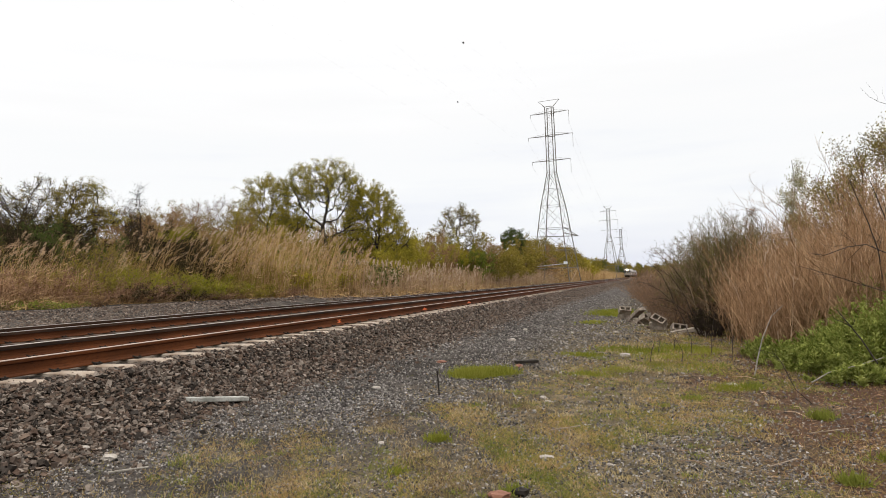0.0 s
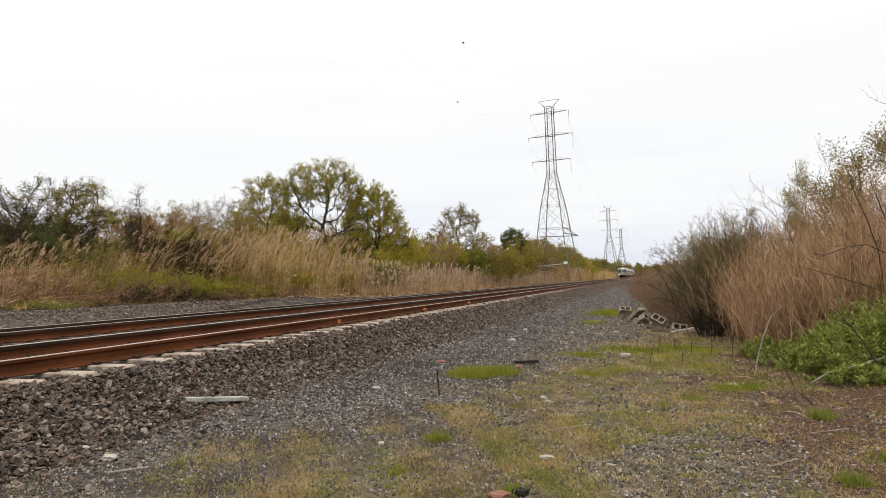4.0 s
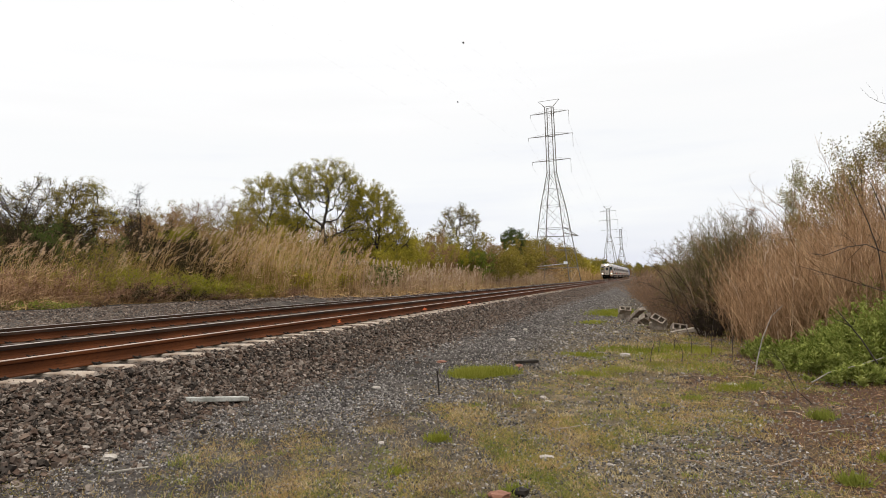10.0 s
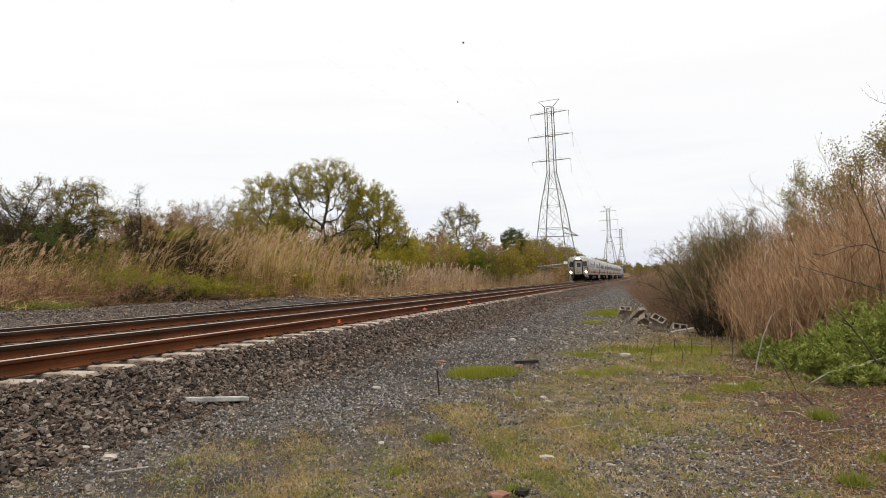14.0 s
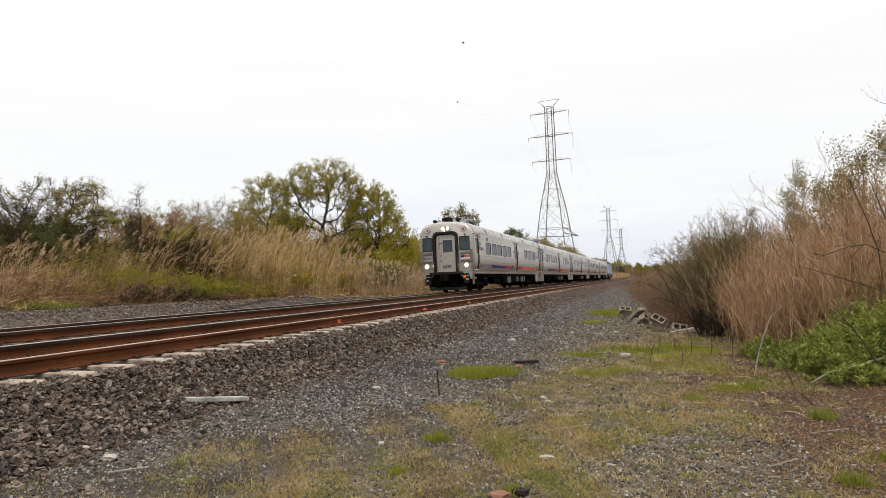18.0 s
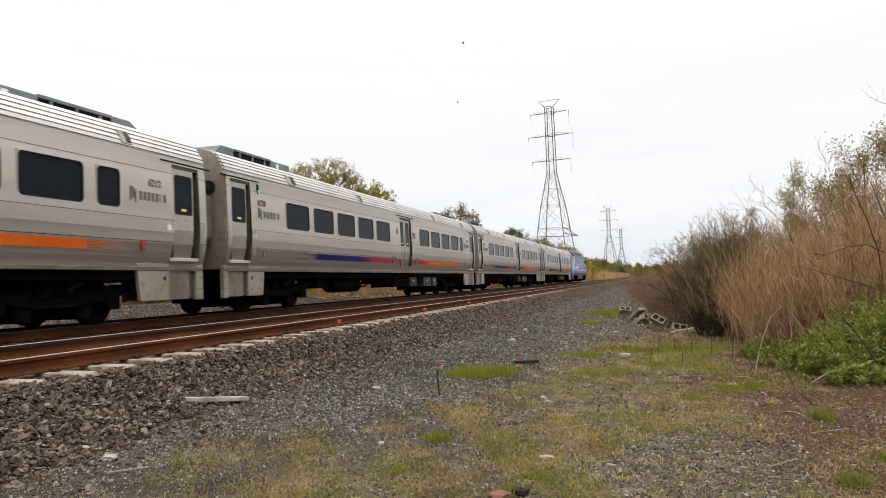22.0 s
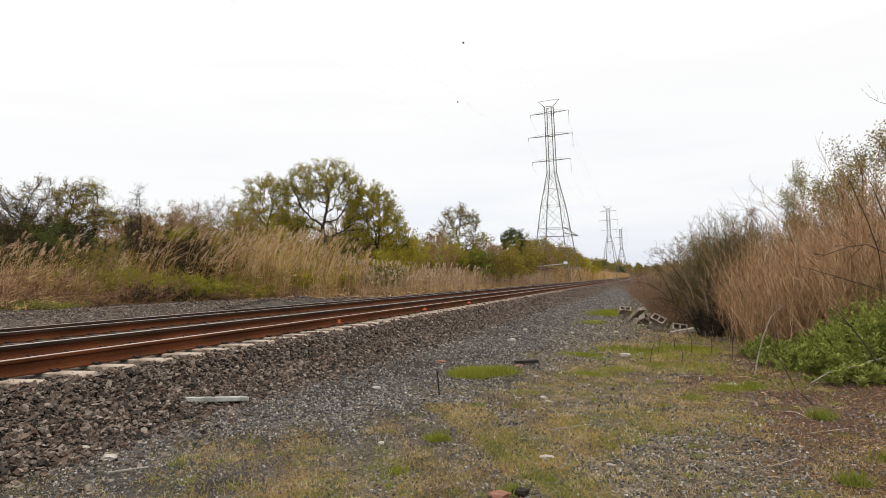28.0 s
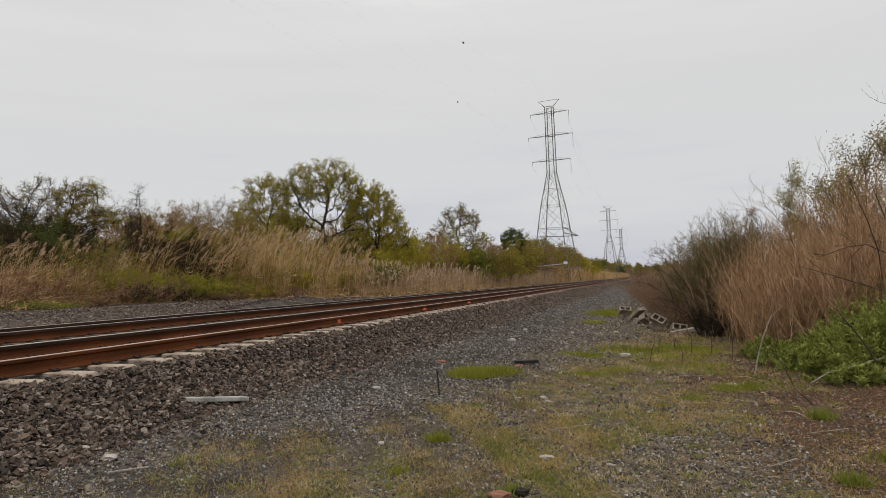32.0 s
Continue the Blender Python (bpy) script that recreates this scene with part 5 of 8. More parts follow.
    for y0, y1, m, z0 in ((5.9, 7.3, M_GREYBOX, 3.5), (8.3, 10.7, M_GRILLE, 3.62), (11.4, 12.4, M_GRILLE, 3.5), (13.5, 16.1, M_GRILLE, 3.62), (16.7, 17.4, M_GREYBOX, 3.5),
                          (17.9, 18.6, M_GREYBOX, 3.5)):
        t0, t1 = (z0 - 3.45) / 0.77, 0.95
        slope_panel("roof_grille", loco, y0, y1, z0, 4.18, W - 0.48 * t0, W - 0.48 * t1, m, 0.9, 0.02)
    part("exhaust_stack", rod((0.35, 3.0, 3.85), (0.35, 3.0, 4.22), 0.24, 18, 0.20), M_SILVER, loco, "silver exhaust stack")
    pipe = [(0.7, 2.5, 3.85), (0.7, 2.55, 4.25), (0.65, 2.8, 4.40), (0.55, 3.4, 4.36), (0.5, 3.6, 4.1), (0.5, 3.7, 3.85)]
    bm = bmesh.new()
    for p, q in zip(pipe, pipe[1:]):
        rod(p, q, 0.055, 10, bm=bm)
    part("roof_pipe", bm, M_UNDER, loco, "bent black pipe over the roof well")
    part("roof_gear", prism([(3.75, 3.86), (4.62, 3.86), (4.62, 4.34), (3.95, 4.34)], "x", -0.95, 0.95, 0.02), M_GRILLE, loco)
    slope_panel("fairing_panel", loco, 1.35, 2.05, 3.52, 4.12, 1.45, 1.07, M_GREYBOX, -0.35)
    x = W + 0.006
    # waving flag: white folds and dots on slate
    part("flag_field", prism([(0.85, 1.5), (3.2, 1.46), (4.3, 1.9), (5.05, 2.5), (5.1, 3.3), (2.7, 3.34), (1.6, 3.2), (0.95, 2.85), (0.8, 2.2)], "x", W, x), M_LOCOBAND, loco, "darker field of the flag")
    folds = []
    for k in range(9):
        bm = bmesh.new()
        prev = None
        for i in range(15):
            u = i / 14
            y = 2.3 + 2.75 * u + (0.35 * (1 - k / 9) * (1 - u))
            z = 3.28 - 0.195 * k - 0.10 * math.sin(u * 6.0 + 0.4) - 0.5 * (1 - u) ** 2 * (k / 9)
            h = 0.085
            cur = [bm.verts.new((x + 0.004, y, z)), bm.verts.new((x + 0.004, y, z - h)), bm.verts.new((x, y, z)), bm.verts.new((x, y, z - h))]
            if prev:
                bm.faces.new((prev[0], prev[1], cur[1], cur[0]))
                bm.faces.new((prev[2], prev[0], cur[0], cur[2]))
                bm.faces.new((prev[1], prev[3], cur[3], cur[1]))
            prev = cur
        part("flag_stripe", bm, M_WHITEDECAL, loco, "white waving stripe")
    for k in range(5):
        bm = prism([(1.3 + 0.28 * k, 1.52), (1.42 + 0.28 * k, 1.52), (2.0 + 0.30 * k, 2.1), (2.9 + 0.22 * k, 3.2 - 0.25 * k), (2.8 + 0.22 * k, 3.2 - 0.25 * k),
                    (1.85 + 0.30 * k, 2.1)], "x", x, x + 0.005)
        part("flag_stripe", bm, M_WHITEDECAL, loco, "white waving stripe")
    rng = random.Random(4)
    for i in range(6):
        for k in range(4):
            y, z = 0.98 + 0.26 * k + 0.1 * (i % 2), 1.75 + 0.2 * i + 0.06 * k
            part("flag_star", rod((x, y, z), (x + 0.004, y, z), 0.055, 5), M_WHITEDECAL, loco)
    part("lettering", text_mesh("ARMED FORCES", 0.62, M_WHITEDECAL, 0.018), None, loco, "white block capitals", at=pose(x, 5.75, 1.76))
    for k in range(16):
        part("lettering_bar", box(W, x, 5.75 + 0.33 * k, 5.94 + 0.33 * k, 2.63, 2.73), M_SILVER, loco, "small pale lettering bar")
    for k, (w, h) in enumerate(((0.35, 0.34), (0.28, 0.36), (0.42, 0.3), (0.2, 0.36), (0.36, 0.36))):
        part("service_mark", box(W, x, 16.0 + 0.62 * k, 16.0 + 0.62 * k + w, 1.80, 1.80 + h), M_SILVER, loco, "pale service mark")
    emblem = []
    for i in range(22):
        a = 2 * math.pi * i / 22
        r = 0.62 + 0.16 * math.sin(3 * a + 0.7) + 0.10 * math.sin(7 * a)
        emblem.append((13.2 + r * 1.35 * math.cos(a), 2.2 + r * 1.05 * math.sin(a)))
    part("emblem", prism(emblem, "x", x, x + 0.004), M_FADEDWHITE, loco, "pale star-shaped emblem")
    for y in (5.2, 17.5):
        add_bogie(loco, y, 2, 2.85, 0.5, 1.12)
    part("fuel_tank", box(-1.3, 1.3, 8.4, 14.4, 0.30, 0.98, 0.08), M_UNDER, loco)
    part("underframe", box(-1.4, 1.4, 0.7, 21.9, 0.85, 1.0), M_UNDER, loco)
    part("gangway_plate", box(-0.6, 0.6, 0.0, 0.62, 0.75, 1.1, 0.03), M_UNDER, loco)
    part("rear_wall_trim", box(-1.49, 1.49, 0.55, 0.63, 1.0, 3.5, 0.02), M_LOCOBLUE, loco)
    part("front_window", prism([(21.30, 4.10), (22.28, 3.40), (22.36, 3.44), (21.38, 4.14)], "x", -0.7, 0.7, 0.005), M_GLASS, loco)
    part("pilot", prism([(-1.2, 0.18), (1.2, 0.18), (1.35, 0.95), (-1.35, 0.95)], "y", 22.1, 22.35, 0.02), M_UNDER, loco)
    part("coupler", box(-0.18, 0.18, 22.6, 23.5, 0.72, 1.0, 0.05), M_DARKSTEEL, loco)
    for s in (1, -1):
        for z in (0.35, 0.62, 0.90):
            part("cab_step", box(min(s * 1.1, s * 1.48), max(s * 1.1, s * 1.48), 22.05, 22.36, z, z + 0.04, 0.01), M_BRICK, loco, "rusty red step")
        part("tail_lamp", rod((s * 1.3, 22.1, 1.18), (s * 1.3, 22.38, 1.18), 0.06, 16), glow_red, loco, "lit red tail lamp")
    return loco


glow_red = glowing("lit_red_lamp", (1.0, 0.12, 0.05), 1.3)
locomotive = make_locomotive()
TRAIN = [(cab_car, 0.0)] + [(c, 25.9 * (k + 1)) for k, c in enumerate(coaches)] + [(locomotive, 129.5)]


# ---- plants ----
M_BARK = material("grey_brown_bark", (0.055, 0.042, 0.032), (0.10, 0.08, 0.062), 0.95, 0, 6, 40, 0.5, 0.02)
M_DARKBARK = material("dark_bark", (0.03, 0.023, 0.019), (0.06, 0.046, 0.037), 0.95, 0, 6, 40, 0.5, 0.02)
M_PALEBARK = material("pale_birch_bark", (0.20, 0.18, 0.15), (0.34, 0.31, 0.27), 0.9, 0, 8, 40, 0.4, 0.01)
M_TWIG = leafy("brown_twigs", [(0.075, 0.048, 0.032), (0.165, 0.106, 0.070), (0.285, 0.190, 0.128)], 0.0, 1.2)
M_REDSTEM = leafy("red_brown_stems", [(0.070, 0.040, 0.020), (0.205, 0.120, 0.064), (0.390, 0.244, 0.136), (0.610, 0.432, 0.272)], 0.0, 1.8)
M_DARKTWIG = leafy("blackish_twigs", [(0.020, 0.015, 0.012), (0.040, 0.030, 0.024), (0.065, 0.050, 0.040)], 0.0)
M_LIME = leafy("lime_leaves", [(0.125, 0.125, 0.016), (0.210, 0.200, 0.026), (0.310, 0.275, 0.045)])
M_RUSTLEAF = leafy("rusty_leaves", [(0.100, 0.055, 0.034), (0.190, 0.108, 0.068), (0.300, 0.190, 0.125)], 0.2)
# Leaf colours kept very dark: the thicket's deep shade is put into them.
M_SHADELEAF = leafy("shade_dark_leaves", [(0.012, 0.010, 0.006), (0.028, 0.022, 0.013), (0.045, 0.040, 0.018), (0.075, 0.055, 0.028)], 0.2)
M_GREYTWIG = leafy("grey_green_twigs", [(0.085, 0.060, 0.036), (0.175, 0.126, 0.076), (0.310, 0.232, 0.150)], 0.0, 1.2)
M_BROOM = leafy("broom_leaves", [(0.056, 0.064, 0.016), (0.118, 0.122, 0.030), (0.210, 0.192, 0.056)], 0.2)
M_CANE = leafy("pale_canes", [(0.34, 0.23, 0.15), (0.46, 0.34, 0.24), (0.58, 0.46, 0.35)], 0.0)
M_SPRING = leafy("spring_leaves", [(0.135, 0.122, 0.014), (0.230, 0.200, 0.024), (0.340, 0.280, 0.040), (0.440, 0.345, 0.080)])
M_POPLAR = leafy("dull_poplar_leaves", [(0.090, 0.078, 0.022), (0.170, 0.142, 0.040), (0.270, 0.220, 0.070), (0.380, 0.300, 0.115)], 0.3)
M_OLIVE = leafy("olive_leaves", [(0.125, 0.103, 0.022), (0.200, 0.160, 0.032), (0.290, 0.212, 0.050)])
M_GREEN = leafy("green_leaves", [(0.055, 0.080, 0.014), (0.110, 0.135, 0.022), (0.190, 0.195, 0.038)])
M_DEEP = leafy("deep_green_leaves", [(0.040, 0.058, 0.015), (0.065, 0.085, 0.022), (0.100, 0.115, 0.032)])
M_YELLOWLEAF = leafy("yellow_leaves", [(0.170, 0.125, 0.020), (0.250, 0.180, 0.030), (0.320, 0.225, 0.045)])
M_PALELEAF = leafy("pale_birch_leaves", [(0.200, 0.195, 0.080), (0.300, 0.285, 0.130), (0.420, 0.390, 0.220)])
M_BROWNLEAF = leafy("withered_leaves", [(0.150, 0.085, 0.042), (0.240, 0.145, 0.070), (0.330, 0.215, 0.110)])
M_STRAW = leafy("reed_straw", [(0.105, 0.062, 0.026), (0.290, 0.178, 0.074), (0.520, 0.345, 0.165), (0.760, 0.570, 0.340)], 0.15, 1.2)
M_PINKSTRAW = leafy("pinkish_straw", [(0.165, 0.100, 0.055), (0.330, 0.215, 0.125), (0.480, 0.335, 0.210), (0.620, 0.470, 0.320)], 0.2)
M_WHITEPLUME = leafy("whitish_plumes", [(0.36, 0.255, 0.17), (0.50, 0.38, 0.27), (0.68, 0.56, 0.44)], 0.3)
M_PLUME = leafy("reed_plumes", [(0.300, 0.195, 0.115), (0.420, 0.290, 0.180), (0.560, 0.430, 0.300)], 0.3)
M_REEDGREEN = leafy("young_reed_leaves", [(0.190, 0.180, 0.030), (0.270, 0.245, 0.045), (0.340, 0.290, 0.070)], 0.35)
M_MUGWORT = leafy("mugwort_leaves", [(0.048, 0.068, 0.013), (0.145, 0.172, 0.035), (0.285, 0.305, 0.082), (0.490, 0.490, 0.210)], 0.35)
M_TURF = leafy("dry_turf", [(0.085, 0.105, 0.022), (0.165, 0.160, 0.038), (0.265, 0.212, 0.066), (0.390, 0.285, 0.110), (0.310, 0.175, 0.085), (0.560, 0.450, 0.280)], 0.3, 1.7)
M_GREENTURF = leafy("green_turf", [(0.060, 0.078, 0.018), (0.125, 0.138, 0.030), (0.205, 0.200, 0.050), (0.330, 0.290, 0.110)], 0.3, 1.6)
M_BROWNTURF = leafy("brown_turf", [(0.070, 0.048, 0.026), (0.150, 0.105, 0.055), (0.260, 0.190, 0.105), (0.430, 0.335, 0.210)], 0.2, 1.7)
M_PALETURF = leafy("pale_turf", [(0.260, 0.200, 0.085), (0.400, 0.310, 0.150), (0.560, 0.450, 0.270)], 0.3, 1.7)
M_MOSS = leafy("bright_grass", [(0.095, 0.112, 0.018), (0.190, 0.200, 0.028), (0.300, 0.285, 0.060)], 0.35)
M_WEED = leafy("green_weeds", [(0.095, 0.112, 0.020), (0.170, 0.188, 0.034), (0.265, 0.268, 0.060)], 0.35)


def unit(v):
    return v / (np.linalg.norm(v, axis=-1, keepdims=True) + 1e-9)


def stems(rng, base, height, lean, k=4, bend=1.7, wiggle=0.03):
    """Upright curved stems: points (n, k + 1, 3). lean: sideways shift of the tip, in metres."""
    n = len(base)
    t = np.linspace(0, 1, k + 1)
    pts = np.zeros((n, k + 1, 3))
    pts[:, :, 0] = base[:, None, 0] + lean[:, None, 0] * t ** bend
    pts[:, :, 1] = base[:, None, 1] + lean[:, None, 1] * t ** bend
    pts[:, :, 2] = base[:, None, 2] + height[:, None] * t
    pts[:, 1:] += rng.normal(size=(n, k, 3)) * wiggle * height[:, None, None]
    return pts


def rods(pts, r0, r1):
    """Rows for tubes() along each polyline, tapering from r0 to r1."""
    n, k = pts.shape[0], pts.shape[1] - 1
    r0, r1 = np.broadcast_to(r0, n), np.broadcast_to(r1, n)
    t = np.linspace(0, 1, k + 1)
    r = r0[:, None] + (r1 - r0)[:, None] * t[None]
    return np.concatenate([pts[:, :-1], pts[:, 1:], r[:, :-1, None], r[:, 1:, None]], axis=2).reshape(-1, 8)


def sprout(rng, parent, m, t_range, length, angle, rise=0.2, k=3, wiggle=0.08, sag=0.0):
    """m side shoots on each parent polyline. length: (least, most) metres; angle: degrees off the parent."""
    n, kk = parent.shape[0], parent.shape[1] - 1
    idx = np.repeat(np.arange(n), m)
    t = rng.uniform(*t_range, n * m) * kk
    i = np.minimum(t.astype(int), kk - 1)
    f = (t - i)[:, None]
    a, b = parent[idx, i], parent[idx, i + 1]
    start, tang = a + (b - a) * f, unit(b - a)
    side = unit(np.cross(tang, rng.normal(size=(n * m, 3))))
    ang = np.radians(rng.uniform(*angle, n * m))[:, None]
    d = unit(tang * np.cos(ang) + side * np.sin(ang) + np.array([0, 0, rise]))
    ln = rng.uniform(*length, n * m) * (1.15 - 0.5 * t / kk)
    s = np.linspace(0, 1, k + 1)
    pts = start[:, None] + d[:, None] * (ln[:, None] * s[None])[:, :, None]
    pts[:, 1:] += rng.normal(size=(n * m, k, 3)) * wiggle * ln[:, None, None]
    pts[:, :, 2] -= sag * ln[:, None] * s[None] ** 2
    return pts


def leaves_on(rng, pts, n, size, spread=0.1, slim=0.5):
    """n leaves along random shoots."""
    i = rng.integers(0, len(pts), n)
    kk = pts.shape[1] - 1
    t = rng.uniform(0.2, 1.0, n) * kk
    j = np.minimum(t.astype(int), kk - 1)
    f = (t - j)[:, None]
    c = pts[i, j] * (1 - f) + pts[i, j + 1] * f + rng.normal(size=(n, 3)) * spread
    a = unit(rng.normal(size=(n, 3)))
    b = unit(np.cross(a, rng.normal(size=(n, 3))))
    s = (size * rng.uniform(0.6, 1.4, n))[:, None]
    return blades(c, a * s, b * s * slim)


def tree(name, label, x, y, height, width, rng_seed, leaf_mat, n_leaves, leaf=0.09, bark=None, trunk_r=None, stems_n=3, dense=1.0, low=0.25, lean=(0, 0),
         category="tree", upright=0.35, twig_mat=None, group="", counts=(14, 7, 7), reach=1.0, bunch=1.5):
    """A tree: tapered leaning trunks, limbs and branches, fine twigs, and a ragged crown of single leaves."""
    rng = np.random.default_rng(rng_seed)
    z0 = float(ground_z(x, y)) - 0.05
    root = thing(name, label, category, pose(x, y, z0), group=group)
    r = trunk_r or height * 0.022
    base = np.zeros((stems_n, 3))
    base[:, :2] = rng.normal(size=(stems_n, 2)) * r * 1.2
    h = height * rng.uniform(0.58, 0.80, stems_n)
    out = rng.normal(size=(stems_n, 2)) * width * 0.20 + np.array(lean)
    trunk = stems(rng, base, h, out, k=6, bend=1.4, wiggle=0.018)
    limbs = sprout(rng, trunk, int(counts[0] * dense), (low, 0.98), (width * 0.24 * reach, width * 0.52 * reach), (30, 78), upright, 5, 0.06)
    boughs = sprout(rng, limbs, counts[1], (0.12, 1.0), (width * 0.12, width * 0.28), (25, 80), upright * 0.6, 4, 0.08)
    twig = sprout(rng, boughs, counts[2], (0.08, 1.0), (width * 0.07, width * 0.16), (20, 75), 0.2, 3, 0.09)
    wood = stack(strand(trunk, r, r * 0.3, 6), strand(limbs, r * 0.34, r * 0.10, 5), strand(boughs, r * 0.11, r * 0.045, 4))
    part("trunk", mesh_of("trunk", *wood, bark or M_BARK, True), None, root, "forked trunk and limbs")
    part("twig_growth", mesh_of("twig_growth", *tubes(rods(twig, max(0.005, r * 0.042), 0.003), 3), twig_mat or M_TWIG), None, root, "fine bare twigs")
    if n_leaves:
        part("crown", mesh_of("crown", *leaves_on(rng, twig, int(n_leaves * 1.6), leaf * 0.8, leaf * bunch), leaf_mat), None, root, "open crown of small leaves")
    return root


def bush(name, label, x, y, height, width, rng_seed, leaf_mat, n_leaves, leaf=0.07, n_stems=40, twig_mat=None, depth=None, lean=(0, 0), group="", category="bush",
         arch=1.0, thick=0.014, slim=0.5):
    """A shrub: many stems fanning from the ground, side shoots and leaves."""
    rng = np.random.default_rng(rng_seed)
    root = thing(name, label, category, pose(x, y, float(ground_z(x, y)) - 0.03), group=group)
    d = depth or width
    spot = rng.uniform(-1, 1, (n_stems, 2))
    base = np.zeros((n_stems, 3))
    base[:, 0], base[:, 1] = spot[:, 0] * width * 0.30, spot[:, 1] * d * 0.30
    profile = np.sqrt(np.clip(1.05 - 0.75 * (spot ** 2).sum(1) / 2, 0.1, 1))
    h = height * profile * rng.uniform(0.62, 1.02, n_stems)
    out = np.stack([spot[:, 0] * width * 0.22, spot[:, 1] * d * 0.22], axis=1) * arch + rng.normal(size=(n_stems, 2)) * 0.10 * width * arch + np.array(lean)
    main = stems(rng, base, h, out, 5, 1.5, 0.025)
    side = sprout(rng, main, 7, (0.2, 1.0), (height * 0.12, height * 0.30), (20, 55), 0.3, 3, 0.08)
    fine = sprout(rng, side, 4, (0.2, 1.0), (height * 0.05, height * 0.13), (20, 60), 0.3, 2, 0.1)
    wood = [rods(main, thick, thick * 0.4), rods(side, thick * 0.45, thick * 0.2)]
    if y < 45 or not n_leaves:
        wood.append(rods(fine, thick * 0.25, thick * 0.15))
    wood = np.concatenate(wood)
    part("stem_growth", mesh_of("stem_growth", *tubes(wood, 3), twig_mat or M_TWIG), None, root)
    if n_leaves:
        part("foliage", mesh_of("foliage", *leaves_on(rng, fine, n_leaves, leaf, leaf * 1.5, slim), leaf_mat), None, root)
    return root


def grow(rng, trunk, lobes, step, reach, kill):
    """Branching by growth towards free space: nodes and each one's parent. trunk: points from the foot up; lobes: (centre, radii, how many)."""
    goal = []
    for c, r, n in lobes:
        d = unit(rng.normal(size=(n, 3))) * (rng.uniform(0.02, 1, (n, 1)) ** 0.36)
        goal.append(np.asarray(c) + d * np.asarray(r))
    goal = np.concatenate(goal)
    nodes, parent = [np.array(trunk[0], dtype=float)], [-1]
    for a, b in zip(trunk, trunk[1:]):
        a, b = np.array(a, dtype=float), np.array(b, dtype=float)
        m = max(1, int(np.linalg.norm(b - a) / step))
        for i in range(m):
            nodes.append(a + (b - a) * (i + 1) / m + rng.normal(size=3) * 0.05 * step)
            parent.append(len(nodes) - 2)
    near = np.full(len(goal), 1e9)
    who = np.zeros(len(goal), dtype=int)
    fresh = range(len(nodes))
    for turn in range(90):
        for i in fresh:
            dist = np.linalg.norm(goal - nodes[i], axis=1)
            better = dist < near
            near[better], who[better] = dist[better], i
        live = near > kill
        goal, near, who = goal[live], near[live], who[live]
        pull = near < reach
        if not pull.any():
            break
        fresh = []
        for i in np.unique(who[pull]):
            d = unit(goal[pull & (who == i)] - nodes[i]).mean(axis=0) + rng.normal(size=3) * 0.18 + np.array([0, 0, 0.06])
            nodes.append(nodes[i] + unit(d) * step)
            parent.append(int(i))
            fresh.append(len(nodes) - 1)
    return np.array(nodes), np.array(parent)


def grown_tree(name, label, trunk, lobes, seed, leaf_mat, n_leaves, leaf=0.05, bark=None, tip=0.012, girth=2.3, step=0.4, reach=3.2, kill=0.7, twigs=4, twig=(0.3, 0.8),
               category="tree", twig_mat=None, lift=0.15, bunch=0.10):
    """A tree whose limbs reach for its lobes; thickness adds up towards the foot; twigs and small leaves sit on the outer wood."""
    rng = np.random.default_rng(seed)
    foot = np.array([trunk[0][0], trunk[0][1], float(ground_z(trunk[0][0], trunk[0][1])) - 0.05])
    root = thing(name, label, category, pose(*foot))
    line = [tuple(foot)] + list(trunk[1:])
    nodes, parent = grow(rng, line, lobes, step, reach, kill)
    nodes = nodes - foot
    area = np.full(len(nodes), 0.0)
    heavy = np.zeros(len(nodes))
    for i in range(len(nodes) - 1, -1, -1):
        area[i] = max(area[i], tip ** girth)
        heavy[i] += 1
        if parent[i] >= 0:
            area[parent[i]] += area[i]
            heavy[parent[i]] += heavy[i]
    r = area ** (1 / girth)
    k = np.flatnonzero(parent >= 0)
    seg = np.column_stack([nodes[parent[k]], nodes[k], np.minimum(r[parent[k]], r[k] * 1.5), r[k]])
    thick = r[k] > tip * 2.2
    wood = stack(tubes(seg[thick], 6), tubes(seg[~thick], 4)) if (~thick).any() else tubes(seg, 6)
    part("trunk", mesh_of("trunk", *wood, bark or M_DARKBARK, True), None, root, "forked trunk and spreading limbs")
    outer = k[heavy[k] < 7]
    lines = np.stack([nodes[parent[outer]], nodes[outer]], axis=1)
    shoots = sprout(rng, lines, twigs, (0.1, 1.0), twig, (15, 70), lift, 3, 0.08)
    fine = sprout(rng, shoots, 2, (0.25, 1.0), (twig[0] * 0.5, twig[1] * 0.5), (20, 60), lift, 2, 0.08)
    rows = np.concatenate([rods(shoots, tip * 0.6, tip * 0.3), rods(fine, tip * 0.35, tip * 0.22)])
    part("twig_growth", mesh_of("twig_growth", *tubes(rows, 3), twig_mat or M_DARKTWIG), None, root, "fine dark twigs")
    if n_leaves:
        part("crown", mesh_of("crown", *leaves_on(rng, fine, n_leaves, leaf, bunch), leaf_mat), None, root, "open crown of small leaves")
    return root


# -- far side: trees behind the reeds --
OPEN = dict(counts=(8, 5, 4), bunch=2.4, twig_mat=M_DARKTWIG)
TANGLED = dict(counts=(10, 6, 6), bunch=1.8, twig_mat=M_DARKTWIG)
BARE = dict(tip=0.0155, step=0.24, reach=2.2, kill=0.36, twigs=4, twig=(0.2, 0.6), bark=M_DARKTWIG, bunch=0.07)
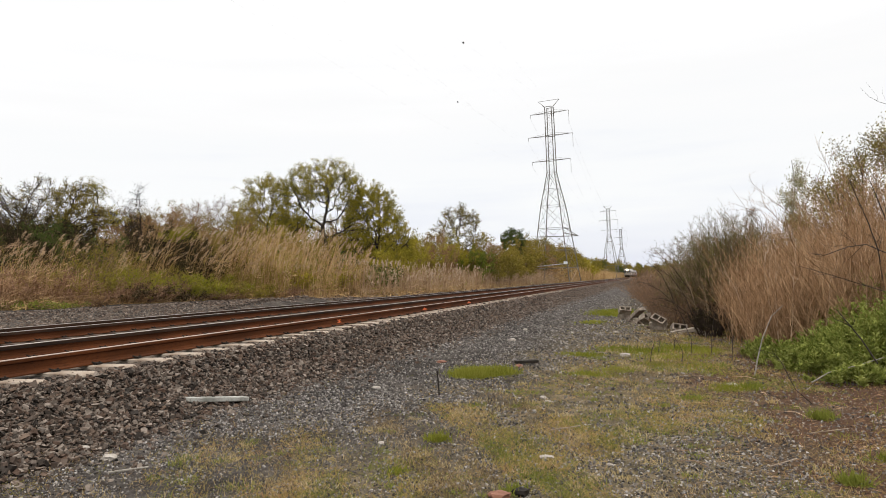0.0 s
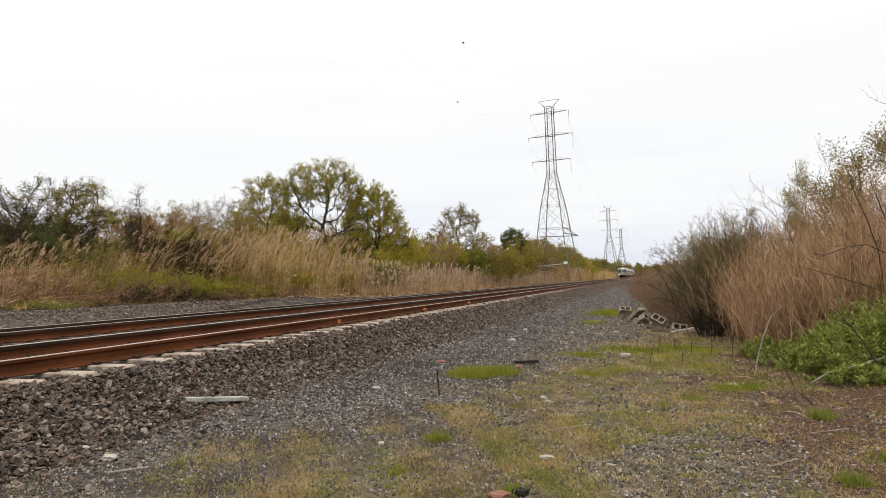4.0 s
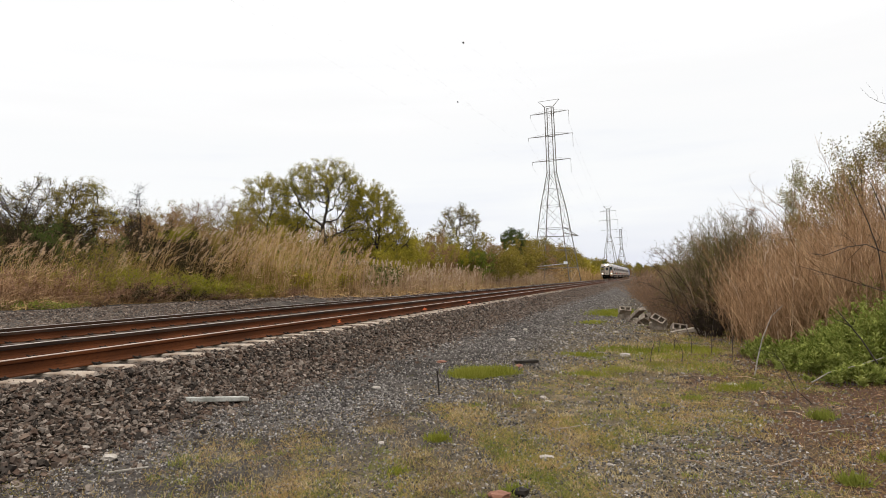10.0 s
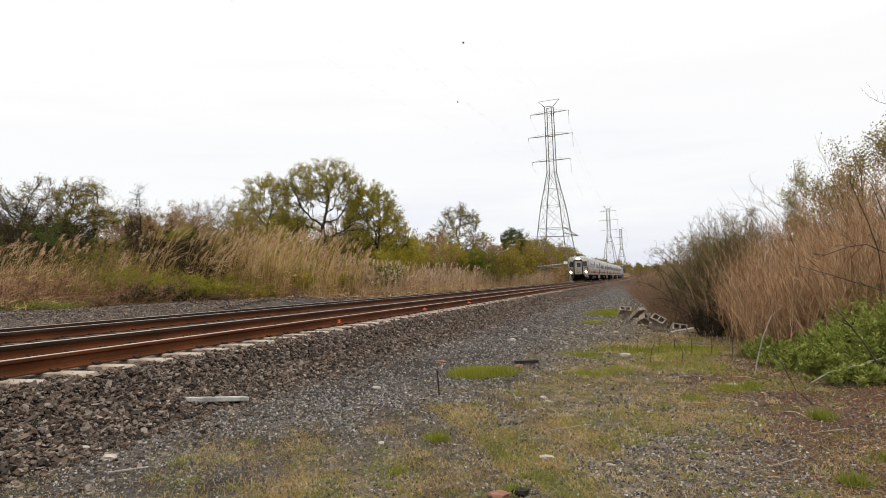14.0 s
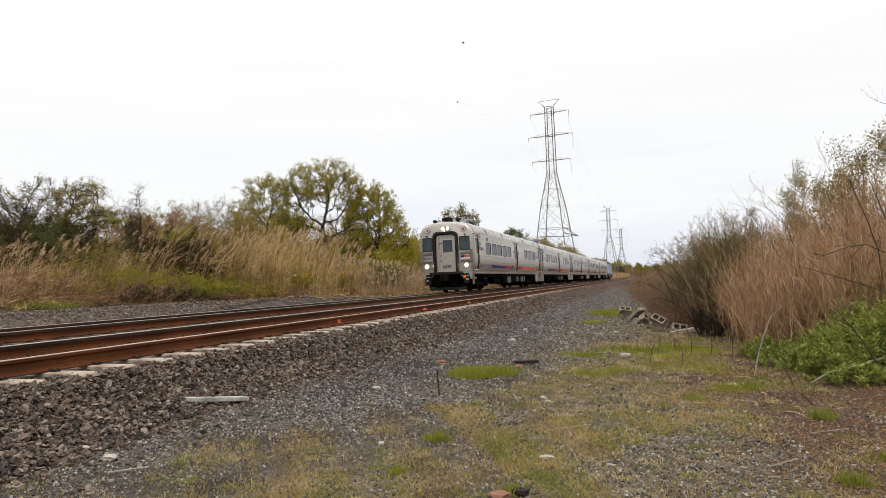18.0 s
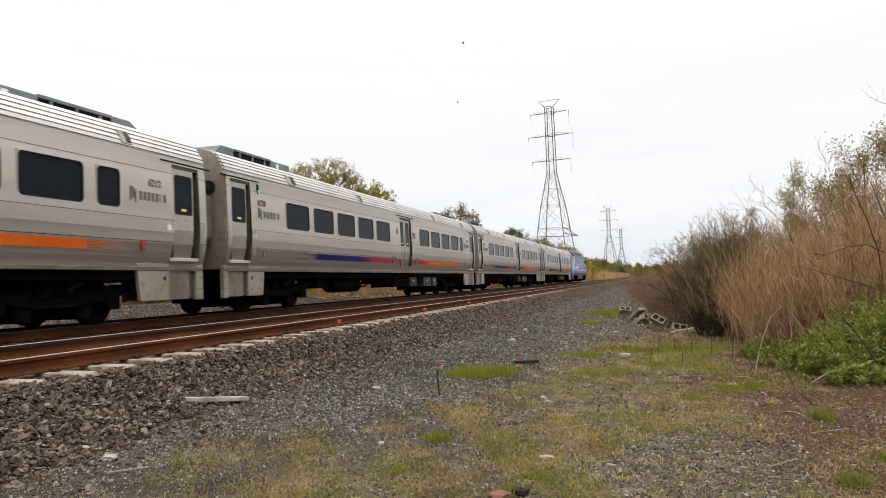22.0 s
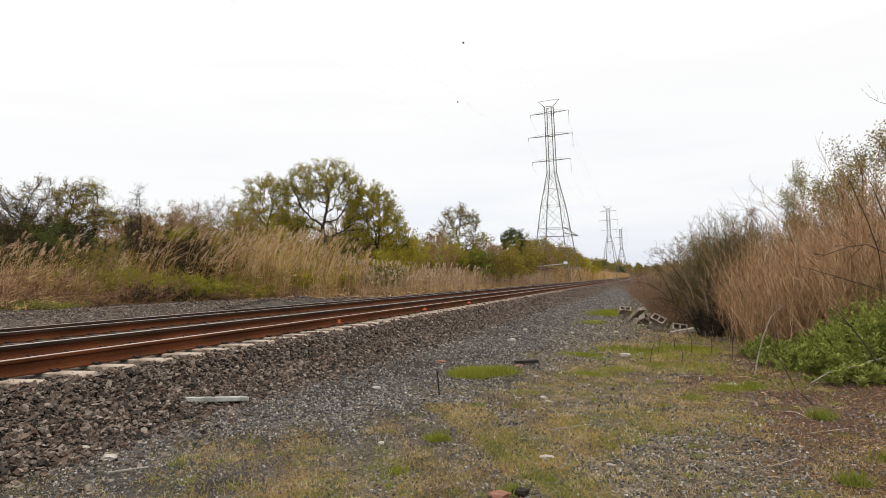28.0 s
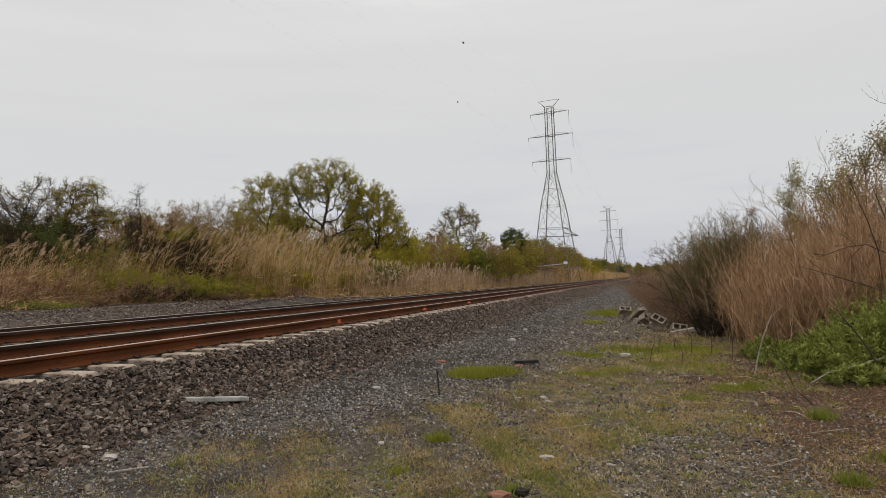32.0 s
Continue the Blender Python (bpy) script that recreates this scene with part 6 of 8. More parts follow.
grown_tree("bare_tree", "dark forked tree with thin bare branches and few leaves", [(-30.7, 30.0, 0), (-30.6, 30.0, 3.6), (-30.5, 30.0, 4.4)],
           [((-31.2, 30.0, 6.0), (1.9, 1.3, 1.3), 420), ((-29.4, 30.2, 6.4), (1.0, 0.9, 1.3), 170), ((-32.6, 30.0, 5.3), (1.2, 1.2, 1.5), 170), ((-29.6, 30.0, 4.8), (1.2, 1.0, 0.8), 120)], 21, M_OLIVE, 5200, 0.038, **BARE)
grown_tree("bare_tree", "dark leaning tree with a tuft of yellowish leaves at its top", [(-29.2, 30.4, 0), (-28.9, 30.4, 3.4), (-28.5, 30.4, 4.5), (-27.9, 30.4, 5.6)],
           [((-27.6, 30.4, 6.45), (1.2, 0.9, 0.8), 260), ((-26.9, 30.4, 5.4), (1.4, 1.0, 0.8), 260), ((-28.5, 30.6, 5.1), (0.9, 0.8, 0.9), 160)], 22, M_OLIVE, 8600, 0.038, **BARE)
grown_tree("bare_tree", "small leafy crown beside the dark leaning tree", [(-27.4, 31.4, 0), (-27.3, 31.4, 4.0), (-27.1, 31.4, 6.0)],
           [((-27.05, 31.4, 6.8), (0.55, 0.55, 0.6), 90), ((-26.3, 31.4, 5.4), (0.9, 0.7, 0.6), 80)], 29, M_SPRING, 1500, 0.042, **BARE)
for k, (x, y, h, w) in enumerate(((-41.5, 60.0, 7.6, 2.6), (-39.2, 60.5, 8.1, 2.6), (-37.2, 61.0, 7.2, 2.4), (-44.6, 59.5, 6.8, 2.6))):
    grown_tree("bare_scrub_tree", "leafless grey scrub tree with fine upright twigs", [(x, y, 0), (x + 0.1, y, 3.4), (x + 0.2, y, 4.8)],
               [((x + 0.2, y, h + 0.4), (w, 1.6, 1.9), 170), ((x, y, h - 2.0), (w, 1.6, 1.4), 90)], 80 + k, M_OLIVE, 300, 0.05, M_TWIG, 0.014, 2.2, 0.4, 3.0, 0.6, 5, (0.35, 0.95), twig_mat=M_TWIG, lift=0.6)
WIDE = dict(tip=0.021, step=0.38, reach=3.4, kill=0.58, twigs=4, twig=(0.3, 0.95), bunch=0.09)
grown_tree("willow_tree", "large willow with dark forked limbs and open yellow-green leaves", [(-24.7, 54.0, 0), (-24.6, 54.0, 3.4), (-24.6, 54.0, 4.6), (-25.0, 54.0, 6.0)],
           [((-25.9, 54.0, 9.4), (2.7, 2.4, 2.0), 480), ((-23.4, 54.0, 9.2), (1.8, 2.0, 2.3), 320), ((-27.3, 54.0, 7.0), (1.9, 1.6, 1.3), 140), ((-22.7, 54.3, 5.6), (1.9, 1.6, 2.2), 300)],
           23, M_SPRING, 30000, 0.052, **WIDE)
grown_tree("willow_tree", "spreading willow with sparse yellow-green leaves", [(-27.4, 53.0, 0), (-27.9, 53.0, 3.0), (-28.6, 53.0, 4.6), (-29.2, 53.0, 6.2)],
           [((-29.3, 53.0, 8.8), (1.9, 1.8, 1.9), 300), ((-28.4, 53.0, 6.2), (2.7, 2.0, 1.9), 380), ((-31.2, 53.0, 7.2), (1.3, 1.4, 1.5), 160), ((-30.5, 53.0, 4.6), (2.4, 1.6, 1.3), 200)],
           24, M_SPRING, 26000, 0.052, **WIDE)
grown_tree("willow_tree", "willow with dense fresh leaves low down", [(-20.7, 55.0, 0), (-20.8, 55.0, 2.2), (-20.9, 55.0, 3.6)],
           [((-21.3, 55.0, 7.7), (2.1, 1.8, 2.0), 280), ((-20.1, 55.0, 6.4), (1.7, 1.6, 2.2), 260), ((-22.3, 55.0, 4.3), (2.3, 1.8, 1.9), 340), ((-19.4, 55.0, 4.0), (1.6, 1.6, 1.6), 200), ((-18.7, 55.0, 5.3), (0.6, 0.7, 1.3), 60)],
           25, M_SPRING, 42000, 0.050, **WIDE)
grown_tree("young_tree", "slim tree with thin grey-green top over a leafy foot", [(-20.3, 78.0, 0), (-20.2, 78.0, 3.4), (-20.0, 78.0, 5.4)],
           [((-19.9, 78.0, 8.1), (2.3, 2.0, 2.1), 300), ((-22.0, 78.0, 6.0), (2.1, 1.8, 2.0), 220), ((-18.4, 78.0, 5.8), (1.2, 1.2, 1.7), 120)], 26, M_OLIVE, 8000, 0.060, **WIDE)
grown_tree("young_tree", "rounded dark green tree beside the pylon", [(-19.1, 104.0, 0), (-19.0, 104.0, 2.6), (-19.0, 104.0, 4.0)],
           [((-18.9, 104.0, 6.7), (1.9, 1.9, 2.2), 260), ((-18.9, 104.0, 4.0), (2.4, 2.0, 1.9), 220)], 27, M_DEEP, 13000, 0.085, **WIDE)
FARTREE = dict(counts=(7, 5, 4))
tree("young_tree", "thin grey-green tree by the pylon", -18.2, 112.0, 7.4, 6.5, 28, M_OLIVE, 5500, 0.10, M_BARK, 0.13, 3, **FARTREE)
tree("young_tree", "yellow-leaved tree behind the pylon", -18.0, 150.0, 8.0, 8.5, 30, M_YELLOWLEAF, 9000, 0.15, M_BARK, 0.16, 3, 1.0, 0.1, **FARTREE)
tree("young_tree", "yellow-green tree behind the pylon", -21.5, 146.0, 8.2, 8.0, 31, M_OLIVE, 8000, 0.15, M_BARK, 0.16, 3, 1.0, 0.1, **FARTREE)
for k, (x, y, h, w, m) in enumerate(((-20, 225, 6.6, 9, M_SPRING), (-20.5, 262, 6.0, 9, M_OLIVE), (-22, 300, 7.0, 10, M_DEEP), (-23, 335, 7.0, 11, M_OLIVE),
                                     (-20, 200, 7.0, 9, M_OLIVE), (-24, 420, 8.5, 12, M_OLIVE), (-25, 380, 8, 12, M_OLIVE), (10.0, 430, 7.0, 16, M_OLIVE),
                                     (3.5, 520, 8.0, 12, M_OLIVE), (-3.0, 640, 9.0, 14, M_OLIVE), (-9.0, 600, 9.5, 14, M_DEEP), (-15, 580, 9.0, 14, M_OLIVE), (-6, 570, 7.5, 12, M_OLIVE), (-22, 520, 9.5, 14, M_OLIVE), (-19.5, 410, 7.0, 8, M_OLIVE), (-21.5, 480, 9.0, 9, M_SPRING), (-17.8, 450, 6.4, 7, M_DEEP), (-18.8, 510, 7.8, 9, M_OLIVE), (-24, 540, 10.5, 11, M_OLIVE), (-15.2, 495, 5.0, 7, M_BROWNLEAF), (-16.4, 540, 6.6, 8, M_OLIVE))):
    tree("far_tree", "small tree far down the line", x, y, h, w, 40 + k, m, 3500, 0.28, M_BARK, 0.16, 3, 0.8, 0.05, group="trees down the line", counts=(7, 4, 3))
# scrub wood behind: bare greyish crowns
for k, (x, y, h, w, m, n) in enumerate(((-44, 65, 9.3, 8, M_OLIVE, 900), (-40, 68, 8.7, 7, M_OLIVE, 1200), (-48, 62, 8.4, 8, M_OLIVE, 700), (-54, 60, 7.4, 9, M_OLIVE, 1200),
                                         (-37, 70, 9.3, 8, M_SPRING, 3500), (-52, 66, 8.6, 9, M_OLIVE, 700), (-59, 58, 8.0, 9, M_OLIVE, 1000), (-62, 50, 8.5, 9, M_OLIVE, 1200),
                                         (-33, 72, 8.9, 8, M_SPRING, 3500), (-58, 45, 7.5, 8, M_OLIVE, 1200))):
    tree("scrub_tree", "bare grey scrub tree with a hint of leaves", x, y, h, w, 60 + k, m, n, 0.07, M_BARK, 0.13, 4, 1.0, 0.15, group="scrub wood behind the reeds", counts=(9, 6, 5), bunch=2.5)
# bushes under and between the trees
for k, (x, y, h, w, m, n, lf) in enumerate((
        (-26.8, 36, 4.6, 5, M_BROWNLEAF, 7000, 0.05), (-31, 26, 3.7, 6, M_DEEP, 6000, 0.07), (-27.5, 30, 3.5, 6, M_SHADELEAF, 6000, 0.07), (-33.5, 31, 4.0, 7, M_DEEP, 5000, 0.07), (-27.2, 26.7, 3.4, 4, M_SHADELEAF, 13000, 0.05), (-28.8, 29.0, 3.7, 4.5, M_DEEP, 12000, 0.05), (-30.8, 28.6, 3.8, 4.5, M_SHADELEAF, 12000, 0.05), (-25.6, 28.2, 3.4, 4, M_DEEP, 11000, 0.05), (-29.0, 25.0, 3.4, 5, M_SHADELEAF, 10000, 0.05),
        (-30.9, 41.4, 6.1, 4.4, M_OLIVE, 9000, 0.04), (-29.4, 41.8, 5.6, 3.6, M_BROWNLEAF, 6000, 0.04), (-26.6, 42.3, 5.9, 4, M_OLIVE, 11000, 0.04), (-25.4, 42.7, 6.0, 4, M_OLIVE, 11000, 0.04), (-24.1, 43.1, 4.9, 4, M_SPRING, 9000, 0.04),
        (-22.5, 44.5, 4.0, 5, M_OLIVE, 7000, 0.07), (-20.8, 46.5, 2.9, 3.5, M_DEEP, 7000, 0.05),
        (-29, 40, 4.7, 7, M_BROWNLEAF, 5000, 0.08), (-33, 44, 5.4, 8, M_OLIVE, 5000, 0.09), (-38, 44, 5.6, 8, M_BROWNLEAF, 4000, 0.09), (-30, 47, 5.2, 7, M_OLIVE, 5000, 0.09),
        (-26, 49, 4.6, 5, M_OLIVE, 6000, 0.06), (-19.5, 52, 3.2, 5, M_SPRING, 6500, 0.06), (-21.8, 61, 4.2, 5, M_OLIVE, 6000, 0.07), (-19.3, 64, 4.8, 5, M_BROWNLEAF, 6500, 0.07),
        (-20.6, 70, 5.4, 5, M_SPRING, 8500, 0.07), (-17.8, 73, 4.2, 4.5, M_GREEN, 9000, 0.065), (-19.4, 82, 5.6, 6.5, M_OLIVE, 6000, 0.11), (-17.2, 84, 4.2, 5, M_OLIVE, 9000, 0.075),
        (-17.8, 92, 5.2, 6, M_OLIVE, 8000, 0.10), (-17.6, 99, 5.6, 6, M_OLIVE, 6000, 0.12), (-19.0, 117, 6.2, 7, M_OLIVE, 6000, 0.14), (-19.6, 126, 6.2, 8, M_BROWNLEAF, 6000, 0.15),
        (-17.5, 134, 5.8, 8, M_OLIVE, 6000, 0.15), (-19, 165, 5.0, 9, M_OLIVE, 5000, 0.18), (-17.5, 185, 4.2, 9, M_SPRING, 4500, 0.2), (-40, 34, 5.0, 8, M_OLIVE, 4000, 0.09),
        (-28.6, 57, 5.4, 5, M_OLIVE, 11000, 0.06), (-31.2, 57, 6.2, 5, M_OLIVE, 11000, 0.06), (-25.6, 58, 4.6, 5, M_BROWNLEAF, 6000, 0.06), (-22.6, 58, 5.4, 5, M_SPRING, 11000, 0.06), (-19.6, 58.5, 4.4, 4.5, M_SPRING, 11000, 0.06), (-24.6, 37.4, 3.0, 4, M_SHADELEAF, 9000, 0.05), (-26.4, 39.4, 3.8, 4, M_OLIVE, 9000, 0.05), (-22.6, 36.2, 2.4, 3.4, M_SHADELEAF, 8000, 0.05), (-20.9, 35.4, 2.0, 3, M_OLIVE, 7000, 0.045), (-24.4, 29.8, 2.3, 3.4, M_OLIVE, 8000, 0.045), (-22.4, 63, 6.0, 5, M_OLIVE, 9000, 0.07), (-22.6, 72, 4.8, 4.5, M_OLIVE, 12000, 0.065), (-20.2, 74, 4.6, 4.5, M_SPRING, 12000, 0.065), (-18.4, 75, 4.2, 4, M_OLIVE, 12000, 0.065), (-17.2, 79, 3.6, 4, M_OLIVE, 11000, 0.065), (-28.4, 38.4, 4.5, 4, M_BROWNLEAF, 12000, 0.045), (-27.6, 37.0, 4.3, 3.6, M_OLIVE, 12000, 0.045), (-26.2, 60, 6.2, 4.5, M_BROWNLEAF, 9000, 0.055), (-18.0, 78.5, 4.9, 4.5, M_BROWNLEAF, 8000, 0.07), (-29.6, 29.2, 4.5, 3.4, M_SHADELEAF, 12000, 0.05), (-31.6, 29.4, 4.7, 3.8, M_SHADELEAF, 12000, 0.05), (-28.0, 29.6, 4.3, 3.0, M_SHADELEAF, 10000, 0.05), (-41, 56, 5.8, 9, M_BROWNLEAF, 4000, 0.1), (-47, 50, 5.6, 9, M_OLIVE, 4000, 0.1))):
    what = {M_SHADELEAF: "shade-coloured", M_DEEP: "dark green", M_OLIVE: "olive", M_BROWNLEAF: "withered brown", M_SPRING: "yellow-green", M_GREEN: "fresh green"}[m]
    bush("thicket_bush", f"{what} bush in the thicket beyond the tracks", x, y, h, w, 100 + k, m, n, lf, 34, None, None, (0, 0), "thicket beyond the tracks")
for k, (x, y, h, w, m, n) in enumerate(((-19.6, 37.5, 1.7, 2.6, M_SPRING, 2600), (-21.4, 38.5, 2.4, 3.0, M_SPRING, 3000), (-20.0, 40.5, 2.2, 2.8, M_GREEN, 2600), (-18.6, 42.0, 1.6, 2.4, M_SPRING, 2200),
                                              (-23.0, 40.5, 3.0, 3.4, M_GREEN, 3200), (-18.0, 44.5, 1.8, 2.4, M_GREEN, 2200), (-17.6, 47.0, 2.0, 2.6, M_DEEP, 2400))):
    bush("reed_bush", "green bush growing among the reeds", x, y, h, w, 160 + k, m, n, 0.07, 28, None, None, (0, 0), "bushes among the reeds")
# dead tangle with an upright snag
grown_tree("dead_snag", "dead snag with thin bare poles above brown creeper", [(-25.4, 32.6, 0), (-25.3, 32.6, 4.4), (-25.35, 32.6, 5.7)],
           [((-25.9, 32.6, 5.5), (0.75, 0.5, 0.55), 60), ((-25.25, 32.6, 6.6), (0.3, 0.3, 0.7), 14), ((-26.1, 32.6, 6.2), (0.3, 0.3, 0.5), 8)], 35, M_SHADELEAF, 300, 0.03,
           M_DARKTWIG, 0.012, 2.0, 0.24, 2.6, 0.35, 5, (0.2, 0.7), lift=-0.25)
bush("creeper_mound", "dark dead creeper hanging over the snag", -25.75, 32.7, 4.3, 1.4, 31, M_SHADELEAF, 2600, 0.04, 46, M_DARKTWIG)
bush("creeper_mound", "creeper mound, its deep shade put into the leaf colour", -23.4, 32.4, 3.5, 3.4, 36, M_SHADELEAF, 16000, 0.045, 46, M_DARKTWIG)
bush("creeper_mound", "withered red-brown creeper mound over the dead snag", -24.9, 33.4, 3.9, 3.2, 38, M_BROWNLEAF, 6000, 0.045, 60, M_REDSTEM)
bush("creeper_mound", "blackish growth coloured as the shaded hollow under the creeper", -22.6, 31.4, 3.1, 3.2, 34, M_SHADELEAF, 15000, 0.045, 46, M_DARKTWIG)
bush("green_sapling", "thin leafy green sapling among the reeds", -22.3, 25.6, 2.9, 2.0, 39, M_OLIVE, 2600, 0.032, 16)


def creeper_cap(x, y, z, w, h, n):
    """Vines running up a dead mound, with a draped cap of bright leaves on top."""
    rng = np.random.default_rng(37)
    root = thing("creeper_vine", "bright yellow-green creeper draped over the dark mound", "creeper", pose(x, y, float(ground_z(x, y))))
    base = np.column_stack([rng.normal(size=(26, 2)) * w * 0.35, np.zeros(26)])
    vine = stems(rng, base, z + rng.uniform(-0.2, h, 26), rng.normal(size=(26, 2)) * w * 0.4, 6, 1.2, 0.03)
    part("vine_growth", mesh_of("vine_growth", *strand(vine, 0.02, 0.008, 4), M_DARKTWIG), None, root)
    d = unit(rng.normal(size=(n, 3)) + np.array([0.2, -0.3, 0.5])) * rng.uniform(0.6, 1.05, (n, 1))
    c = d * np.array([w, w, h]) * (1 + 0.25 * np.sin(d[:, :1] * 7)) + np.array([0, 0, z])
    a = unit(rng.normal(size=(n, 3))) * rng.uniform(0.025, 0.055, (n, 1))
    part("foliage", mesh_of("foliage", *blades(c, a, unit(np.cross(a, rng.normal(size=(n, 3)))) * 0.022), M_LIME), None, root, "bright yellow-green leaves")


creeper_cap(-22.5, 31.9, 3.15, 0.85, 0.36, 3200)


# -- low brambles and weeds along the far gravel --
for k, (x, y, h, w, m, n) in enumerate((
        (-22.6, 20.6, 1.5, 3.2, M_RUSTLEAF, 2200), (-21.9, 22.3, 1.35, 2.6, M_RUSTLEAF, 2200), (-22.8, 23.5, 1.3, 3.0, M_OLIVE, 5400), (-21.5, 24.6, 1.15, 2.6, M_OLIVE, 4400), (-21.0, 23.4, 0.7, 2.0, M_RUSTLEAF, 1400),
        (-20.9, 27.0, 1.5, 2.8, M_LIME, 6800), (-21.9, 26.0, 1.75, 2.6, M_LIME, 5200), (-19.9, 30.2, 1.05, 2.4, M_LIME, 6000), (-20.5, 25.6, 0.9, 2.2, M_SHADELEAF, 2800), (-20.3, 26.6, 1.0, 2.2, M_RUSTLEAF, 1800), (-20.6, 24.9, 1.15, 2.2, M_RUSTLEAF, 1500), (-20.5, 29.2, 1.15, 2.6, M_LIME, 6200), (-20.0, 28.2, 0.5, 2.0, M_SHADELEAF, 1800),
        (-19.9, 31.2, 0.9, 2.4, M_OLIVE, 5400), (-19.5, 30.4, 0.45, 1.8, M_RUSTLEAF, 1600), (-19.4, 33.2, 0.7, 2.4, M_OLIVE, 4200), (-21.6, 28.4, 1.6, 2.6, M_OLIVE, 4600),
        (-19.0, 35.4, 0.6, 2.4, M_RUSTLEAF, 2200), (-23.6, 26.5, 1.7, 2.8, M_OLIVE, 4500), (-25.2, 22.0, 2.2, 3.6, M_DEEP, 6200), (-22.8, 29.5, 1.5, 2.6, M_OLIVE, 4200),
        (-20.9, 20.6, 0.3, 1.8, M_WEED, 1300), (-20.2, 21.6, 0.22, 1.4, M_WEED, 700), (-19.5, 22.6, 0.5, 0.6, M_BROWNLEAF, 500))):
    what = {M_LIME: "lush yellow-green", M_RUSTLEAF: "rusty bare", M_SHADELEAF: "shade-coloured", M_BROWNLEAF: "withered brown", M_OLIVE: "olive", M_GREEN: "fresh green", M_SPRING: "yellow-green", M_DEEP: "dark green", M_WEED: "short green"}[m]
    bush("bramble", f"{what} bramble mound at the gravel's edge", x, y, h, w, 200 + k, m, n, 0.034, 40, M_REDSTEM if m is M_RUSTLEAF else None, None, (0, 0), "brambles along the gravel", arch=1.7, thick=0.010)


# -- reeds --
def make_reeds(name, label, spots, heights, lean, seed, plume=0.5, green=0.25, width=0.010, straw=None, feather=None):
    rng = np.random.default_rng(seed)
    n = len(spots)
    base = np.column_stack([spots, ground_z(spots[:, 0], spots[:, 1]) - 0.05])
    ln = np.asarray(lean)[None] * heights[:, None] * rng.uniform(0.55, 1.35, (n, 1)) + rng.normal(size=(n, 2)) * 0.10 * heights[:, None]
    pts = stems(rng, base, heights, ln, 5, 1.8, 0.008)
    far = np.clip(base[:, 1] / 40, 0.8, 2.4)
    stalk = strand(pts, width * far, width * 0.6 * far, 3)
    # long hanging leaves
    m = 3
    idx = np.repeat(np.arange(n), m)
    t = rng.uniform(0.1, 0.88, n * m) * 5
    i = np.minimum(t.astype(int), 4)
    c = pts[idx, i] + (pts[idx, i + 1] - pts[idx, i]) * (t - i)[:, None]
    d = rng.normal(size=(n * m, 3)) * np.array([0.7, 0.7, 0.25]) + np.append(np.asarray(lean) * 2.2, 0.35)
    d = unit(d) * rng.uniform(0.16, 0.36, (n * m, 1))
    acr = unit(np.cross(d, rng.normal(size=(n * m, 3)))) * (0.013 * far[idx])[:, None]
    leaf = blades(c + d, d, acr)
    ob_parts = [stalk]
    is_green = rng.uniform(0, 1, n * m) < green * np.clip(1.4 - t / 6, 0, 1.4)
    v = leaf[0].reshape(-1, 4, 3)
    dry = (v[~is_green].reshape(-1, 3), np.arange((~is_green).sum() * 4).reshape(-1, 4))
    ob = new(name, mesh_of(name, *stack(stalk, dry), straw or M_STRAW))
    tagged(ob, label, "reeds", kind="stuff")
    if is_green.any():
        wet = (v[is_green].reshape(-1, 3), np.arange(is_green.sum() * 4).reshape(-1, 4))
        tagged(new(name + "_leaves", mesh_of(name + "_leaves", *wet, M_REEDGREEN)), "young green leaves among dry reeds", "reeds", kind="stuff")
    if plume:
        q = 30
        idx = np.repeat(np.flatnonzero(rng.uniform(0, 1, n) < plume), q)
        s = rng.uniform(0, 1, len(idx))[:, None]
        tip, tang = pts[:, -1], unit(pts[:, -1] - pts[:, -2])
        droop = np.append(np.asarray(lean) * 0.9, -0.1)
        length = rng.uniform(0.22, 0.38, n)[idx][:, None]
        c = tip[idx] + (tang[idx] + droop * s) * s * length + rng.normal(size=(len(idx), 3)) * 0.030 * np.sin(math.pi * np.clip(s * 0.8 + 0.15, 0, 1))
        d = unit(tang[idx] + droop * 1.5 + np.array([0, 0, -0.35]) + rng.normal(size=(len(idx), 3)) * 0.35) * 0.060
        a = unit(np.cross(d, rng.normal(size=(len(idx), 3)))) * (0.012 * far[idx])[:, None]
        tagged(new(name + "_plumes", mesh_of(name + "_plumes", *blades(c, d, a), feather or M_PLUME)), "feathery reed plumes bent by the wind", "reeds", kind="stuff")


def reed_spots(rng, n, line, deep):
    """Places behind a front line (x by y), thinning to the back."""
    y = line[0][1] * (line[-1][1] / line[0][1]) ** rng.uniform(0, 1, n)
    front = np.interp(y, [p[1] for p in line], [p[0] for p in line])
    return np.column_stack([front - deep * rng.beta(1.0, 1.6, n) + 0.3 * np.sin(y * 1.7), y])


rng_reed = np.random.default_rng(77)
spots = reed_spots(rng_reed, 420, [(-22.6, 20.0), (-22.4, 25.0), (-21.6, 29.5)], 4.0)
make_reeds("reed_fringe", "leaning dry reeds with feathery plumes", spots, rng_reed.uniform(1.2, 2.7, len(spots)), (0.24, 0.12), 1, 0.30, 0.6, 0.007)
spots = reed_spots(rng_reed, 260, [(-21.6, 28.5), (-20.5, 33.0), (-19.8, 37.0)], 2.6)
make_reeds("reed_stand", "leaning tall reeds with brown plumes", spots, rng_reed.uniform(1.7, 3.3, len(spots)), (0.30, 0.14), 2, 0.6, 0.08, 0.010)
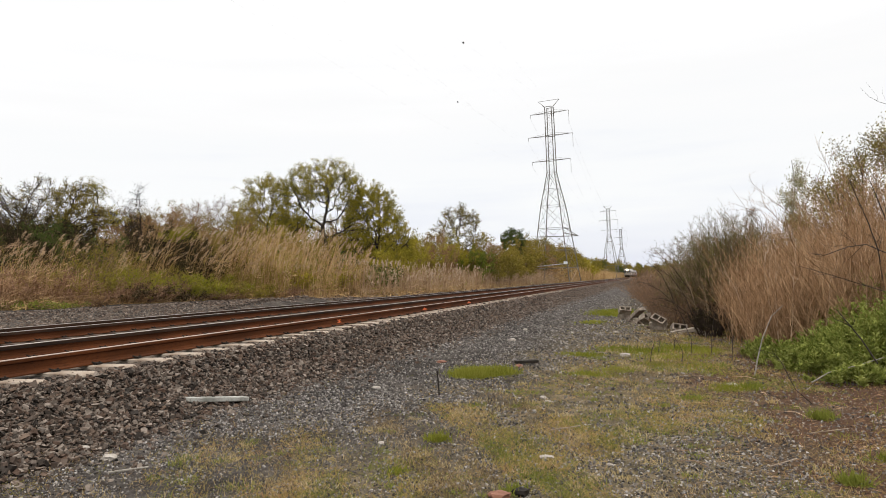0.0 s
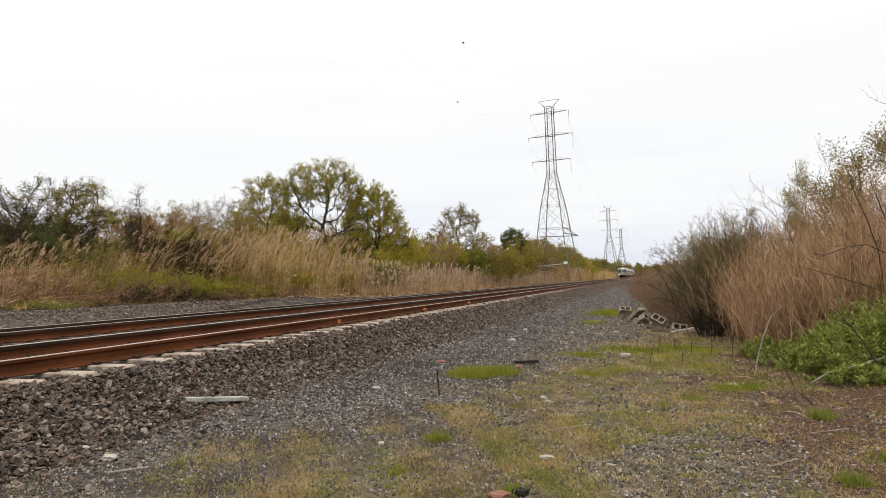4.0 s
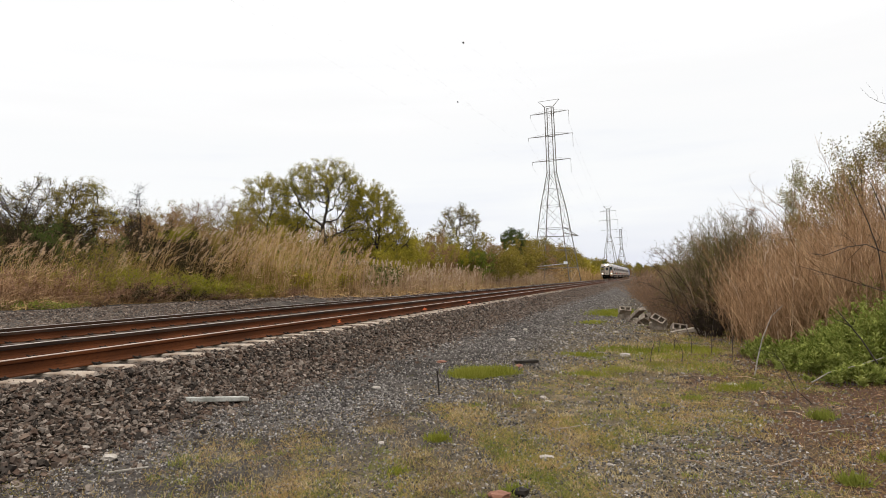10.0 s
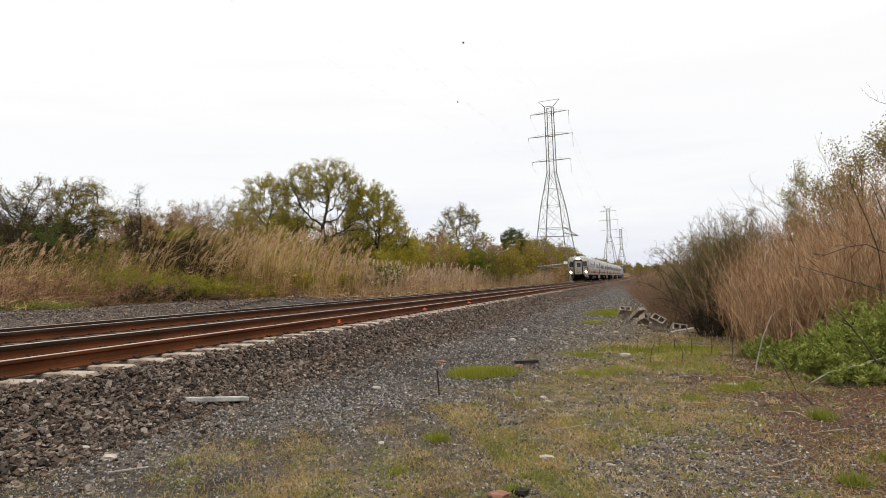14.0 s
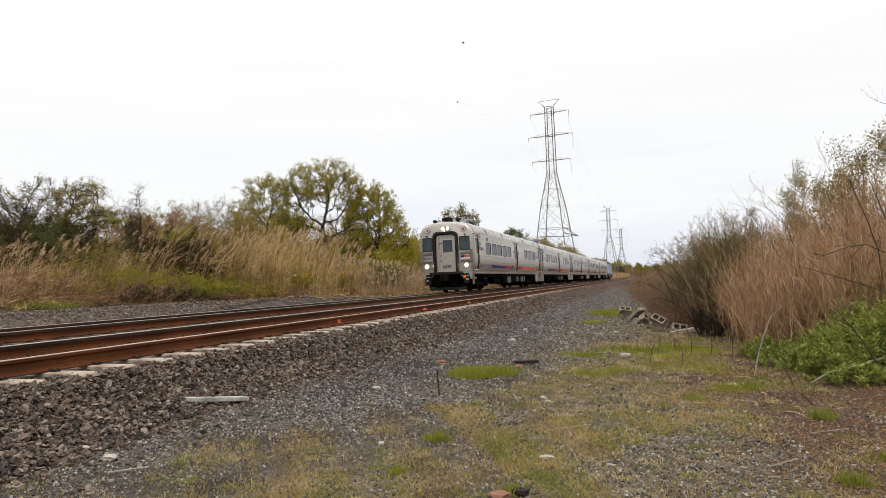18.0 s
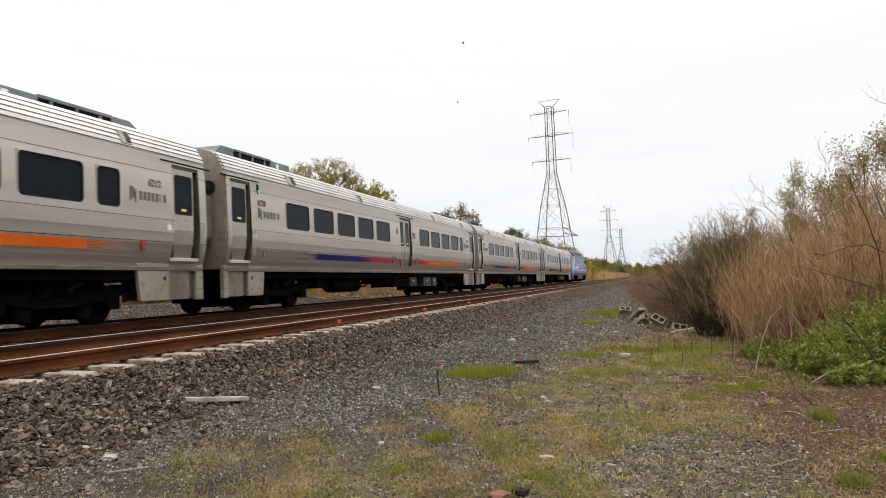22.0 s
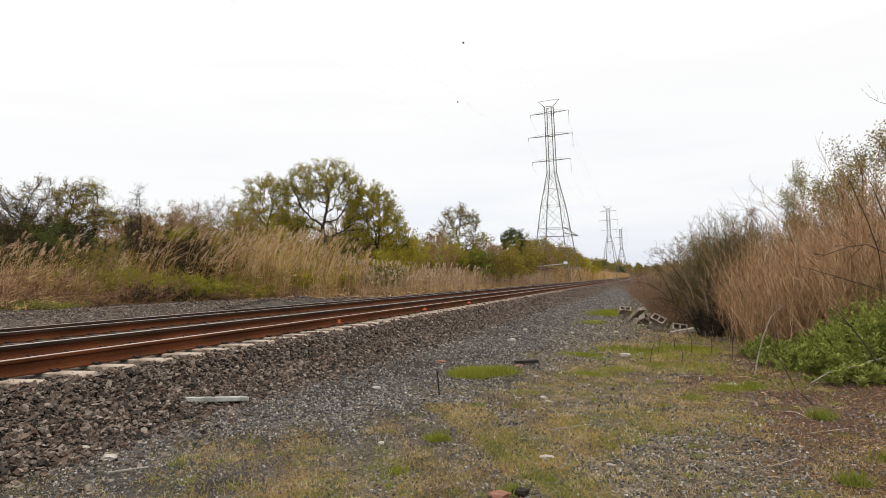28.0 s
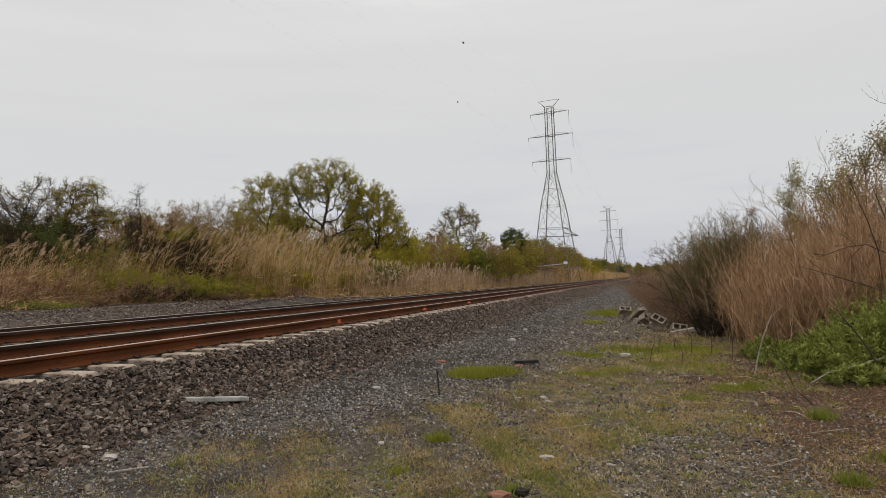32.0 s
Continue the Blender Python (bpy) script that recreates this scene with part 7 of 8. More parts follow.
spots = reed_spots(rng_reed, 950, [(-18.8, 33.5), (-17.4, 39.0), (-17.0, 44.5)], 4.6)
tall = np.interp(spots[:, 1], [33, 34.5, 39, 43, 45], [0.9, 1.0, 0.95, 0.72, 0.6])
make_reeds("reed_bed", "tall dense straw-coloured reeds", spots, rng_reed.uniform(1.3, 3.9, len(spots)) * tall, (0.145, 0.07), 3, 0.42, 0.5, 0.011)
spots = reed_spots(rng_reed, 1100, [(-16.4, 41.0), (-16.0, 55.0), (-15.6, 72.0)], 3.0)
make_reeds("low_reed_bed", "low pale reeds with whitish plumes", spots, rng_reed.uniform(0.8, 2.1, len(spots)), (0.05, 0.03), 4, 0.28, 0.12, 0.012, M_PINKSTRAW, M_WHITEPLUME)
spots = reed_spots(rng_reed, 1500, [(-15.8, 72.0), (-15.2, 110.0), (-14.8, 190.0)], 4.0)
make_reeds("far_reed_bed", "pale dry reeds along the far track", spots, rng_reed.uniform(0.9, 2.3, len(spots)), (0.05, 0.02), 5, 0.0, 0.05, 0.008, M_PINKSTRAW)
spots = reed_spots(rng_reed, 3200, [(-14.6, 122.0), (-14.2, 160.0), (-13.8, 260.0)], 4.5)
make_reeds("pale_reed_bed", "tawny reeds under the pylon", spots, rng_reed.uniform(1.6, 3.4, len(spots)), (0.07, 0.03), 6, 0.0, 0.0, 0.009)
spots = reed_spots(np.random.default_rng(78), 1500, [(-13.8, 260.0), (-13.5, 340.0), (-13.2, 500.0)], 5.0)
make_reeds("distant_reed_bed", "tawny reeds far down the line", spots, np.random.default_rng(79).uniform(1.4, 3.0, len(spots)), (0.07, 0.03), 9, 0.0, 0.0, 0.014)
spots = reed_spots(rng_reed, 420, [(-20.9, 19.4), (-20.9, 21.5), (-20.8, 24.2)], 2.2)
make_reeds("dry_grass", "tawny dry grass clump at the gravel's edge", spots, rng_reed.uniform(0.6, 1.75, len(spots)), (0.10, 0.05), 7, 0.0, 0.0, 0.006, M_REDSTEM)
# matted dead straw at the foot of the reeds
def make_litter():
    rng = np.random.default_rng(8)
    y = 20 * (95 / 20) ** rng.uniform(0, 1, 4500)
    front = np.interp(y, [20, 30, 36, 44, 72, 95], [-20.6, -19.6, -17.6, -15.7, -14.8, -14.6])
    x = front - rng.beta(1, 2.5, len(y)) * 3.0
    c = np.column_stack([x, y, ground_z(x, y) + rng.uniform(0.02, 0.55, len(y)) * np.clip((front - x) * 1.2, 0.1, 1)])
    d = unit(rng.normal(size=(len(y), 3)) * np.array([1, 1, 0.55])) * rng.uniform(0.12, 0.4, (len(y), 1))
    a = unit(np.cross(d, rng.normal(size=(len(y), 3)))) * 0.016
    tagged(new("reed_litter", mesh_of("reed_litter", *blades(c, d, a), M_STRAW)), "matted broken reed straw", "reeds", kind="stuff")


make_litter()


# -- near side: the scrub beside the path --
def make_brush():
    """Dense upright red-brown stems, in several clumps."""
    rng = np.random.default_rng(90)
    clumps = ((2.35, 19.2, 1.6, 1.2), (2.55, 18.3, 1.6, 1.9), (2.9, 18.4, 2.0, 2.1), (3.35, 18.1, 2.2, 2.2), (3.8, 18.2, 2.55, 2.3), (4.3, 17.8, 3.0, 2.3), (4.9, 18.0, 3.6, 2.4), (5.6, 18.1, 4.2, 2.6), (5.3, 16.8, 3.7, 2.2),
              (2.7, 16.4, 1.4, 1.8), (3.2, 16.0, 1.7, 1.8), (3.6, 15.5, 2.25, 1.8), (4.1, 15.1, 2.4, 1.9), (4.7, 15.3, 3.0, 2.1), (5.8, 16.2, 3.8, 2.5), (3.4, 20.5, 2.8, 2.8), (4.8, 20.5, 3.6, 2.8))
    for k, (x, y, h, w) in enumerate(clumps):
        root = thing("brush_clump", "dense dry red-brown upright stems", "brush", pose(x, y, float(ground_z(x, y)) - 0.03), group="dry brush beside the path")
        n = 115
        base = np.zeros((n, 3))
        base[:, :2] = rng.uniform(-0.5, 0.5, (n, 2)) * w
        hh = h * rng.uniform(0.35, 1.0, n) ** 0.7
        main = stems(rng, base, hh, rng.normal(size=(n, 2)) * 0.24 * hh[:, None], 6, 1.35, 0.03)
        side = sprout(rng, main, 7, (0.15, 1.0), (0.25, 0.8), (12, 50), 0.35, 3, 0.07)
        fine = sprout(rng, side, 3, (0.2, 1.0), (0.10, 0.34), (15, 60), 0.2, 1, 0.08)
        part("stalk_growth", mesh_of("stalk_growth", *strand(main, 0.0080, 0.0030, 3), M_REDSTEM), None, root)
        part("twig_growth", mesh_of("twig_growth", *tubes(np.concatenate([rods(side, 0.0034, 0.0016), rods(fine, 0.0022, 0.0013)]), 3), M_REDSTEM), None, root)


make_brush()


def make_canes():
    """Long pale dead canes leaning among the brush, each one by itself."""
    rng = np.random.default_rng(95)
    for k in range(20):
        x, y = float(rng.uniform(1.9, 5.2)), float(rng.uniform(14.6, 17.6))
        x = max(x, 1.8 + (17.6 - y) * 0.30)
        h = float(rng.uniform(0.9, 1.0)) * min(2.9, 0.55 * x + 0.9)
        pts = stems(rng, np.array([[x, y, float(ground_z(x, y)) - 0.02]]), np.array([h]), rng.normal(size=(1, 2)) * 0.2 * h, 6, 1.3, 0.015)
        sh = sprout(rng, pts, 6, (0.35, 1.0), (0.2, 0.6), (15, 50), 0.2, 3, 0.06)
        root = thing("dead_cane", "pale dead cane leaning in the brush", "cane", group="dead canes in the brush")
        part("stalk", mesh_of("stalk", *strand(pts, 0.006, 0.0025, 4), M_CANE), None, root)
        part("shoot_growth", mesh_of("shoot_growth", *tubes(rods(sh, 0.005, 0.002), 3), M_CANE), None, root)


make_canes()
# Dark bushes added inside the brush to give its shaded gaps.
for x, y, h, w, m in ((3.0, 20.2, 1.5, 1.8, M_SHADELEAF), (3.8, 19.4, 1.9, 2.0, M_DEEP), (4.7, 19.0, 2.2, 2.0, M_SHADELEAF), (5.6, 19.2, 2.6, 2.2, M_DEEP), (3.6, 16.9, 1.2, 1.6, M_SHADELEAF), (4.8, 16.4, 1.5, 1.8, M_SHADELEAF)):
    bush("shaded_undergrowth", "undergrowth added as the dark shaded inside of the dry brush", x, y, h, w, 400 + int(10 * x), m, 5000, 0.03, 40, M_DARKTWIG, None, (0, 0), "undergrowth in the dry brush", "undergrowth")
# Blackish bush added where the brush has a shaded hollow.
bush("dark_tangle", "blackish twig tangle added as the shaded hollow of the brush", 1.3, 19.2, 0.85, 0.8, 391, M_SHADELEAF, 800, 0.03, 60, M_DARKTWIG, None, (0, 0), "", "brush", 1.3, 0.010)
bush("dark_tangle", "low grey tangle of twigs over the rubble", 0.62, 22.0, 0.75, 1.2, 392, M_BROWNLEAF, 150, 0.03, 50, M_TWIG, None, (0, 0), "", "brush", 1.4, 0.006)
for k, (x, y, h, w, lf) in enumerate(((1.1, 22.9, 1.9, 1.2, 2600), (1.4, 22.5, 2.5, 1.4, 6000), (1.55, 23.4, 2.7, 1.6, 6000), (1.75, 22.6, 2.9, 1.7, 8400), (2.15, 22.2, 3.0, 1.8, 9600), (2.5, 22.4, 3.1, 2.0, 9600), (2.95, 21.8, 3.0, 2.2, 8600), (3.4, 22.8, 2.9, 2.6, 5600),
                                       (2.1, 25.5, 3.0, 2.8, 3000), (2.9, 26.8, 3.4, 3.4, 3000), (4.5, 27.3, 3.2, 3.4, 2000))):
    bush("broom_shrub", "dark twiggy grey-green shrub with bare branch ends", x, y, h, w, 300 + k, M_BROOM, lf, 0.022, 80, M_GREYTWIG, None, (-0.1, 0), "broom shrubs beside the path",
         "shrub", 1.2, 0.010, 0.3)
for k, (x, y, h, w) in enumerate(((1.15, 21.8, 1.25, 1.3), (1.0, 23.2, 1.6, 1.5), (0.6, 28.5, 1.9, 3.4), (0.9, 33, 2.1, 4.0), (1.2, 39, 2.2, 4.5), (1.4, 46, 2.3, 5.0), (1.7, 54, 2.4, 6), (2.2, 64, 2.5, 7),
                                    (2.6, 76, 2.6, 8), (3.0, 92, 2.8, 10), (3.4, 112, 3.0, 12), (3.6, 140, 3.2, 15), (4.5, 180, 3.6, 20), (5.5, 240, 4.0, 26), (5, 320, 4.5, 30))):
    far = max(1.0, y / 28)
    bush("brush_row", "low brown leafless brush along the path", x if y < 25 else 0.78 * w - 0.009 * y, y, h, w, 330 + k, M_BROWNLEAF, 1400 if y > 25 else 200, 0.04 * far, 50, M_TWIG, None, (0, 0),
         "brush along the path", "brush", 1.2, 0.009 * far if y > 25 else 0.006)
for k, (x, y, h, w) in enumerate(((0.75, 25.0, 1.5, 1.7), (0.45, 27.2, 1.55, 1.7), (0.5, 29.8, 1.75, 1.9), (0.45, 33.0, 1.8, 2.1), (0.4, 37.0, 1.9, 2.4), (0.35, 42.0, 2.0, 2.8), (0.3, 49.0, 2.1, 3.2), (0.3, 58.0, 2.2, 3.8))):
    bush("brush_bank", "low grey-brown twiggy brush on the path's edge", x, y, h, w, 360 + k, M_BROWNLEAF, 350, 0.028 * max(1.0, y / 28), 60, M_TWIG, None, (-0.15, 0), "low brush on the path's edge",
         "brush", 1.3, 0.007 * max(1.0, y / 28))
AIRY = dict(upright=0.8, counts=(12, 5, 4), bunch=3.2)
SWAY = [tree("slim_birch", "slim young birch with sparse small leaves", 3.95, 24.0, 7.9, 1.4, 51, M_PALELEAF, 3800, 0.026, M_PALEBARK, 0.03, 1, 1.6, 0.25, **AIRY),
        tree("slim_birch", "slim birch with thin pale leaves", 4.5, 24.2, 5.0, 1.7, 52, M_PALELEAF, 1800, 0.026, M_PALEBARK, 0.03, 2, 1.0, 0.25, **AIRY),
        tree("young_poplar", "young poplar with round yellow-green leaves", 5.0, 22.2, 4.7, 2.2, 53, M_POPLAR, 4200, 0.036, M_BARK, 0.035, 3, 0.9, 0.25, **AIRY),
        tree("young_poplar", "slight poplar with small leaves over the brush", 4.6, 22.8, 4.3, 1.9, 56, M_POPLAR, 2400, 0.034, M_BARK, 0.03, 2, 0.9, 0.25, **AIRY),
        tree("young_poplar", "young poplar with dull leaves over dry brush", 5.75, 21.7, 6.0, 2.6, 54, M_POPLAR, 7000, 0.036, M_BARK, 0.04, 3, 0.9, 0.25, **AIRY),
        tree("young_poplar", "tall poplar with reddish new leaves", 6.5, 21.2, 6.6, 2.8, 57, M_POPLAR, 7000, 0.036, M_BARK, 0.04, 3, 0.9, 0.25, **AIRY)]
tree("bare_sapling", "bare pale sapling with forked twigs", 2.4, 22.8, 5.2, 1.2, 55, M_OLIVE, 0, 0.05, M_PALEBARK, 0.03, 1, 0.8, 0.5, upright=0.9, twig_mat=M_GREYTWIG)


def branch(name, label, points, r, shoots, seed, mat=None):
    """A long bare branch or dry stalk, with side shoots."""
    rng = np.random.default_rng(seed)
    root = thing(name, label, "branch")
    line = np.array([points], dtype=np.float64)
    line[:, :, 2] += rise(line[:, :, 0])
    part("stalk", mesh_of("stalk", *strand(line, r, r * 0.35, 5), mat or M_DARKBARK, True), None, root)
    if shoots:
        sh = sprout(rng, line, shoots, (0.2, 0.95), (0.15, 0.5), (20, 55), 0.1, 3, 0.08)
        part("shoot_growth", mesh_of("shoot_growth", *tubes(rods(sh, r * 0.4, r * 0.15), 3), mat or M_DARKBARK), None, root)


branch("bare_branch", "long bare dark branch reaching out of the scrub", [(3.9, 12.5, 1.62), (3.35, 12.37, 1.83), (3.09, 12.3, 1.95), (2.81, 12.2, 1.91), (2.48, 12.1, 1.79), (2.32, 12.1, 1.81)], 0.011, 9, 1)
branch("bare_branch", "thin bare branch slanting up through the weeds", [(3.9, 12.5, 1.0), (3.35, 12.4, 1.24), (2.88, 12.25, 1.39), (2.52, 12.14, 1.51), (2.07, 12.0, 1.64)], 0.008, 9, 2)
branch("bare_branch", "dark bare branch rising out of the brush", [(4.0, 14.8, 0.6), (3.83, 14.5, 1.9), (3.7, 14.5, 2.4), (3.53, 14.5, 2.9), (3.42, 14.5, 3.24)], 0.015, 9, 11)
branch("bare_branch", "dark bare branch leaning over the brush", [(4.3, 14.8, 0.7), (3.98, 14.5, 2.45), (3.86, 14.5, 2.84), (3.77, 14.5, 3.13)], 0.015, 7, 12)
branch("bare_branch", "bare branch hanging in from the edge", [(3.9, 12.3, 3.85), (3.39, 12.3, 4.07), (3.24, 12.25, 4.15), (3.12, 12.2, 4.28)], 0.004, 2, 3)
branch("dry_stalk", "pale dry stalk leaning in the weeds", [(1.40, 11.9, 0.0), (1.45, 11.9, 0.25), (1.53, 11.9, 0.55), (1.68, 11.93, 0.89), (1.85, 11.95, 1.05)], 0.012, 0, 4, M_PALEBARK)
branch("dry_stalk", "dark leaning stalk in the weeds", [(3.05, 11.3, 0.0), (2.95, 11.28, 0.17), (2.68, 11.2, 0.63), (2.38, 11.1, 1.03)], 0.016, 2, 5)
branch("dry_stalk", "pale bent stalk over the weeds", [(2.0, 11.0, 0.05), (2.23, 11.08, 0.18), (2.6, 11.2, 0.27), (3.03, 11.3, 0.4), (3.4, 11.4, 0.5)], 0.010, 0, 6, M_PALEBARK)
branch("dry_stalk", "thin dark weed stalk in the turf", [(1.72, 9.5, 0.0), (1.54, 9.42, 0.17), (1.39, 9.37, 0.5), (1.30, 9.35, 0.62)], 0.007, 3, 7)
branch("dry_stalk", "short rusty weed stalk", [(1.19, 7.05, 0.0), (1.18, 7.03, 0.26), (1.15, 7.02, 0.51)], 0.0055, 5, 8, M_TWIG)
for k, (x, y, h) in enumerate(((-0.35, 15.2, 0.5), (0.05, 14.6, 0.6), (0.35, 15.5, 0.4), (0.6, 14.0, 0.7), (1.0, 14.8, 0.8), (1.25, 13.6, 0.9), (-0.1, 13.2, 0.4), (0.4, 12.8, 0.5))):
    branch("dry_stalk", "thin dead weed stalk in the grass", [(x, y, 0), (x + 0.03, y, h * 0.5), (x + 0.10 * (-1) ** k, y, h)], 0.007, 3, 20 + k)


for k, (x, y, h, dx) in enumerate(((1.1, 20.6, 1.7, -1.1), (1.2, 20.3, 2.1, -1.0), (0.9, 21.2, 1.3, -1.3), (1.3, 20.0, 1.2, -0.9), (0.7, 21.7, 1.8, -0.8), (1.4, 19.8, 1.7, -0.6), (1.1, 20.2, 0.9, -1.0), (1.5, 20.8, 2.3, -0.9), (1.3, 21.4, 2.0, -1.3), (1.6, 20.2, 1.0, -0.8),
                                    (1.2, 21.0, 0.7, -1.2), (1.0, 22.2, 2.2, -1.0))):
    branch("bare_branch", "bare grey branch arching out of the shrub", [(x, y, 0.02), (x + dx * 0.25, y, h * 0.55), (x + dx * 0.55, y - 0.1, h * 0.85), (x + dx * 0.85, y - 0.15, h), (x + dx, y - 0.2, h * 1.02)],
           0.011, 14, 50 + k, M_GREYTWIG if k % 2 else M_DARKTWIG)


rng_stick = np.random.default_rng(19)
for k in range(30):
    x, y, a = float(rng_stick.uniform(0.2, 3.2)), float(rng_stick.uniform(5.5, 12.5)), float(rng_stick.uniform(0, 3.14))
    n = float(rng_stick.uniform(0.12, 0.4))
    z = float(ground_z(x, y) - rise(x)) + 0.012
    branch("fallen_twig", "dry twig lying on the litter", [(x, y, z), (x + n * 0.5 * math.cos(a), y + n * 0.5 * math.sin(a), z + 0.02), (x + n * math.cos(a + 0.3), y + n * math.sin(a + 0.3), z + 0.008)],
           0.0045, 1 if k % 2 else 0, 100 + k, (M_DARKTWIG, M_CANE, M_TWIG)[k % 3])


def make_mugwort():
    """Leafy weeds: rosettes of lobed leaves on short stems, in clumps."""
    rng = np.random.default_rng(61)
    for k, (x, y, w, h, n) in enumerate(((2.55, 12.0, 1.2, 0.5, 130), (3.2, 11.7, 1.4, 0.7, 170), (3.9, 11.8, 1.5, 0.9, 170), (2.1, 13.2, 1.0, 0.45, 80), (3.1, 12.9, 1.5, 0.8, 150), (3.3, 14.2, 1.3, 1.05, 150), (3.9, 15.2, 1.5, 1.5, 150), (2.8, 13.7, 1.1, 0.75, 110),
                                         (3.3, 12.2, 1.1, 1.15, 150), (3.75, 12.6, 1.2, 1.5, 170), (2.75, 12.5, 1.0, 0.75, 110), (1.85, 14.4, 0.7, 0.4, 45), (3.4, 10.9, 1.1, 0.4, 90), (2.6, 11.2, 0.9, 0.28, 60))):
        root = thing("mugwort_clump", "lush green weeds with pale lobed leaves", "weeds", pose(x, y, float(ground_z(x, y)) - 0.02), group="green weeds at the scrub's foot")
        base = np.zeros((n, 3))
        base[:, :2] = rng.normal(size=(n, 2)) * w * 0.26
        fall = np.exp(-((base[:, :2] / (w * 0.42)) ** 2).sum(1))
        hh = h * (0.35 + 0.65 * fall) * rng.uniform(0.6, 1.1, n)
        st = stems(rng, base, hh, rng.normal(size=(n, 2)) * 0.12 * h, 3, 1.4, 0.02)
        part("stem_growth", mesh_of("stem_growth", *tubes(rods(st, 0.005, 0.003), 3), M_WEED), None, root)
        m = 26
        idx = np.repeat(np.arange(n), m)
        t = rng.uniform(0.35, 1.0, n * m)
        c0 = st[idx, 0] + (st[idx, 3] - st[idx, 0]) * t[:, None]
        a = rng.uniform(0, 6.28, n * m)
        out = np.column_stack([np.cos(a), np.sin(a), rng.uniform(0.1, 1.5, n * m)])
        size = rng.uniform(0.016, 0.052, n * m)[:, None]
        d = unit(out) * size
        acr = unit(np.cross(d, np.array([0, 0, 1.0]) + 0.3 * rng.normal(size=(n * m, 3)))) * size * 0.42
        v, f = blades(c0 + d, d, acr)
        lobes = []
        for sgn in (-1, 1):
            lobes.append(blades(c0 + d * 1.1 + acr * sgn * 0.9, d * 0.45 + acr * sgn * 0.75, np.cross(unit(d), unit(acr)) * 0.004 + acr * 0.3))
        part("foliage", mesh_of("foliage", *stack((v, f), *lobes), M_MUGWORT), None, root, "pale lobed leaves")


make_mugwort()


# -- turf --
def make_turf():
    rng = np.random.default_rng(33)

    def patch(x, y):
        return 0.5 + 0.22 * wave(x * 1.9, y * 1.4, 0.7) + 0.14 * wave(x * 5, y * 4, 2.0)
    x, y = (np.concatenate(both) for both in zip(scatter(rng, 330000, -4.8, 4.2, 4.0, 26.0), scatter(rng, 190000, -4.8, 3.2, 4.0, 8.5)))
    line = np.interp(y, [4, 5.6, 6.6, 9, 11.6, 14, 20, 30], [-4.3, -3.75, -3.1, -2.4, -1.5, -0.9, -0.4, 0.2]) + rng.exponential(0.55, len(x)) * rng.choice([-1, 1], len(x)) + 0.30 * wave(x * 2, y * 2, 1.0)
    bare = ((x - 0.3) / 0.75) ** 2 + ((y - 6.2) / 1.3) ** 2 < 1 + 0.3 * wave(x * 3, y * 3, 2)
    keep = (x > line) & (rng.uniform(0, 1, len(x)) < np.clip((x - line) / 0.9, 0.15, 1)) & (rng.uniform(0, 1, len(x)) < np.where((x > 1.0) & (y < 10.5), 0.22, 1.0)) & (rng.uniform(0, 1, len(x)) < np.clip((patch(x, y) - 0.24) * 1.9, 0.08, 1)) & (~bare | (rng.uniform(0, 1, len(x)) < 0.12))
    x, y = x[keep], y[keep]
    h = rng.uniform(0.008, 0.034, len(x)) * np.interp(y, [4, 8, 26], [0.8, 1.0, 1.7])
    d = unit(rng.normal(size=(len(x), 3)) * np.array([0.8, 0.8, 0.3]) + np.array([0, 0, 0.6])) * h[:, None]
    a = unit(np.cross(d, rng.normal(size=(len(x), 3)))) * (0.0019 * np.interp(y, [4, 10, 26], [1, 1.8, 4.0]))[:, None]
    c = np.column_stack([x, y, ground_z(x, y)]) + d * 0.9
    tone = wave(x * 1.1, y * 0.9, 5.0) + 0.7 * wave(x * 3.3, y * 2.7, 1.3) + rng.normal(size=len(x)) * 0.45
    for name, pick, mat, label in (("turf", (tone <= 0.85) & (tone >= -0.5), M_TURF, "thin yellow-green and straw turf"), ("green_turf", tone > 0.85, M_GREENTURF, "greener patches of thin turf"),
                                   ("withered_turf", tone < -0.5, M_BROWNTURF, "withered brown patches of turf")):
        tagged(new(name, mesh_of(name, *blades(c[pick], d[pick], a[pick]), mat)), label, "grass", kind="stuff")
    # low tussocks standing out of the turf
    vs = [[], []]
    for k in range(520):
        sx, sy = (float(c[0]) for c in scatter(rng, 1, -4.0, 2.6, 4.2, 17.0))
        if sx < float(np.interp(sy, [4, 5.6, 6.6, 9, 11.6, 14, 20], [-4.2, -3.7, -3.0, -2.3, -1.4, -0.9, -0.4])) or (sx > 1.1 and k % 3):
            continue
        n, w, hh = 46, float(rng.uniform(0.03, 0.10)) * max(1, sy / 9), float(rng.uniform(0.018, 0.045)) * max(1, sy / 9)
        px, py = sx + rng.normal(size=n) * w, sy + rng.normal(size=n) * w
        d = unit(rng.normal(size=(n, 3)) * 0.6 + np.array([0, 0, 0.9])) * (hh * rng.uniform(0.4, 1.0, n))[:, None]
        a = unit(np.cross(d, rng.normal(size=(n, 3)))) * 0.0022 * max(1, sy / 7)
        vs[k % 2].append(blades(np.column_stack([px, py, ground_z(px, py)]) + d * 0.9, d, a))
    tagged(new("green_tussocks", mesh_of("green_tussocks", *stack(*vs[0]), M_WEED)), "small green grass tussocks in the turf", "grass", kind="stuff")
    tagged(new("straw_tussocks", mesh_of("straw_tussocks", *stack(*vs[1]), M_PALETURF)), "small straw-pale grass tussocks in the turf", "grass", kind="stuff")
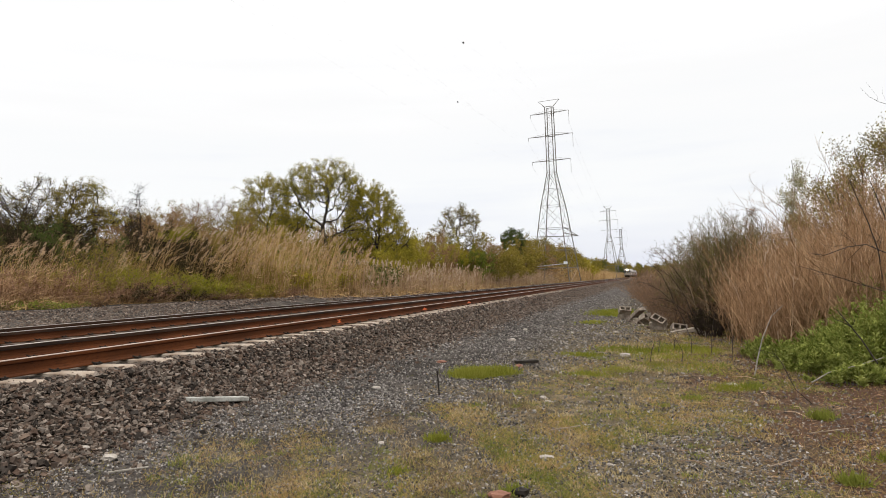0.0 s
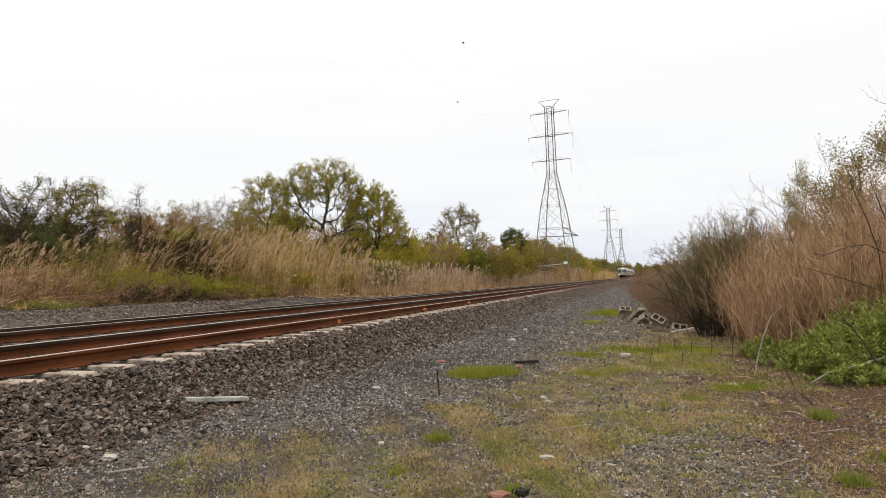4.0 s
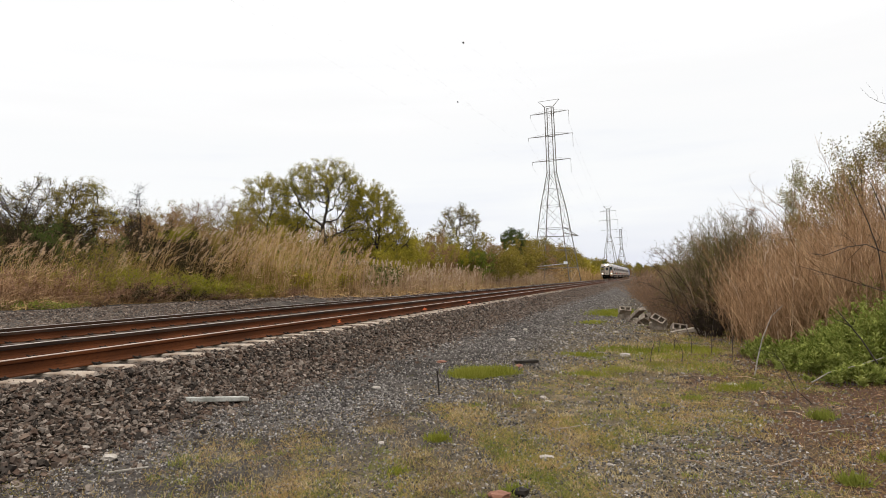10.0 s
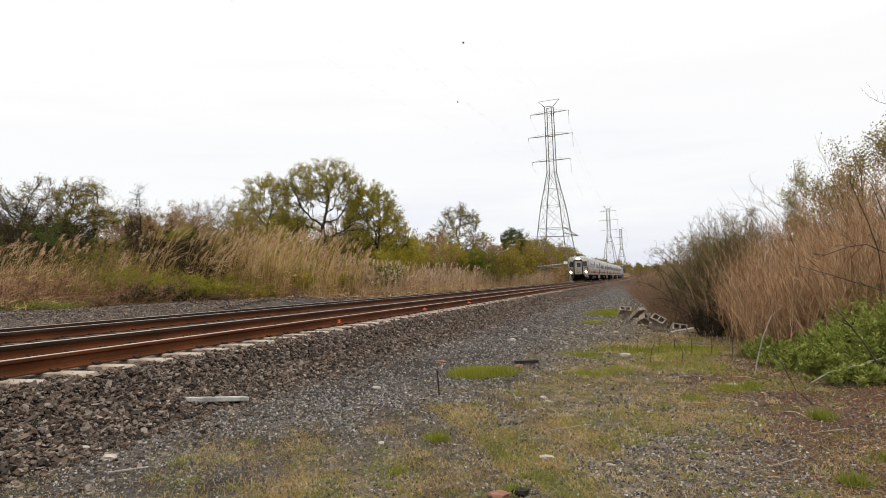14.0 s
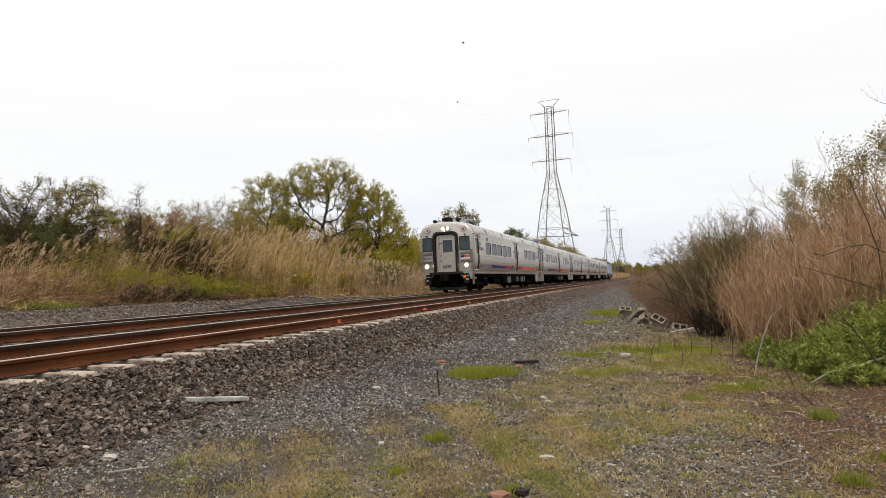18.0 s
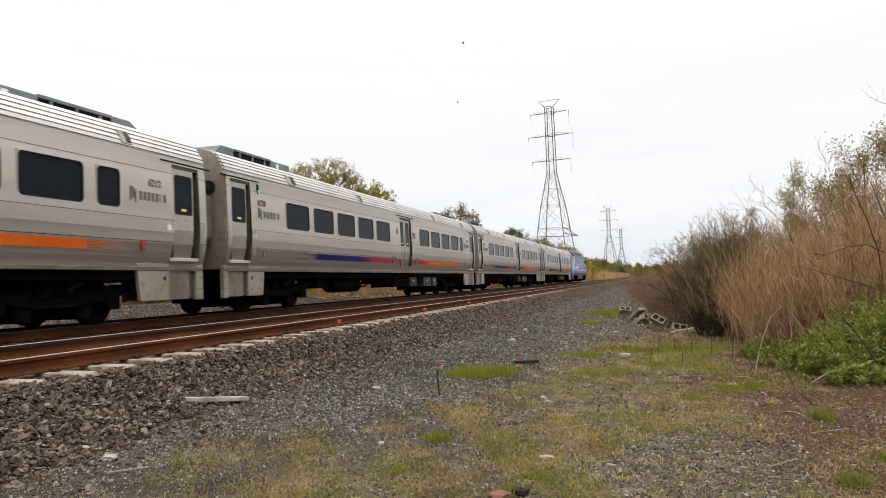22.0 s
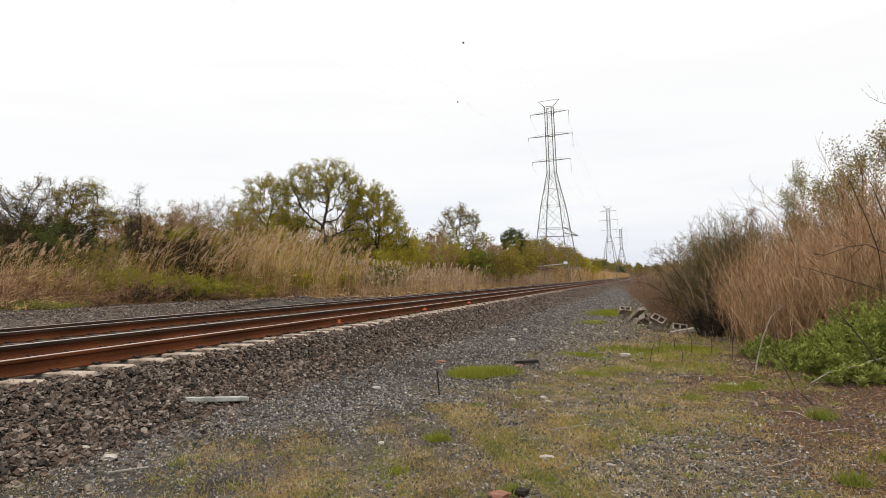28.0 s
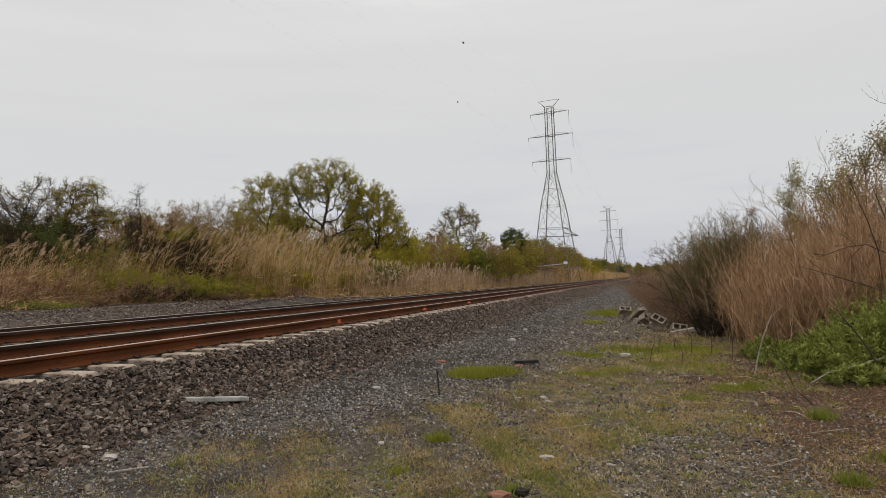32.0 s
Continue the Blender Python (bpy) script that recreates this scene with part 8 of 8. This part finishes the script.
    # brighter tufts
    spots = [(-2.65, 10.85, 0.36, 0.36, 3400, 0.17), (-2.35, 11.1, 0.34, 0.3, 2200, 0.15), (-1.3, 14.3, 0.5, 0.5, 1100, 0.07), (-0.7, 15.3, 0.6, 0.6, 1300, 0.08), (-0.1, 15.0, 0.5, 0.8, 1500, 0.08), (0.5, 15.9, 0.6, 0.7, 1500, 0.09),
             (0.9, 15.2, 0.5, 0.7, 1300, 0.09), (-1.0, 11.3, 0.4, 0.4, 900, 0.07), (-0.6, 12.0, 0.4, 0.5, 800, 0.06), (0.0, 12.9, 0.6, 0.7, 900, 0.06), (0.7, 12.6, 0.6, 0.7, 900, 0.06), (0.3, 14.0, 0.9, 0.5, 900, 0.07), (-1.5, 30.0, 1.0, 2.5, 3200, 0.14), (-1.9, 24.0, 0.5, 1.0, 700, 0.08)]
    vs = []
    for sx, sy, w, dd, n, hh in spots:
        px, py = sx + rng.normal(size=n) * w * 0.42, sy + rng.normal(size=n) * dd * 0.42
        h = hh * rng.uniform(0.3, 1.0, n) * 0.6
        d = unit(rng.normal(size=(n, 3)) * 0.45 + np.array([0, 0, 1.0])) * h[:, None]
        a = unit(np.cross(d, rng.normal(size=(n, 3)))) * 0.0035 * max(1, sy / 12)
        vs.append(blades(np.column_stack([px, py, ground_z(px, py)]) + d * 0.9, d, a))
    tagged(new("bright_grass", mesh_of("bright_grass", *stack(*vs), M_MOSS)), "patches of fresh bright green grass", "grass", kind="stuff")
    for k, (sx, sy, w, hh, n) in enumerate(((-1.95, 6.55, 0.11, 0.10, 240), (1.62, 8.55, 0.13, 0.13, 320), (1.32, 5.95, 0.10, 0.11, 260), (1.75, 6.7, 0.09, 0.09, 180), (2.3, 7.4, 0.2, 0.18, 340), (2.2, 6.6, 0.12, 0.12, 220),
                                            (0.9, 10.4, 0.25, 0.12, 360), (1.2, 10.6, 0.15, 0.12, 260), (-1.0, 5.1, 0.09, 0.08, 180), (-1.95, 5.4, 0.08, 0.06, 140), (0.4, 9.6, 0.2, 0.08, 220), (2.7, 8.8, 0.3, 0.2, 320))):
        root = thing("weed_tuft", "small bright green weed tuft in the turf", "weeds", pose(sx, sy, float(ground_z(sx, sy))), group="weed tufts in the turf")
        d = unit(rng.normal(size=(n, 3)) * 0.5 + np.array([0, 0, 0.9])) * (hh * rng.uniform(0.25, 0.6, n))[:, None]
        c = np.column_stack([rng.normal(size=(n, 2)) * w * 0.5, np.zeros(n)]) + d * 0.95
        a = unit(np.cross(d, rng.normal(size=(n, 3)))) * (0.003 + 0.012 * hh)
        part("foliage", mesh_of("foliage", *blades(c, d, a), M_WEED if k % 3 else M_MOSS), None, root)
    # dry litter on the soil near the scrub
    x, y = scatter(rng, 16000, -1.2, 4.2, 4.4, 16.0)
    keep = rng.uniform(0, 1, len(x)) < np.clip(0.15 + 0.3 * x, 0, 1)
    x, y = x[keep], y[keep]
    d = unit(rng.normal(size=(len(x), 3)) * np.array([1, 1, 0.12])) * rng.uniform(0.008, 0.06, (len(x), 1)) ** 1.0
    a = unit(np.cross(d, np.array([0, 0, 1.0]) + 0.4 * rng.normal(size=(len(x), 3)))) * 0.0022
    tagged(new("plant_litter", mesh_of("plant_litter", *blades(np.column_stack([x, y, ground_z(x, y) + 0.012]), d, a), M_REDSTEM)), "dry stalks and litter on the soil", "litter", kind="stuff")


make_turf()


# ---- power line ----
M_LATTICE = material("galvanised_lattice", (0.125, 0.112, 0.096), (0.19, 0.172, 0.150), 0.65, 0.3, 1, 12, 0.05, 0.002)
M_WIRE = material("aluminium_wire", (0.42, 0.42, 0.43), (0.52, 0.52, 0.53), 0.5, 0.5, 1, 12, 0.0)


def lattice(levels, faces=(0, 1, 2, 3)):
    """Rows for tubes(): bracing of a four-legged mast between levels (z, half-width)."""
    rows = []
    corner = ((1, 1), (-1, 1), (-1, -1), (1, -1))
    for (z0, w0), (z1, w1) in zip(levels, levels[1:]):
        for i in faces:
            (ax, ay), (bx, by) = corner[i], corner[(i + 1) % 4]
            rows.append((ax * w0, ay * w0, z0, bx * w1, by * w1, z1, 0.028, 0.028))
            rows.append((bx * w0, by * w0, z0, ax * w1, ay * w1, z1, 0.028, 0.028))
            rows.append((ax * w1, ay * w1, z1, bx * w1, by * w1, z1, 0.034, 0.034))
    return rows


def make_pylon(label, x, y, side_arm=True, heavy=1.0):
    root = thing("pylon", label, "pylon", pose(x, y, float(ground_z(x, y)) - 0.1, 0, 0, -11), group="pylons of the power line")
    body = [(0, 3.1), (2.6, 2.78), (5.4, 2.45), (8.9, 2.0), (12.5, 1.55), (15.2, 1.05), (17.9, 0.60)]
    mast = [(17.9, 0.60), (19.8, 0.59), (21.8, 0.58), (23.9, 0.57), (25.8, 0.56), (27.6, 0.55), (28.4, 0.55)]
    for cx, cy in ((1, 1), (-1, 1), (-1, -1), (1, -1)):
        part("leg", mesh_of("leg", *strand([[(cx * w, cy * w, z) for z, w in body + mast[1:]]], 0.078 * heavy, 0.070 * heavy, 4), M_LATTICE), None, root)
        part("footing", box(cx * 3.1 - 0.35, cx * 3.1 + 0.35, cy * 3.1 - 0.35, cy * 3.1 + 0.35, -0.2, 0.35, 0.03), M_CONCRETE, root)
    struts = lattice(body) + [(*r[:6], r[6] * 0.3, r[7] * 0.3) for r in lattice(list(zip(np.linspace(17.9, 28.4, 10), np.linspace(0.60, 0.55, 10))), (0, 2))]
    struts = [(*r[:6], r[6] * heavy, r[7] * heavy) for r in struts]
    if side_arm:
        for r in struts:
            part("strut", mesh_of("strut", *tubes([r], 3), M_LATTICE), None, root)
    else:
        part("bracing", mesh_of("bracing", *tubes(struts, 3), M_LATTICE), None, root)["kind"] = "stuff"
    for z, half in ((27.5, 3.2), (23.8, 3.7), (19.8, 3.2)):
        rows = []
        for s in (1, -1):
            tip = (s * half, 0, z + 0.02)
            for d in (0.34, -0.34):
                rows.append((s * 0.62, d, z, *tip, 0.038, 0.032))
            rows.append((s * 0.62, 0.3, z + 0.5, *tip, 0.012, 0.012))
            rows.append((s * half * 0.55, 0.25, z, s * half * 0.55, -0.25, z, 0.035, 0.035))
        rows.append((-0.65, 0.62, z, 0.65, 0.62, z, 0.05, 0.05))
        rows.append((-0.65, -0.62, z, 0.65, -0.62, z, 0.05, 0.05))
        rows = [(*r[:6], r[6] * heavy, r[7] * heavy) for r in rows]
        arm = part("crossarm", mesh_of("crossarm", *tubes(rows[-2:-1], 4), M_LATTICE), None, root)
        for r in rows[:-2] + rows[-1:]:
            part("arm_strut", mesh_of("arm_strut", *tubes([r], 4), M_LATTICE), None, arm)
        for s in (1, -1):
            part("insulator", rod((s * half, 0, z), (s * half, 0, z - (2.2 if s > 0 else 0.5)), 0.028 * heavy, 6), M_LATTICE, arm)
    horn = [(0.6, 0, 28.4, 1.75, 0, 29.5, 0.05, 0.04), (-0.6, 0, 28.4, -1.75, 0, 29.5, 0.05, 0.04), (-1.75, 0, 29.5, 1.75, 0, 29.5, 0.03, 0.03),
            (-0.6, 0.6, 28.4, 0.6, 0.6, 28.4, 0.05, 0.05), (-0.6, -0.6, 28.4, 0.6, -0.6, 28.4, 0.05, 0.05)]
    part("earth_wire_horns", mesh_of("earth_wire_horns", *tubes([(*r[:6], r[6] * heavy, r[7] * heavy) for r in horn], 4), M_LATTICE), None, root)
    if side_arm:
        rows = [(2.1, -2.1, 8.0, 4.4, -2.0, 7.4, 0.07, 0.05), (2.1, 2.1, 8.0, 4.4, -2.0, 7.4, 0.07, 0.05), (2.0, -2.0, 9.0, 4.4, -2.0, 7.4, 0.05, 0.05), (-2.1, -2.1, 7.6, 4.4, -2.0, 7.4, 0.06, 0.05)]
        part("side_arm", mesh_of("side_arm", *tubes(rows, 4), M_LATTICE), None, root)
        part("cross_beam", mesh_of("cross_beam", *tubes([(-2.8, -2.8, 2.9, 2.75, -2.75, 3.2, 0.05, 0.05)], 4), M_WIRE), None, root)
        part("lamp_box", box(2.2, 2.75, -3.0, -2.6, 3.1, 3.5, 0.04), M_WHITEDECAL, root, "small white box")
    return root


make_pylon("tall steel lattice pylon with three crossarms beside the tracks", -14.55, 118.0)
make_pylon("distant steel lattice pylon", -15.8, 306.0, False, 1.15)
make_pylon("far-off steel lattice pylon", -16.4, 447.0, False, 1.3)


def make_wire(label, a, b, sag, r, name="power_cable"):
    n = 24
    p = [(a[0] + (b[0] - a[0]) * t, a[1] + (b[1] - a[1]) * t, a[2] + (b[2] - a[2]) * t - 4 * sag * t * (1 - t)) for t in np.linspace(0, 1, n + 1)]
    rows = [(*p[i], *p[i + 1], r, r) for i in range(n)]
    tagged(new(name, mesh_of(name, *tubes(rows, 4), M_WIRE)), label, "cable", group="cables of the power line")


for z, half in ((26.1, 3.2), (22.3, 3.7), (18.3, 3.2)):
    for s in (1, -1):
        zz = z if s > 0 else z + 1.6
        make_wire("thin pale power cable between the pylons", (-14.55 + s * half, 118, zz), (-15.8 + s * half, 306, zz), 4.5, 0.0045)
        make_wire("thin pale power cable between distant pylons", (-15.8 + s * half, 306, zz), (-16.4 + s * half, 447, zz), 3.5, 0.006)
        make_wire("thin pale power cable passing overhead", (-14.55 + s * half, 118, zz), (-15.6 + s * half, -90, zz), 5.0, 0.0012)

# two thin lines added high up, each carrying a still dark speck, and a bird passing by
for start, spot in (((-15.5 + 3.2, 118, 28.0), (-11.83, 49.47, 18.16)), ((-15.5 - 3.2, 118, 24.6), (-18.56, 74.06, 20.28))):
    a, b = Vector(start), Vector(spot)
    make_wire("hair-thin line added to hold a dark speck", start, tuple(a + (b - a) * 2.2), 0.0, 0.0012, "thin_line")
    root = thing("line_speck", "tiny dark speck on an added overhead line", "clamp", pose(*spot))
    part("clamp", prism([(-0.07, 0.03), (0.0, 0.07), (0.07, 0.03), (0.05, -0.05), (-0.05, -0.05)], "y", -0.05, 0.05, 0.01), M_RUBBER, root)
bird = thing("bird", "small dark bird flying past", "bird")
part("body", rod((-0.09, 0, 0), (0.09, 0, 0), 0.03, 8, 0.012), M_DARKSTEEL, bird)
for s in (1, -1):
    part("wing", prism([(-0.05, 0.0), (0.04, 0.0), (0.0, s * 0.16), (-0.03, s * 0.15)], "z", 0.0, 0.008), M_DARKSTEEL, bird)
part("tail", prism([(0.08, -0.02), (0.15, -0.035), (0.15, 0.035), (0.08, 0.02)], "z", -0.004, 0.004), M_DARKSTEEL, bird)


# ---- rubble and small things ----
def cinder_block(m, broken=False):
    root = thing("concrete_block", "weathered hollow concrete block lying in rubble", "concrete block", m, group="rubble by the brush")
    L, H, D = 0.40, 0.20, 0.20
    bm = ring(rounded(-L / 2, L / 2, -H / 2, H / 2, 0.008, 1), rounded(-L / 2 + 0.035, L / 2 - 0.035, -H / 2 + 0.035, H / 2 - 0.035, 0.01, 1), "z", 0, D)
    part("shell", bm, M_OLDCONCRETE, root)
    part("web", box(-0.02, 0.02, -H / 2 + 0.03, H / 2 - 0.03, 0.004, D - 0.004, 0.004), M_OLDCONCRETE, root)
    return root


for x, y, z, rx, ry, rz in ((-0.98, 26.3, 0.22, 40, 6, 18), (-1.02, 26.4, -0.02, 4, 0, 60), (-0.30, 23.3, 0.12, 60, 30, 40), (0.14, 21.0, 0.22, 46, 26, -30), (0.10, 21.3, 0.02, 6, 0, -20),
                            (0.60, 20.8, 0.04, 62, 10, 15)):
    cinder_block(pose(x, y, z + float(rise(x)), rx, ry, rz))
for x, y, z, ry, rz, n in ((-0.62, 24.9, 0.16, -32, -50, 1.0), (-0.45, 23.8, 0.12, -25, -30, 0.8), (0.75, 20.3, 0.05, -8, 15, 0.7)):
    slab = part("concrete_slab", box(-n / 2, n / 2, -0.13, 0.13, -0.05, 0.05, 0.012), M_OLDCONCRETE)
    slab.matrix_basis = pose(x, y, z + float(rise(x)), 0, ry, rz)
    tagged(slab, "broken concrete slab leaning in the rubble", "concrete slab", group="broken slabs in the rubble")
rng_small = np.random.default_rng(12)


def rock(name, label, x, y, size, mat, flat=0.6, cat="stone", lift=0.3):
    bm = bmesh.new()
    bmesh.ops.create_icosphere(bm, subdivisions=1 if cat == "rubble" else 2, radius=size / 2)
    for v in bm.verts:
        k = 1 + (0.75 if cat == "rubble" else 0.45) * noise.noise(v.co * (3.0 / size) + Vector((x, y, 0)))
        v.co = Vector((v.co.x * k * 1.2, v.co.y * k * 0.9, v.co.z * k * flat))
    ob = part(name, bm, mat, None)
    ob.matrix_basis = pose(x, y, float(ground_z(x, y)) + size * flat * lift, 0, 0, float(rng_small.uniform(0, 180)))
    tagged(ob, label, cat)
    return ob


rock("stone", "pale rounded stone lying on the gravel", -3.2, 17.1, 0.17, M_PALESTONE, 0.55)
rock("stone", "white chalky stone in the turf", -0.92, 6.25, 0.12, M_PALESTONE, 0.3)
rock("stone", "white stone at the gravel's edge", -4.22, 5.0, 0.11, M_PALESTONE, 0.6)
rock("stone", "small white stone in the ballast", -4.5, 5.05, 0.07, M_PALESTONE, 0.6)
rock("stone", "white flat stone by the weeds", 0.98, 10.9, 0.2, M_PALESTONE, 0.2)
rock("stone", "pale stone in the gravel", -3.6, 9.3, 0.10, M_PALESTONE, 0.5)
rock("stone", "pale stone by the path", -1.35, 9.1, 0.10, M_PALESTONE, 0.4)
rock("stone", "pale stone in the grass", -0.55, 14.3, 0.16, M_PALESTONE, 0.5)
rock("stone", "dark lump of slag in the turf", -0.93, 5.05, 0.10, M_DARKSTEEL, 0.8)
rock("brick_piece", "broken red brick in the turf", -1.05, 4.92, 0.13, M_BRICK, 0.6, "brick")
rock("brick_piece", "orange broken brick on the gravel", -3.55, 12.3, 0.14, M_BRICK, 0.4, "brick")
rock("brick_piece", "reddish broken brick on the gravel", -2.15, 12.0, 0.16, M_BRICK, 0.4, "brick")
for k in range(14):
    x, y = float(rng_small.uniform(-4.6, 0.8)), float(4.4 * 5 ** rng_small.uniform(0, 1))
    rock("stone", "small pale stone scattered on the gravel", x, y, float(rng_small.uniform(0.04, 0.08)) * max(1, y / 12), M_PALESTONE if k % 3 else M_OLDCONCRETE, 0.5)

for k in range(26):
    y = float(rng_small.uniform(19.3, 25.5))
    x = float(rng_small.uniform(-0.35, 0.35)) + float(np.interp(y, [19.3, 21.3, 25.5], [1.1, 0.35, -0.7]))
    rock("rubble_piece", "broken concrete lump in the rubble", x, y, float(rng_small.uniform(0.10, 0.30)), M_OLDCONCRETE if k % 3 else M_STAINEDTIE, 0.7, "rubble")


def plank(x0, y0, x1, y1, z, width, thick, label, name="plank", mat=None, dip=2.0):
    d = Vector((x1 - x0, y1 - y0, 0))
    ob = part(name, box(-d.length / 2, d.length / 2, -width / 2, width / 2, 0, thick, min(0.012, thick * 0.3)), mat or M_OLDCONCRETE)
    ob.matrix_basis = pose((x0 + x1) / 2, (y0 + y1) / 2, z + float(rise((x0 + x1) / 2)), 0, dip, math.degrees(math.atan2(d.y, d.x)))
    tagged(ob, label, name.replace("_", " "))


plank(-4.69, 6.70, -4.43, 7.40, 0.165, 0.15, 0.05, "pale grey slab lying flat on the ballast", "slab", M_SLAB, 7.5)
plank(-2.25, 12.3, -1.95, 12.6, 0.03, 0.12, 0.05, "dark piece of timber on the gravel", "timber_piece", M_DARKSTEEL)
plank(-4.0, 4.72, -3.82, 4.95, 0.03, 0.016, 0.012, "white splintered stick in the turf", "stick", M_PALEBARK)
plank(0.8, 6.2, 1.05, 6.55, 0.025, 0.008, 0.007, "pale dry stick lying in the turf", "stick", M_WOOD)
plank(1.35, 7.6, 1.75, 7.95, 0.025, 0.008, 0.007, "pale dry stick on the soil", "stick", M_WOOD)
plank(-1.0, 7.15, -0.75, 7.45, 0.02, 0.010, 0.009, "brown dry twig in the turf", "stick", M_WOOD)
stake = thing("stake", "short rusty iron stake standing in the gravel", "stake", pose(-2.61, 8.9, float(rise(-2.61)), 3, -2, 0))
part("rod", rod((0, 0, -0.05), (0, 0, 0.31), 0.009, 6), M_DARKSTEEL, stake)
part("tip", rod((0, 0, 0.30), (0, 0, 0.33), 0.012, 6), M_DARKSTEEL, stake)


# ---- what moves ----
TRAIN_FRONT = [(0, 359.0), (2, 328.0), (4, 296.5), (6, 264.0), (8, 230.0), (10, 193.5), (12, 155.5), (14, 117.0), (16, 78.4), (17, 59.0), (18, 39.5), (19, 19.96), (19.5, 10.26),
               (20, 0.74), (21, -18.33), (22, -37.36), (23, -56.36), (24, -75.30), (25, -94.25), (25.5, -103.75), (26, -113.3), (28, -151.4), (30, -189.5), (32, -227.6)]
BIRD = [(0, 23.5, 47.94, 8.35), (18.9, 23.5, 47.94, 8.35), (19.3, 14.41, 45.34, 9.43), (19.7, 8.98, 43.78, 10.3), (20.1, 4.15, 42.38, 11.12), (20.5, -1.3, 40.86, 10.74), (21.0, -7.78, 39.09, 9.37), (21.5, -12.89, 37.72, 7.59), (22.0, -17.38, 36.53, 5.78), (22.6, -22.1, 35.27, 3.97), (23.4, -25.07, 34.5, 2.15), (32, -25.07, 34.5, 2.15)]


def motions():
    for car, behind in TRAIN:
        walk(car, [(t, pose(TRACK_X, y + behind, TRACK_Z, 0, CANT, 0)) for t, y in TRAIN_FRONT])
    walk(bird, [(t, pose(x, y, z + float(rise(x)), 0, 8, -12)) for t, x, y, z in BIRD])
    # thin trees swaying in the wind
    for k, ob in enumerate(SWAY):
        home = ob.matrix_basis.copy()
        rows = []
        for i in range(41):
            t = 0.8 * i
            a = 0.7 * math.sin(1.9 * t + k) + 0.5 * math.sin(3.7 * t + 2.0 * k)
            rows.append((t, home @ pose(0, 0, 0, 0.4 * a, a, 0)))
        walk(ob, rows)


motions()
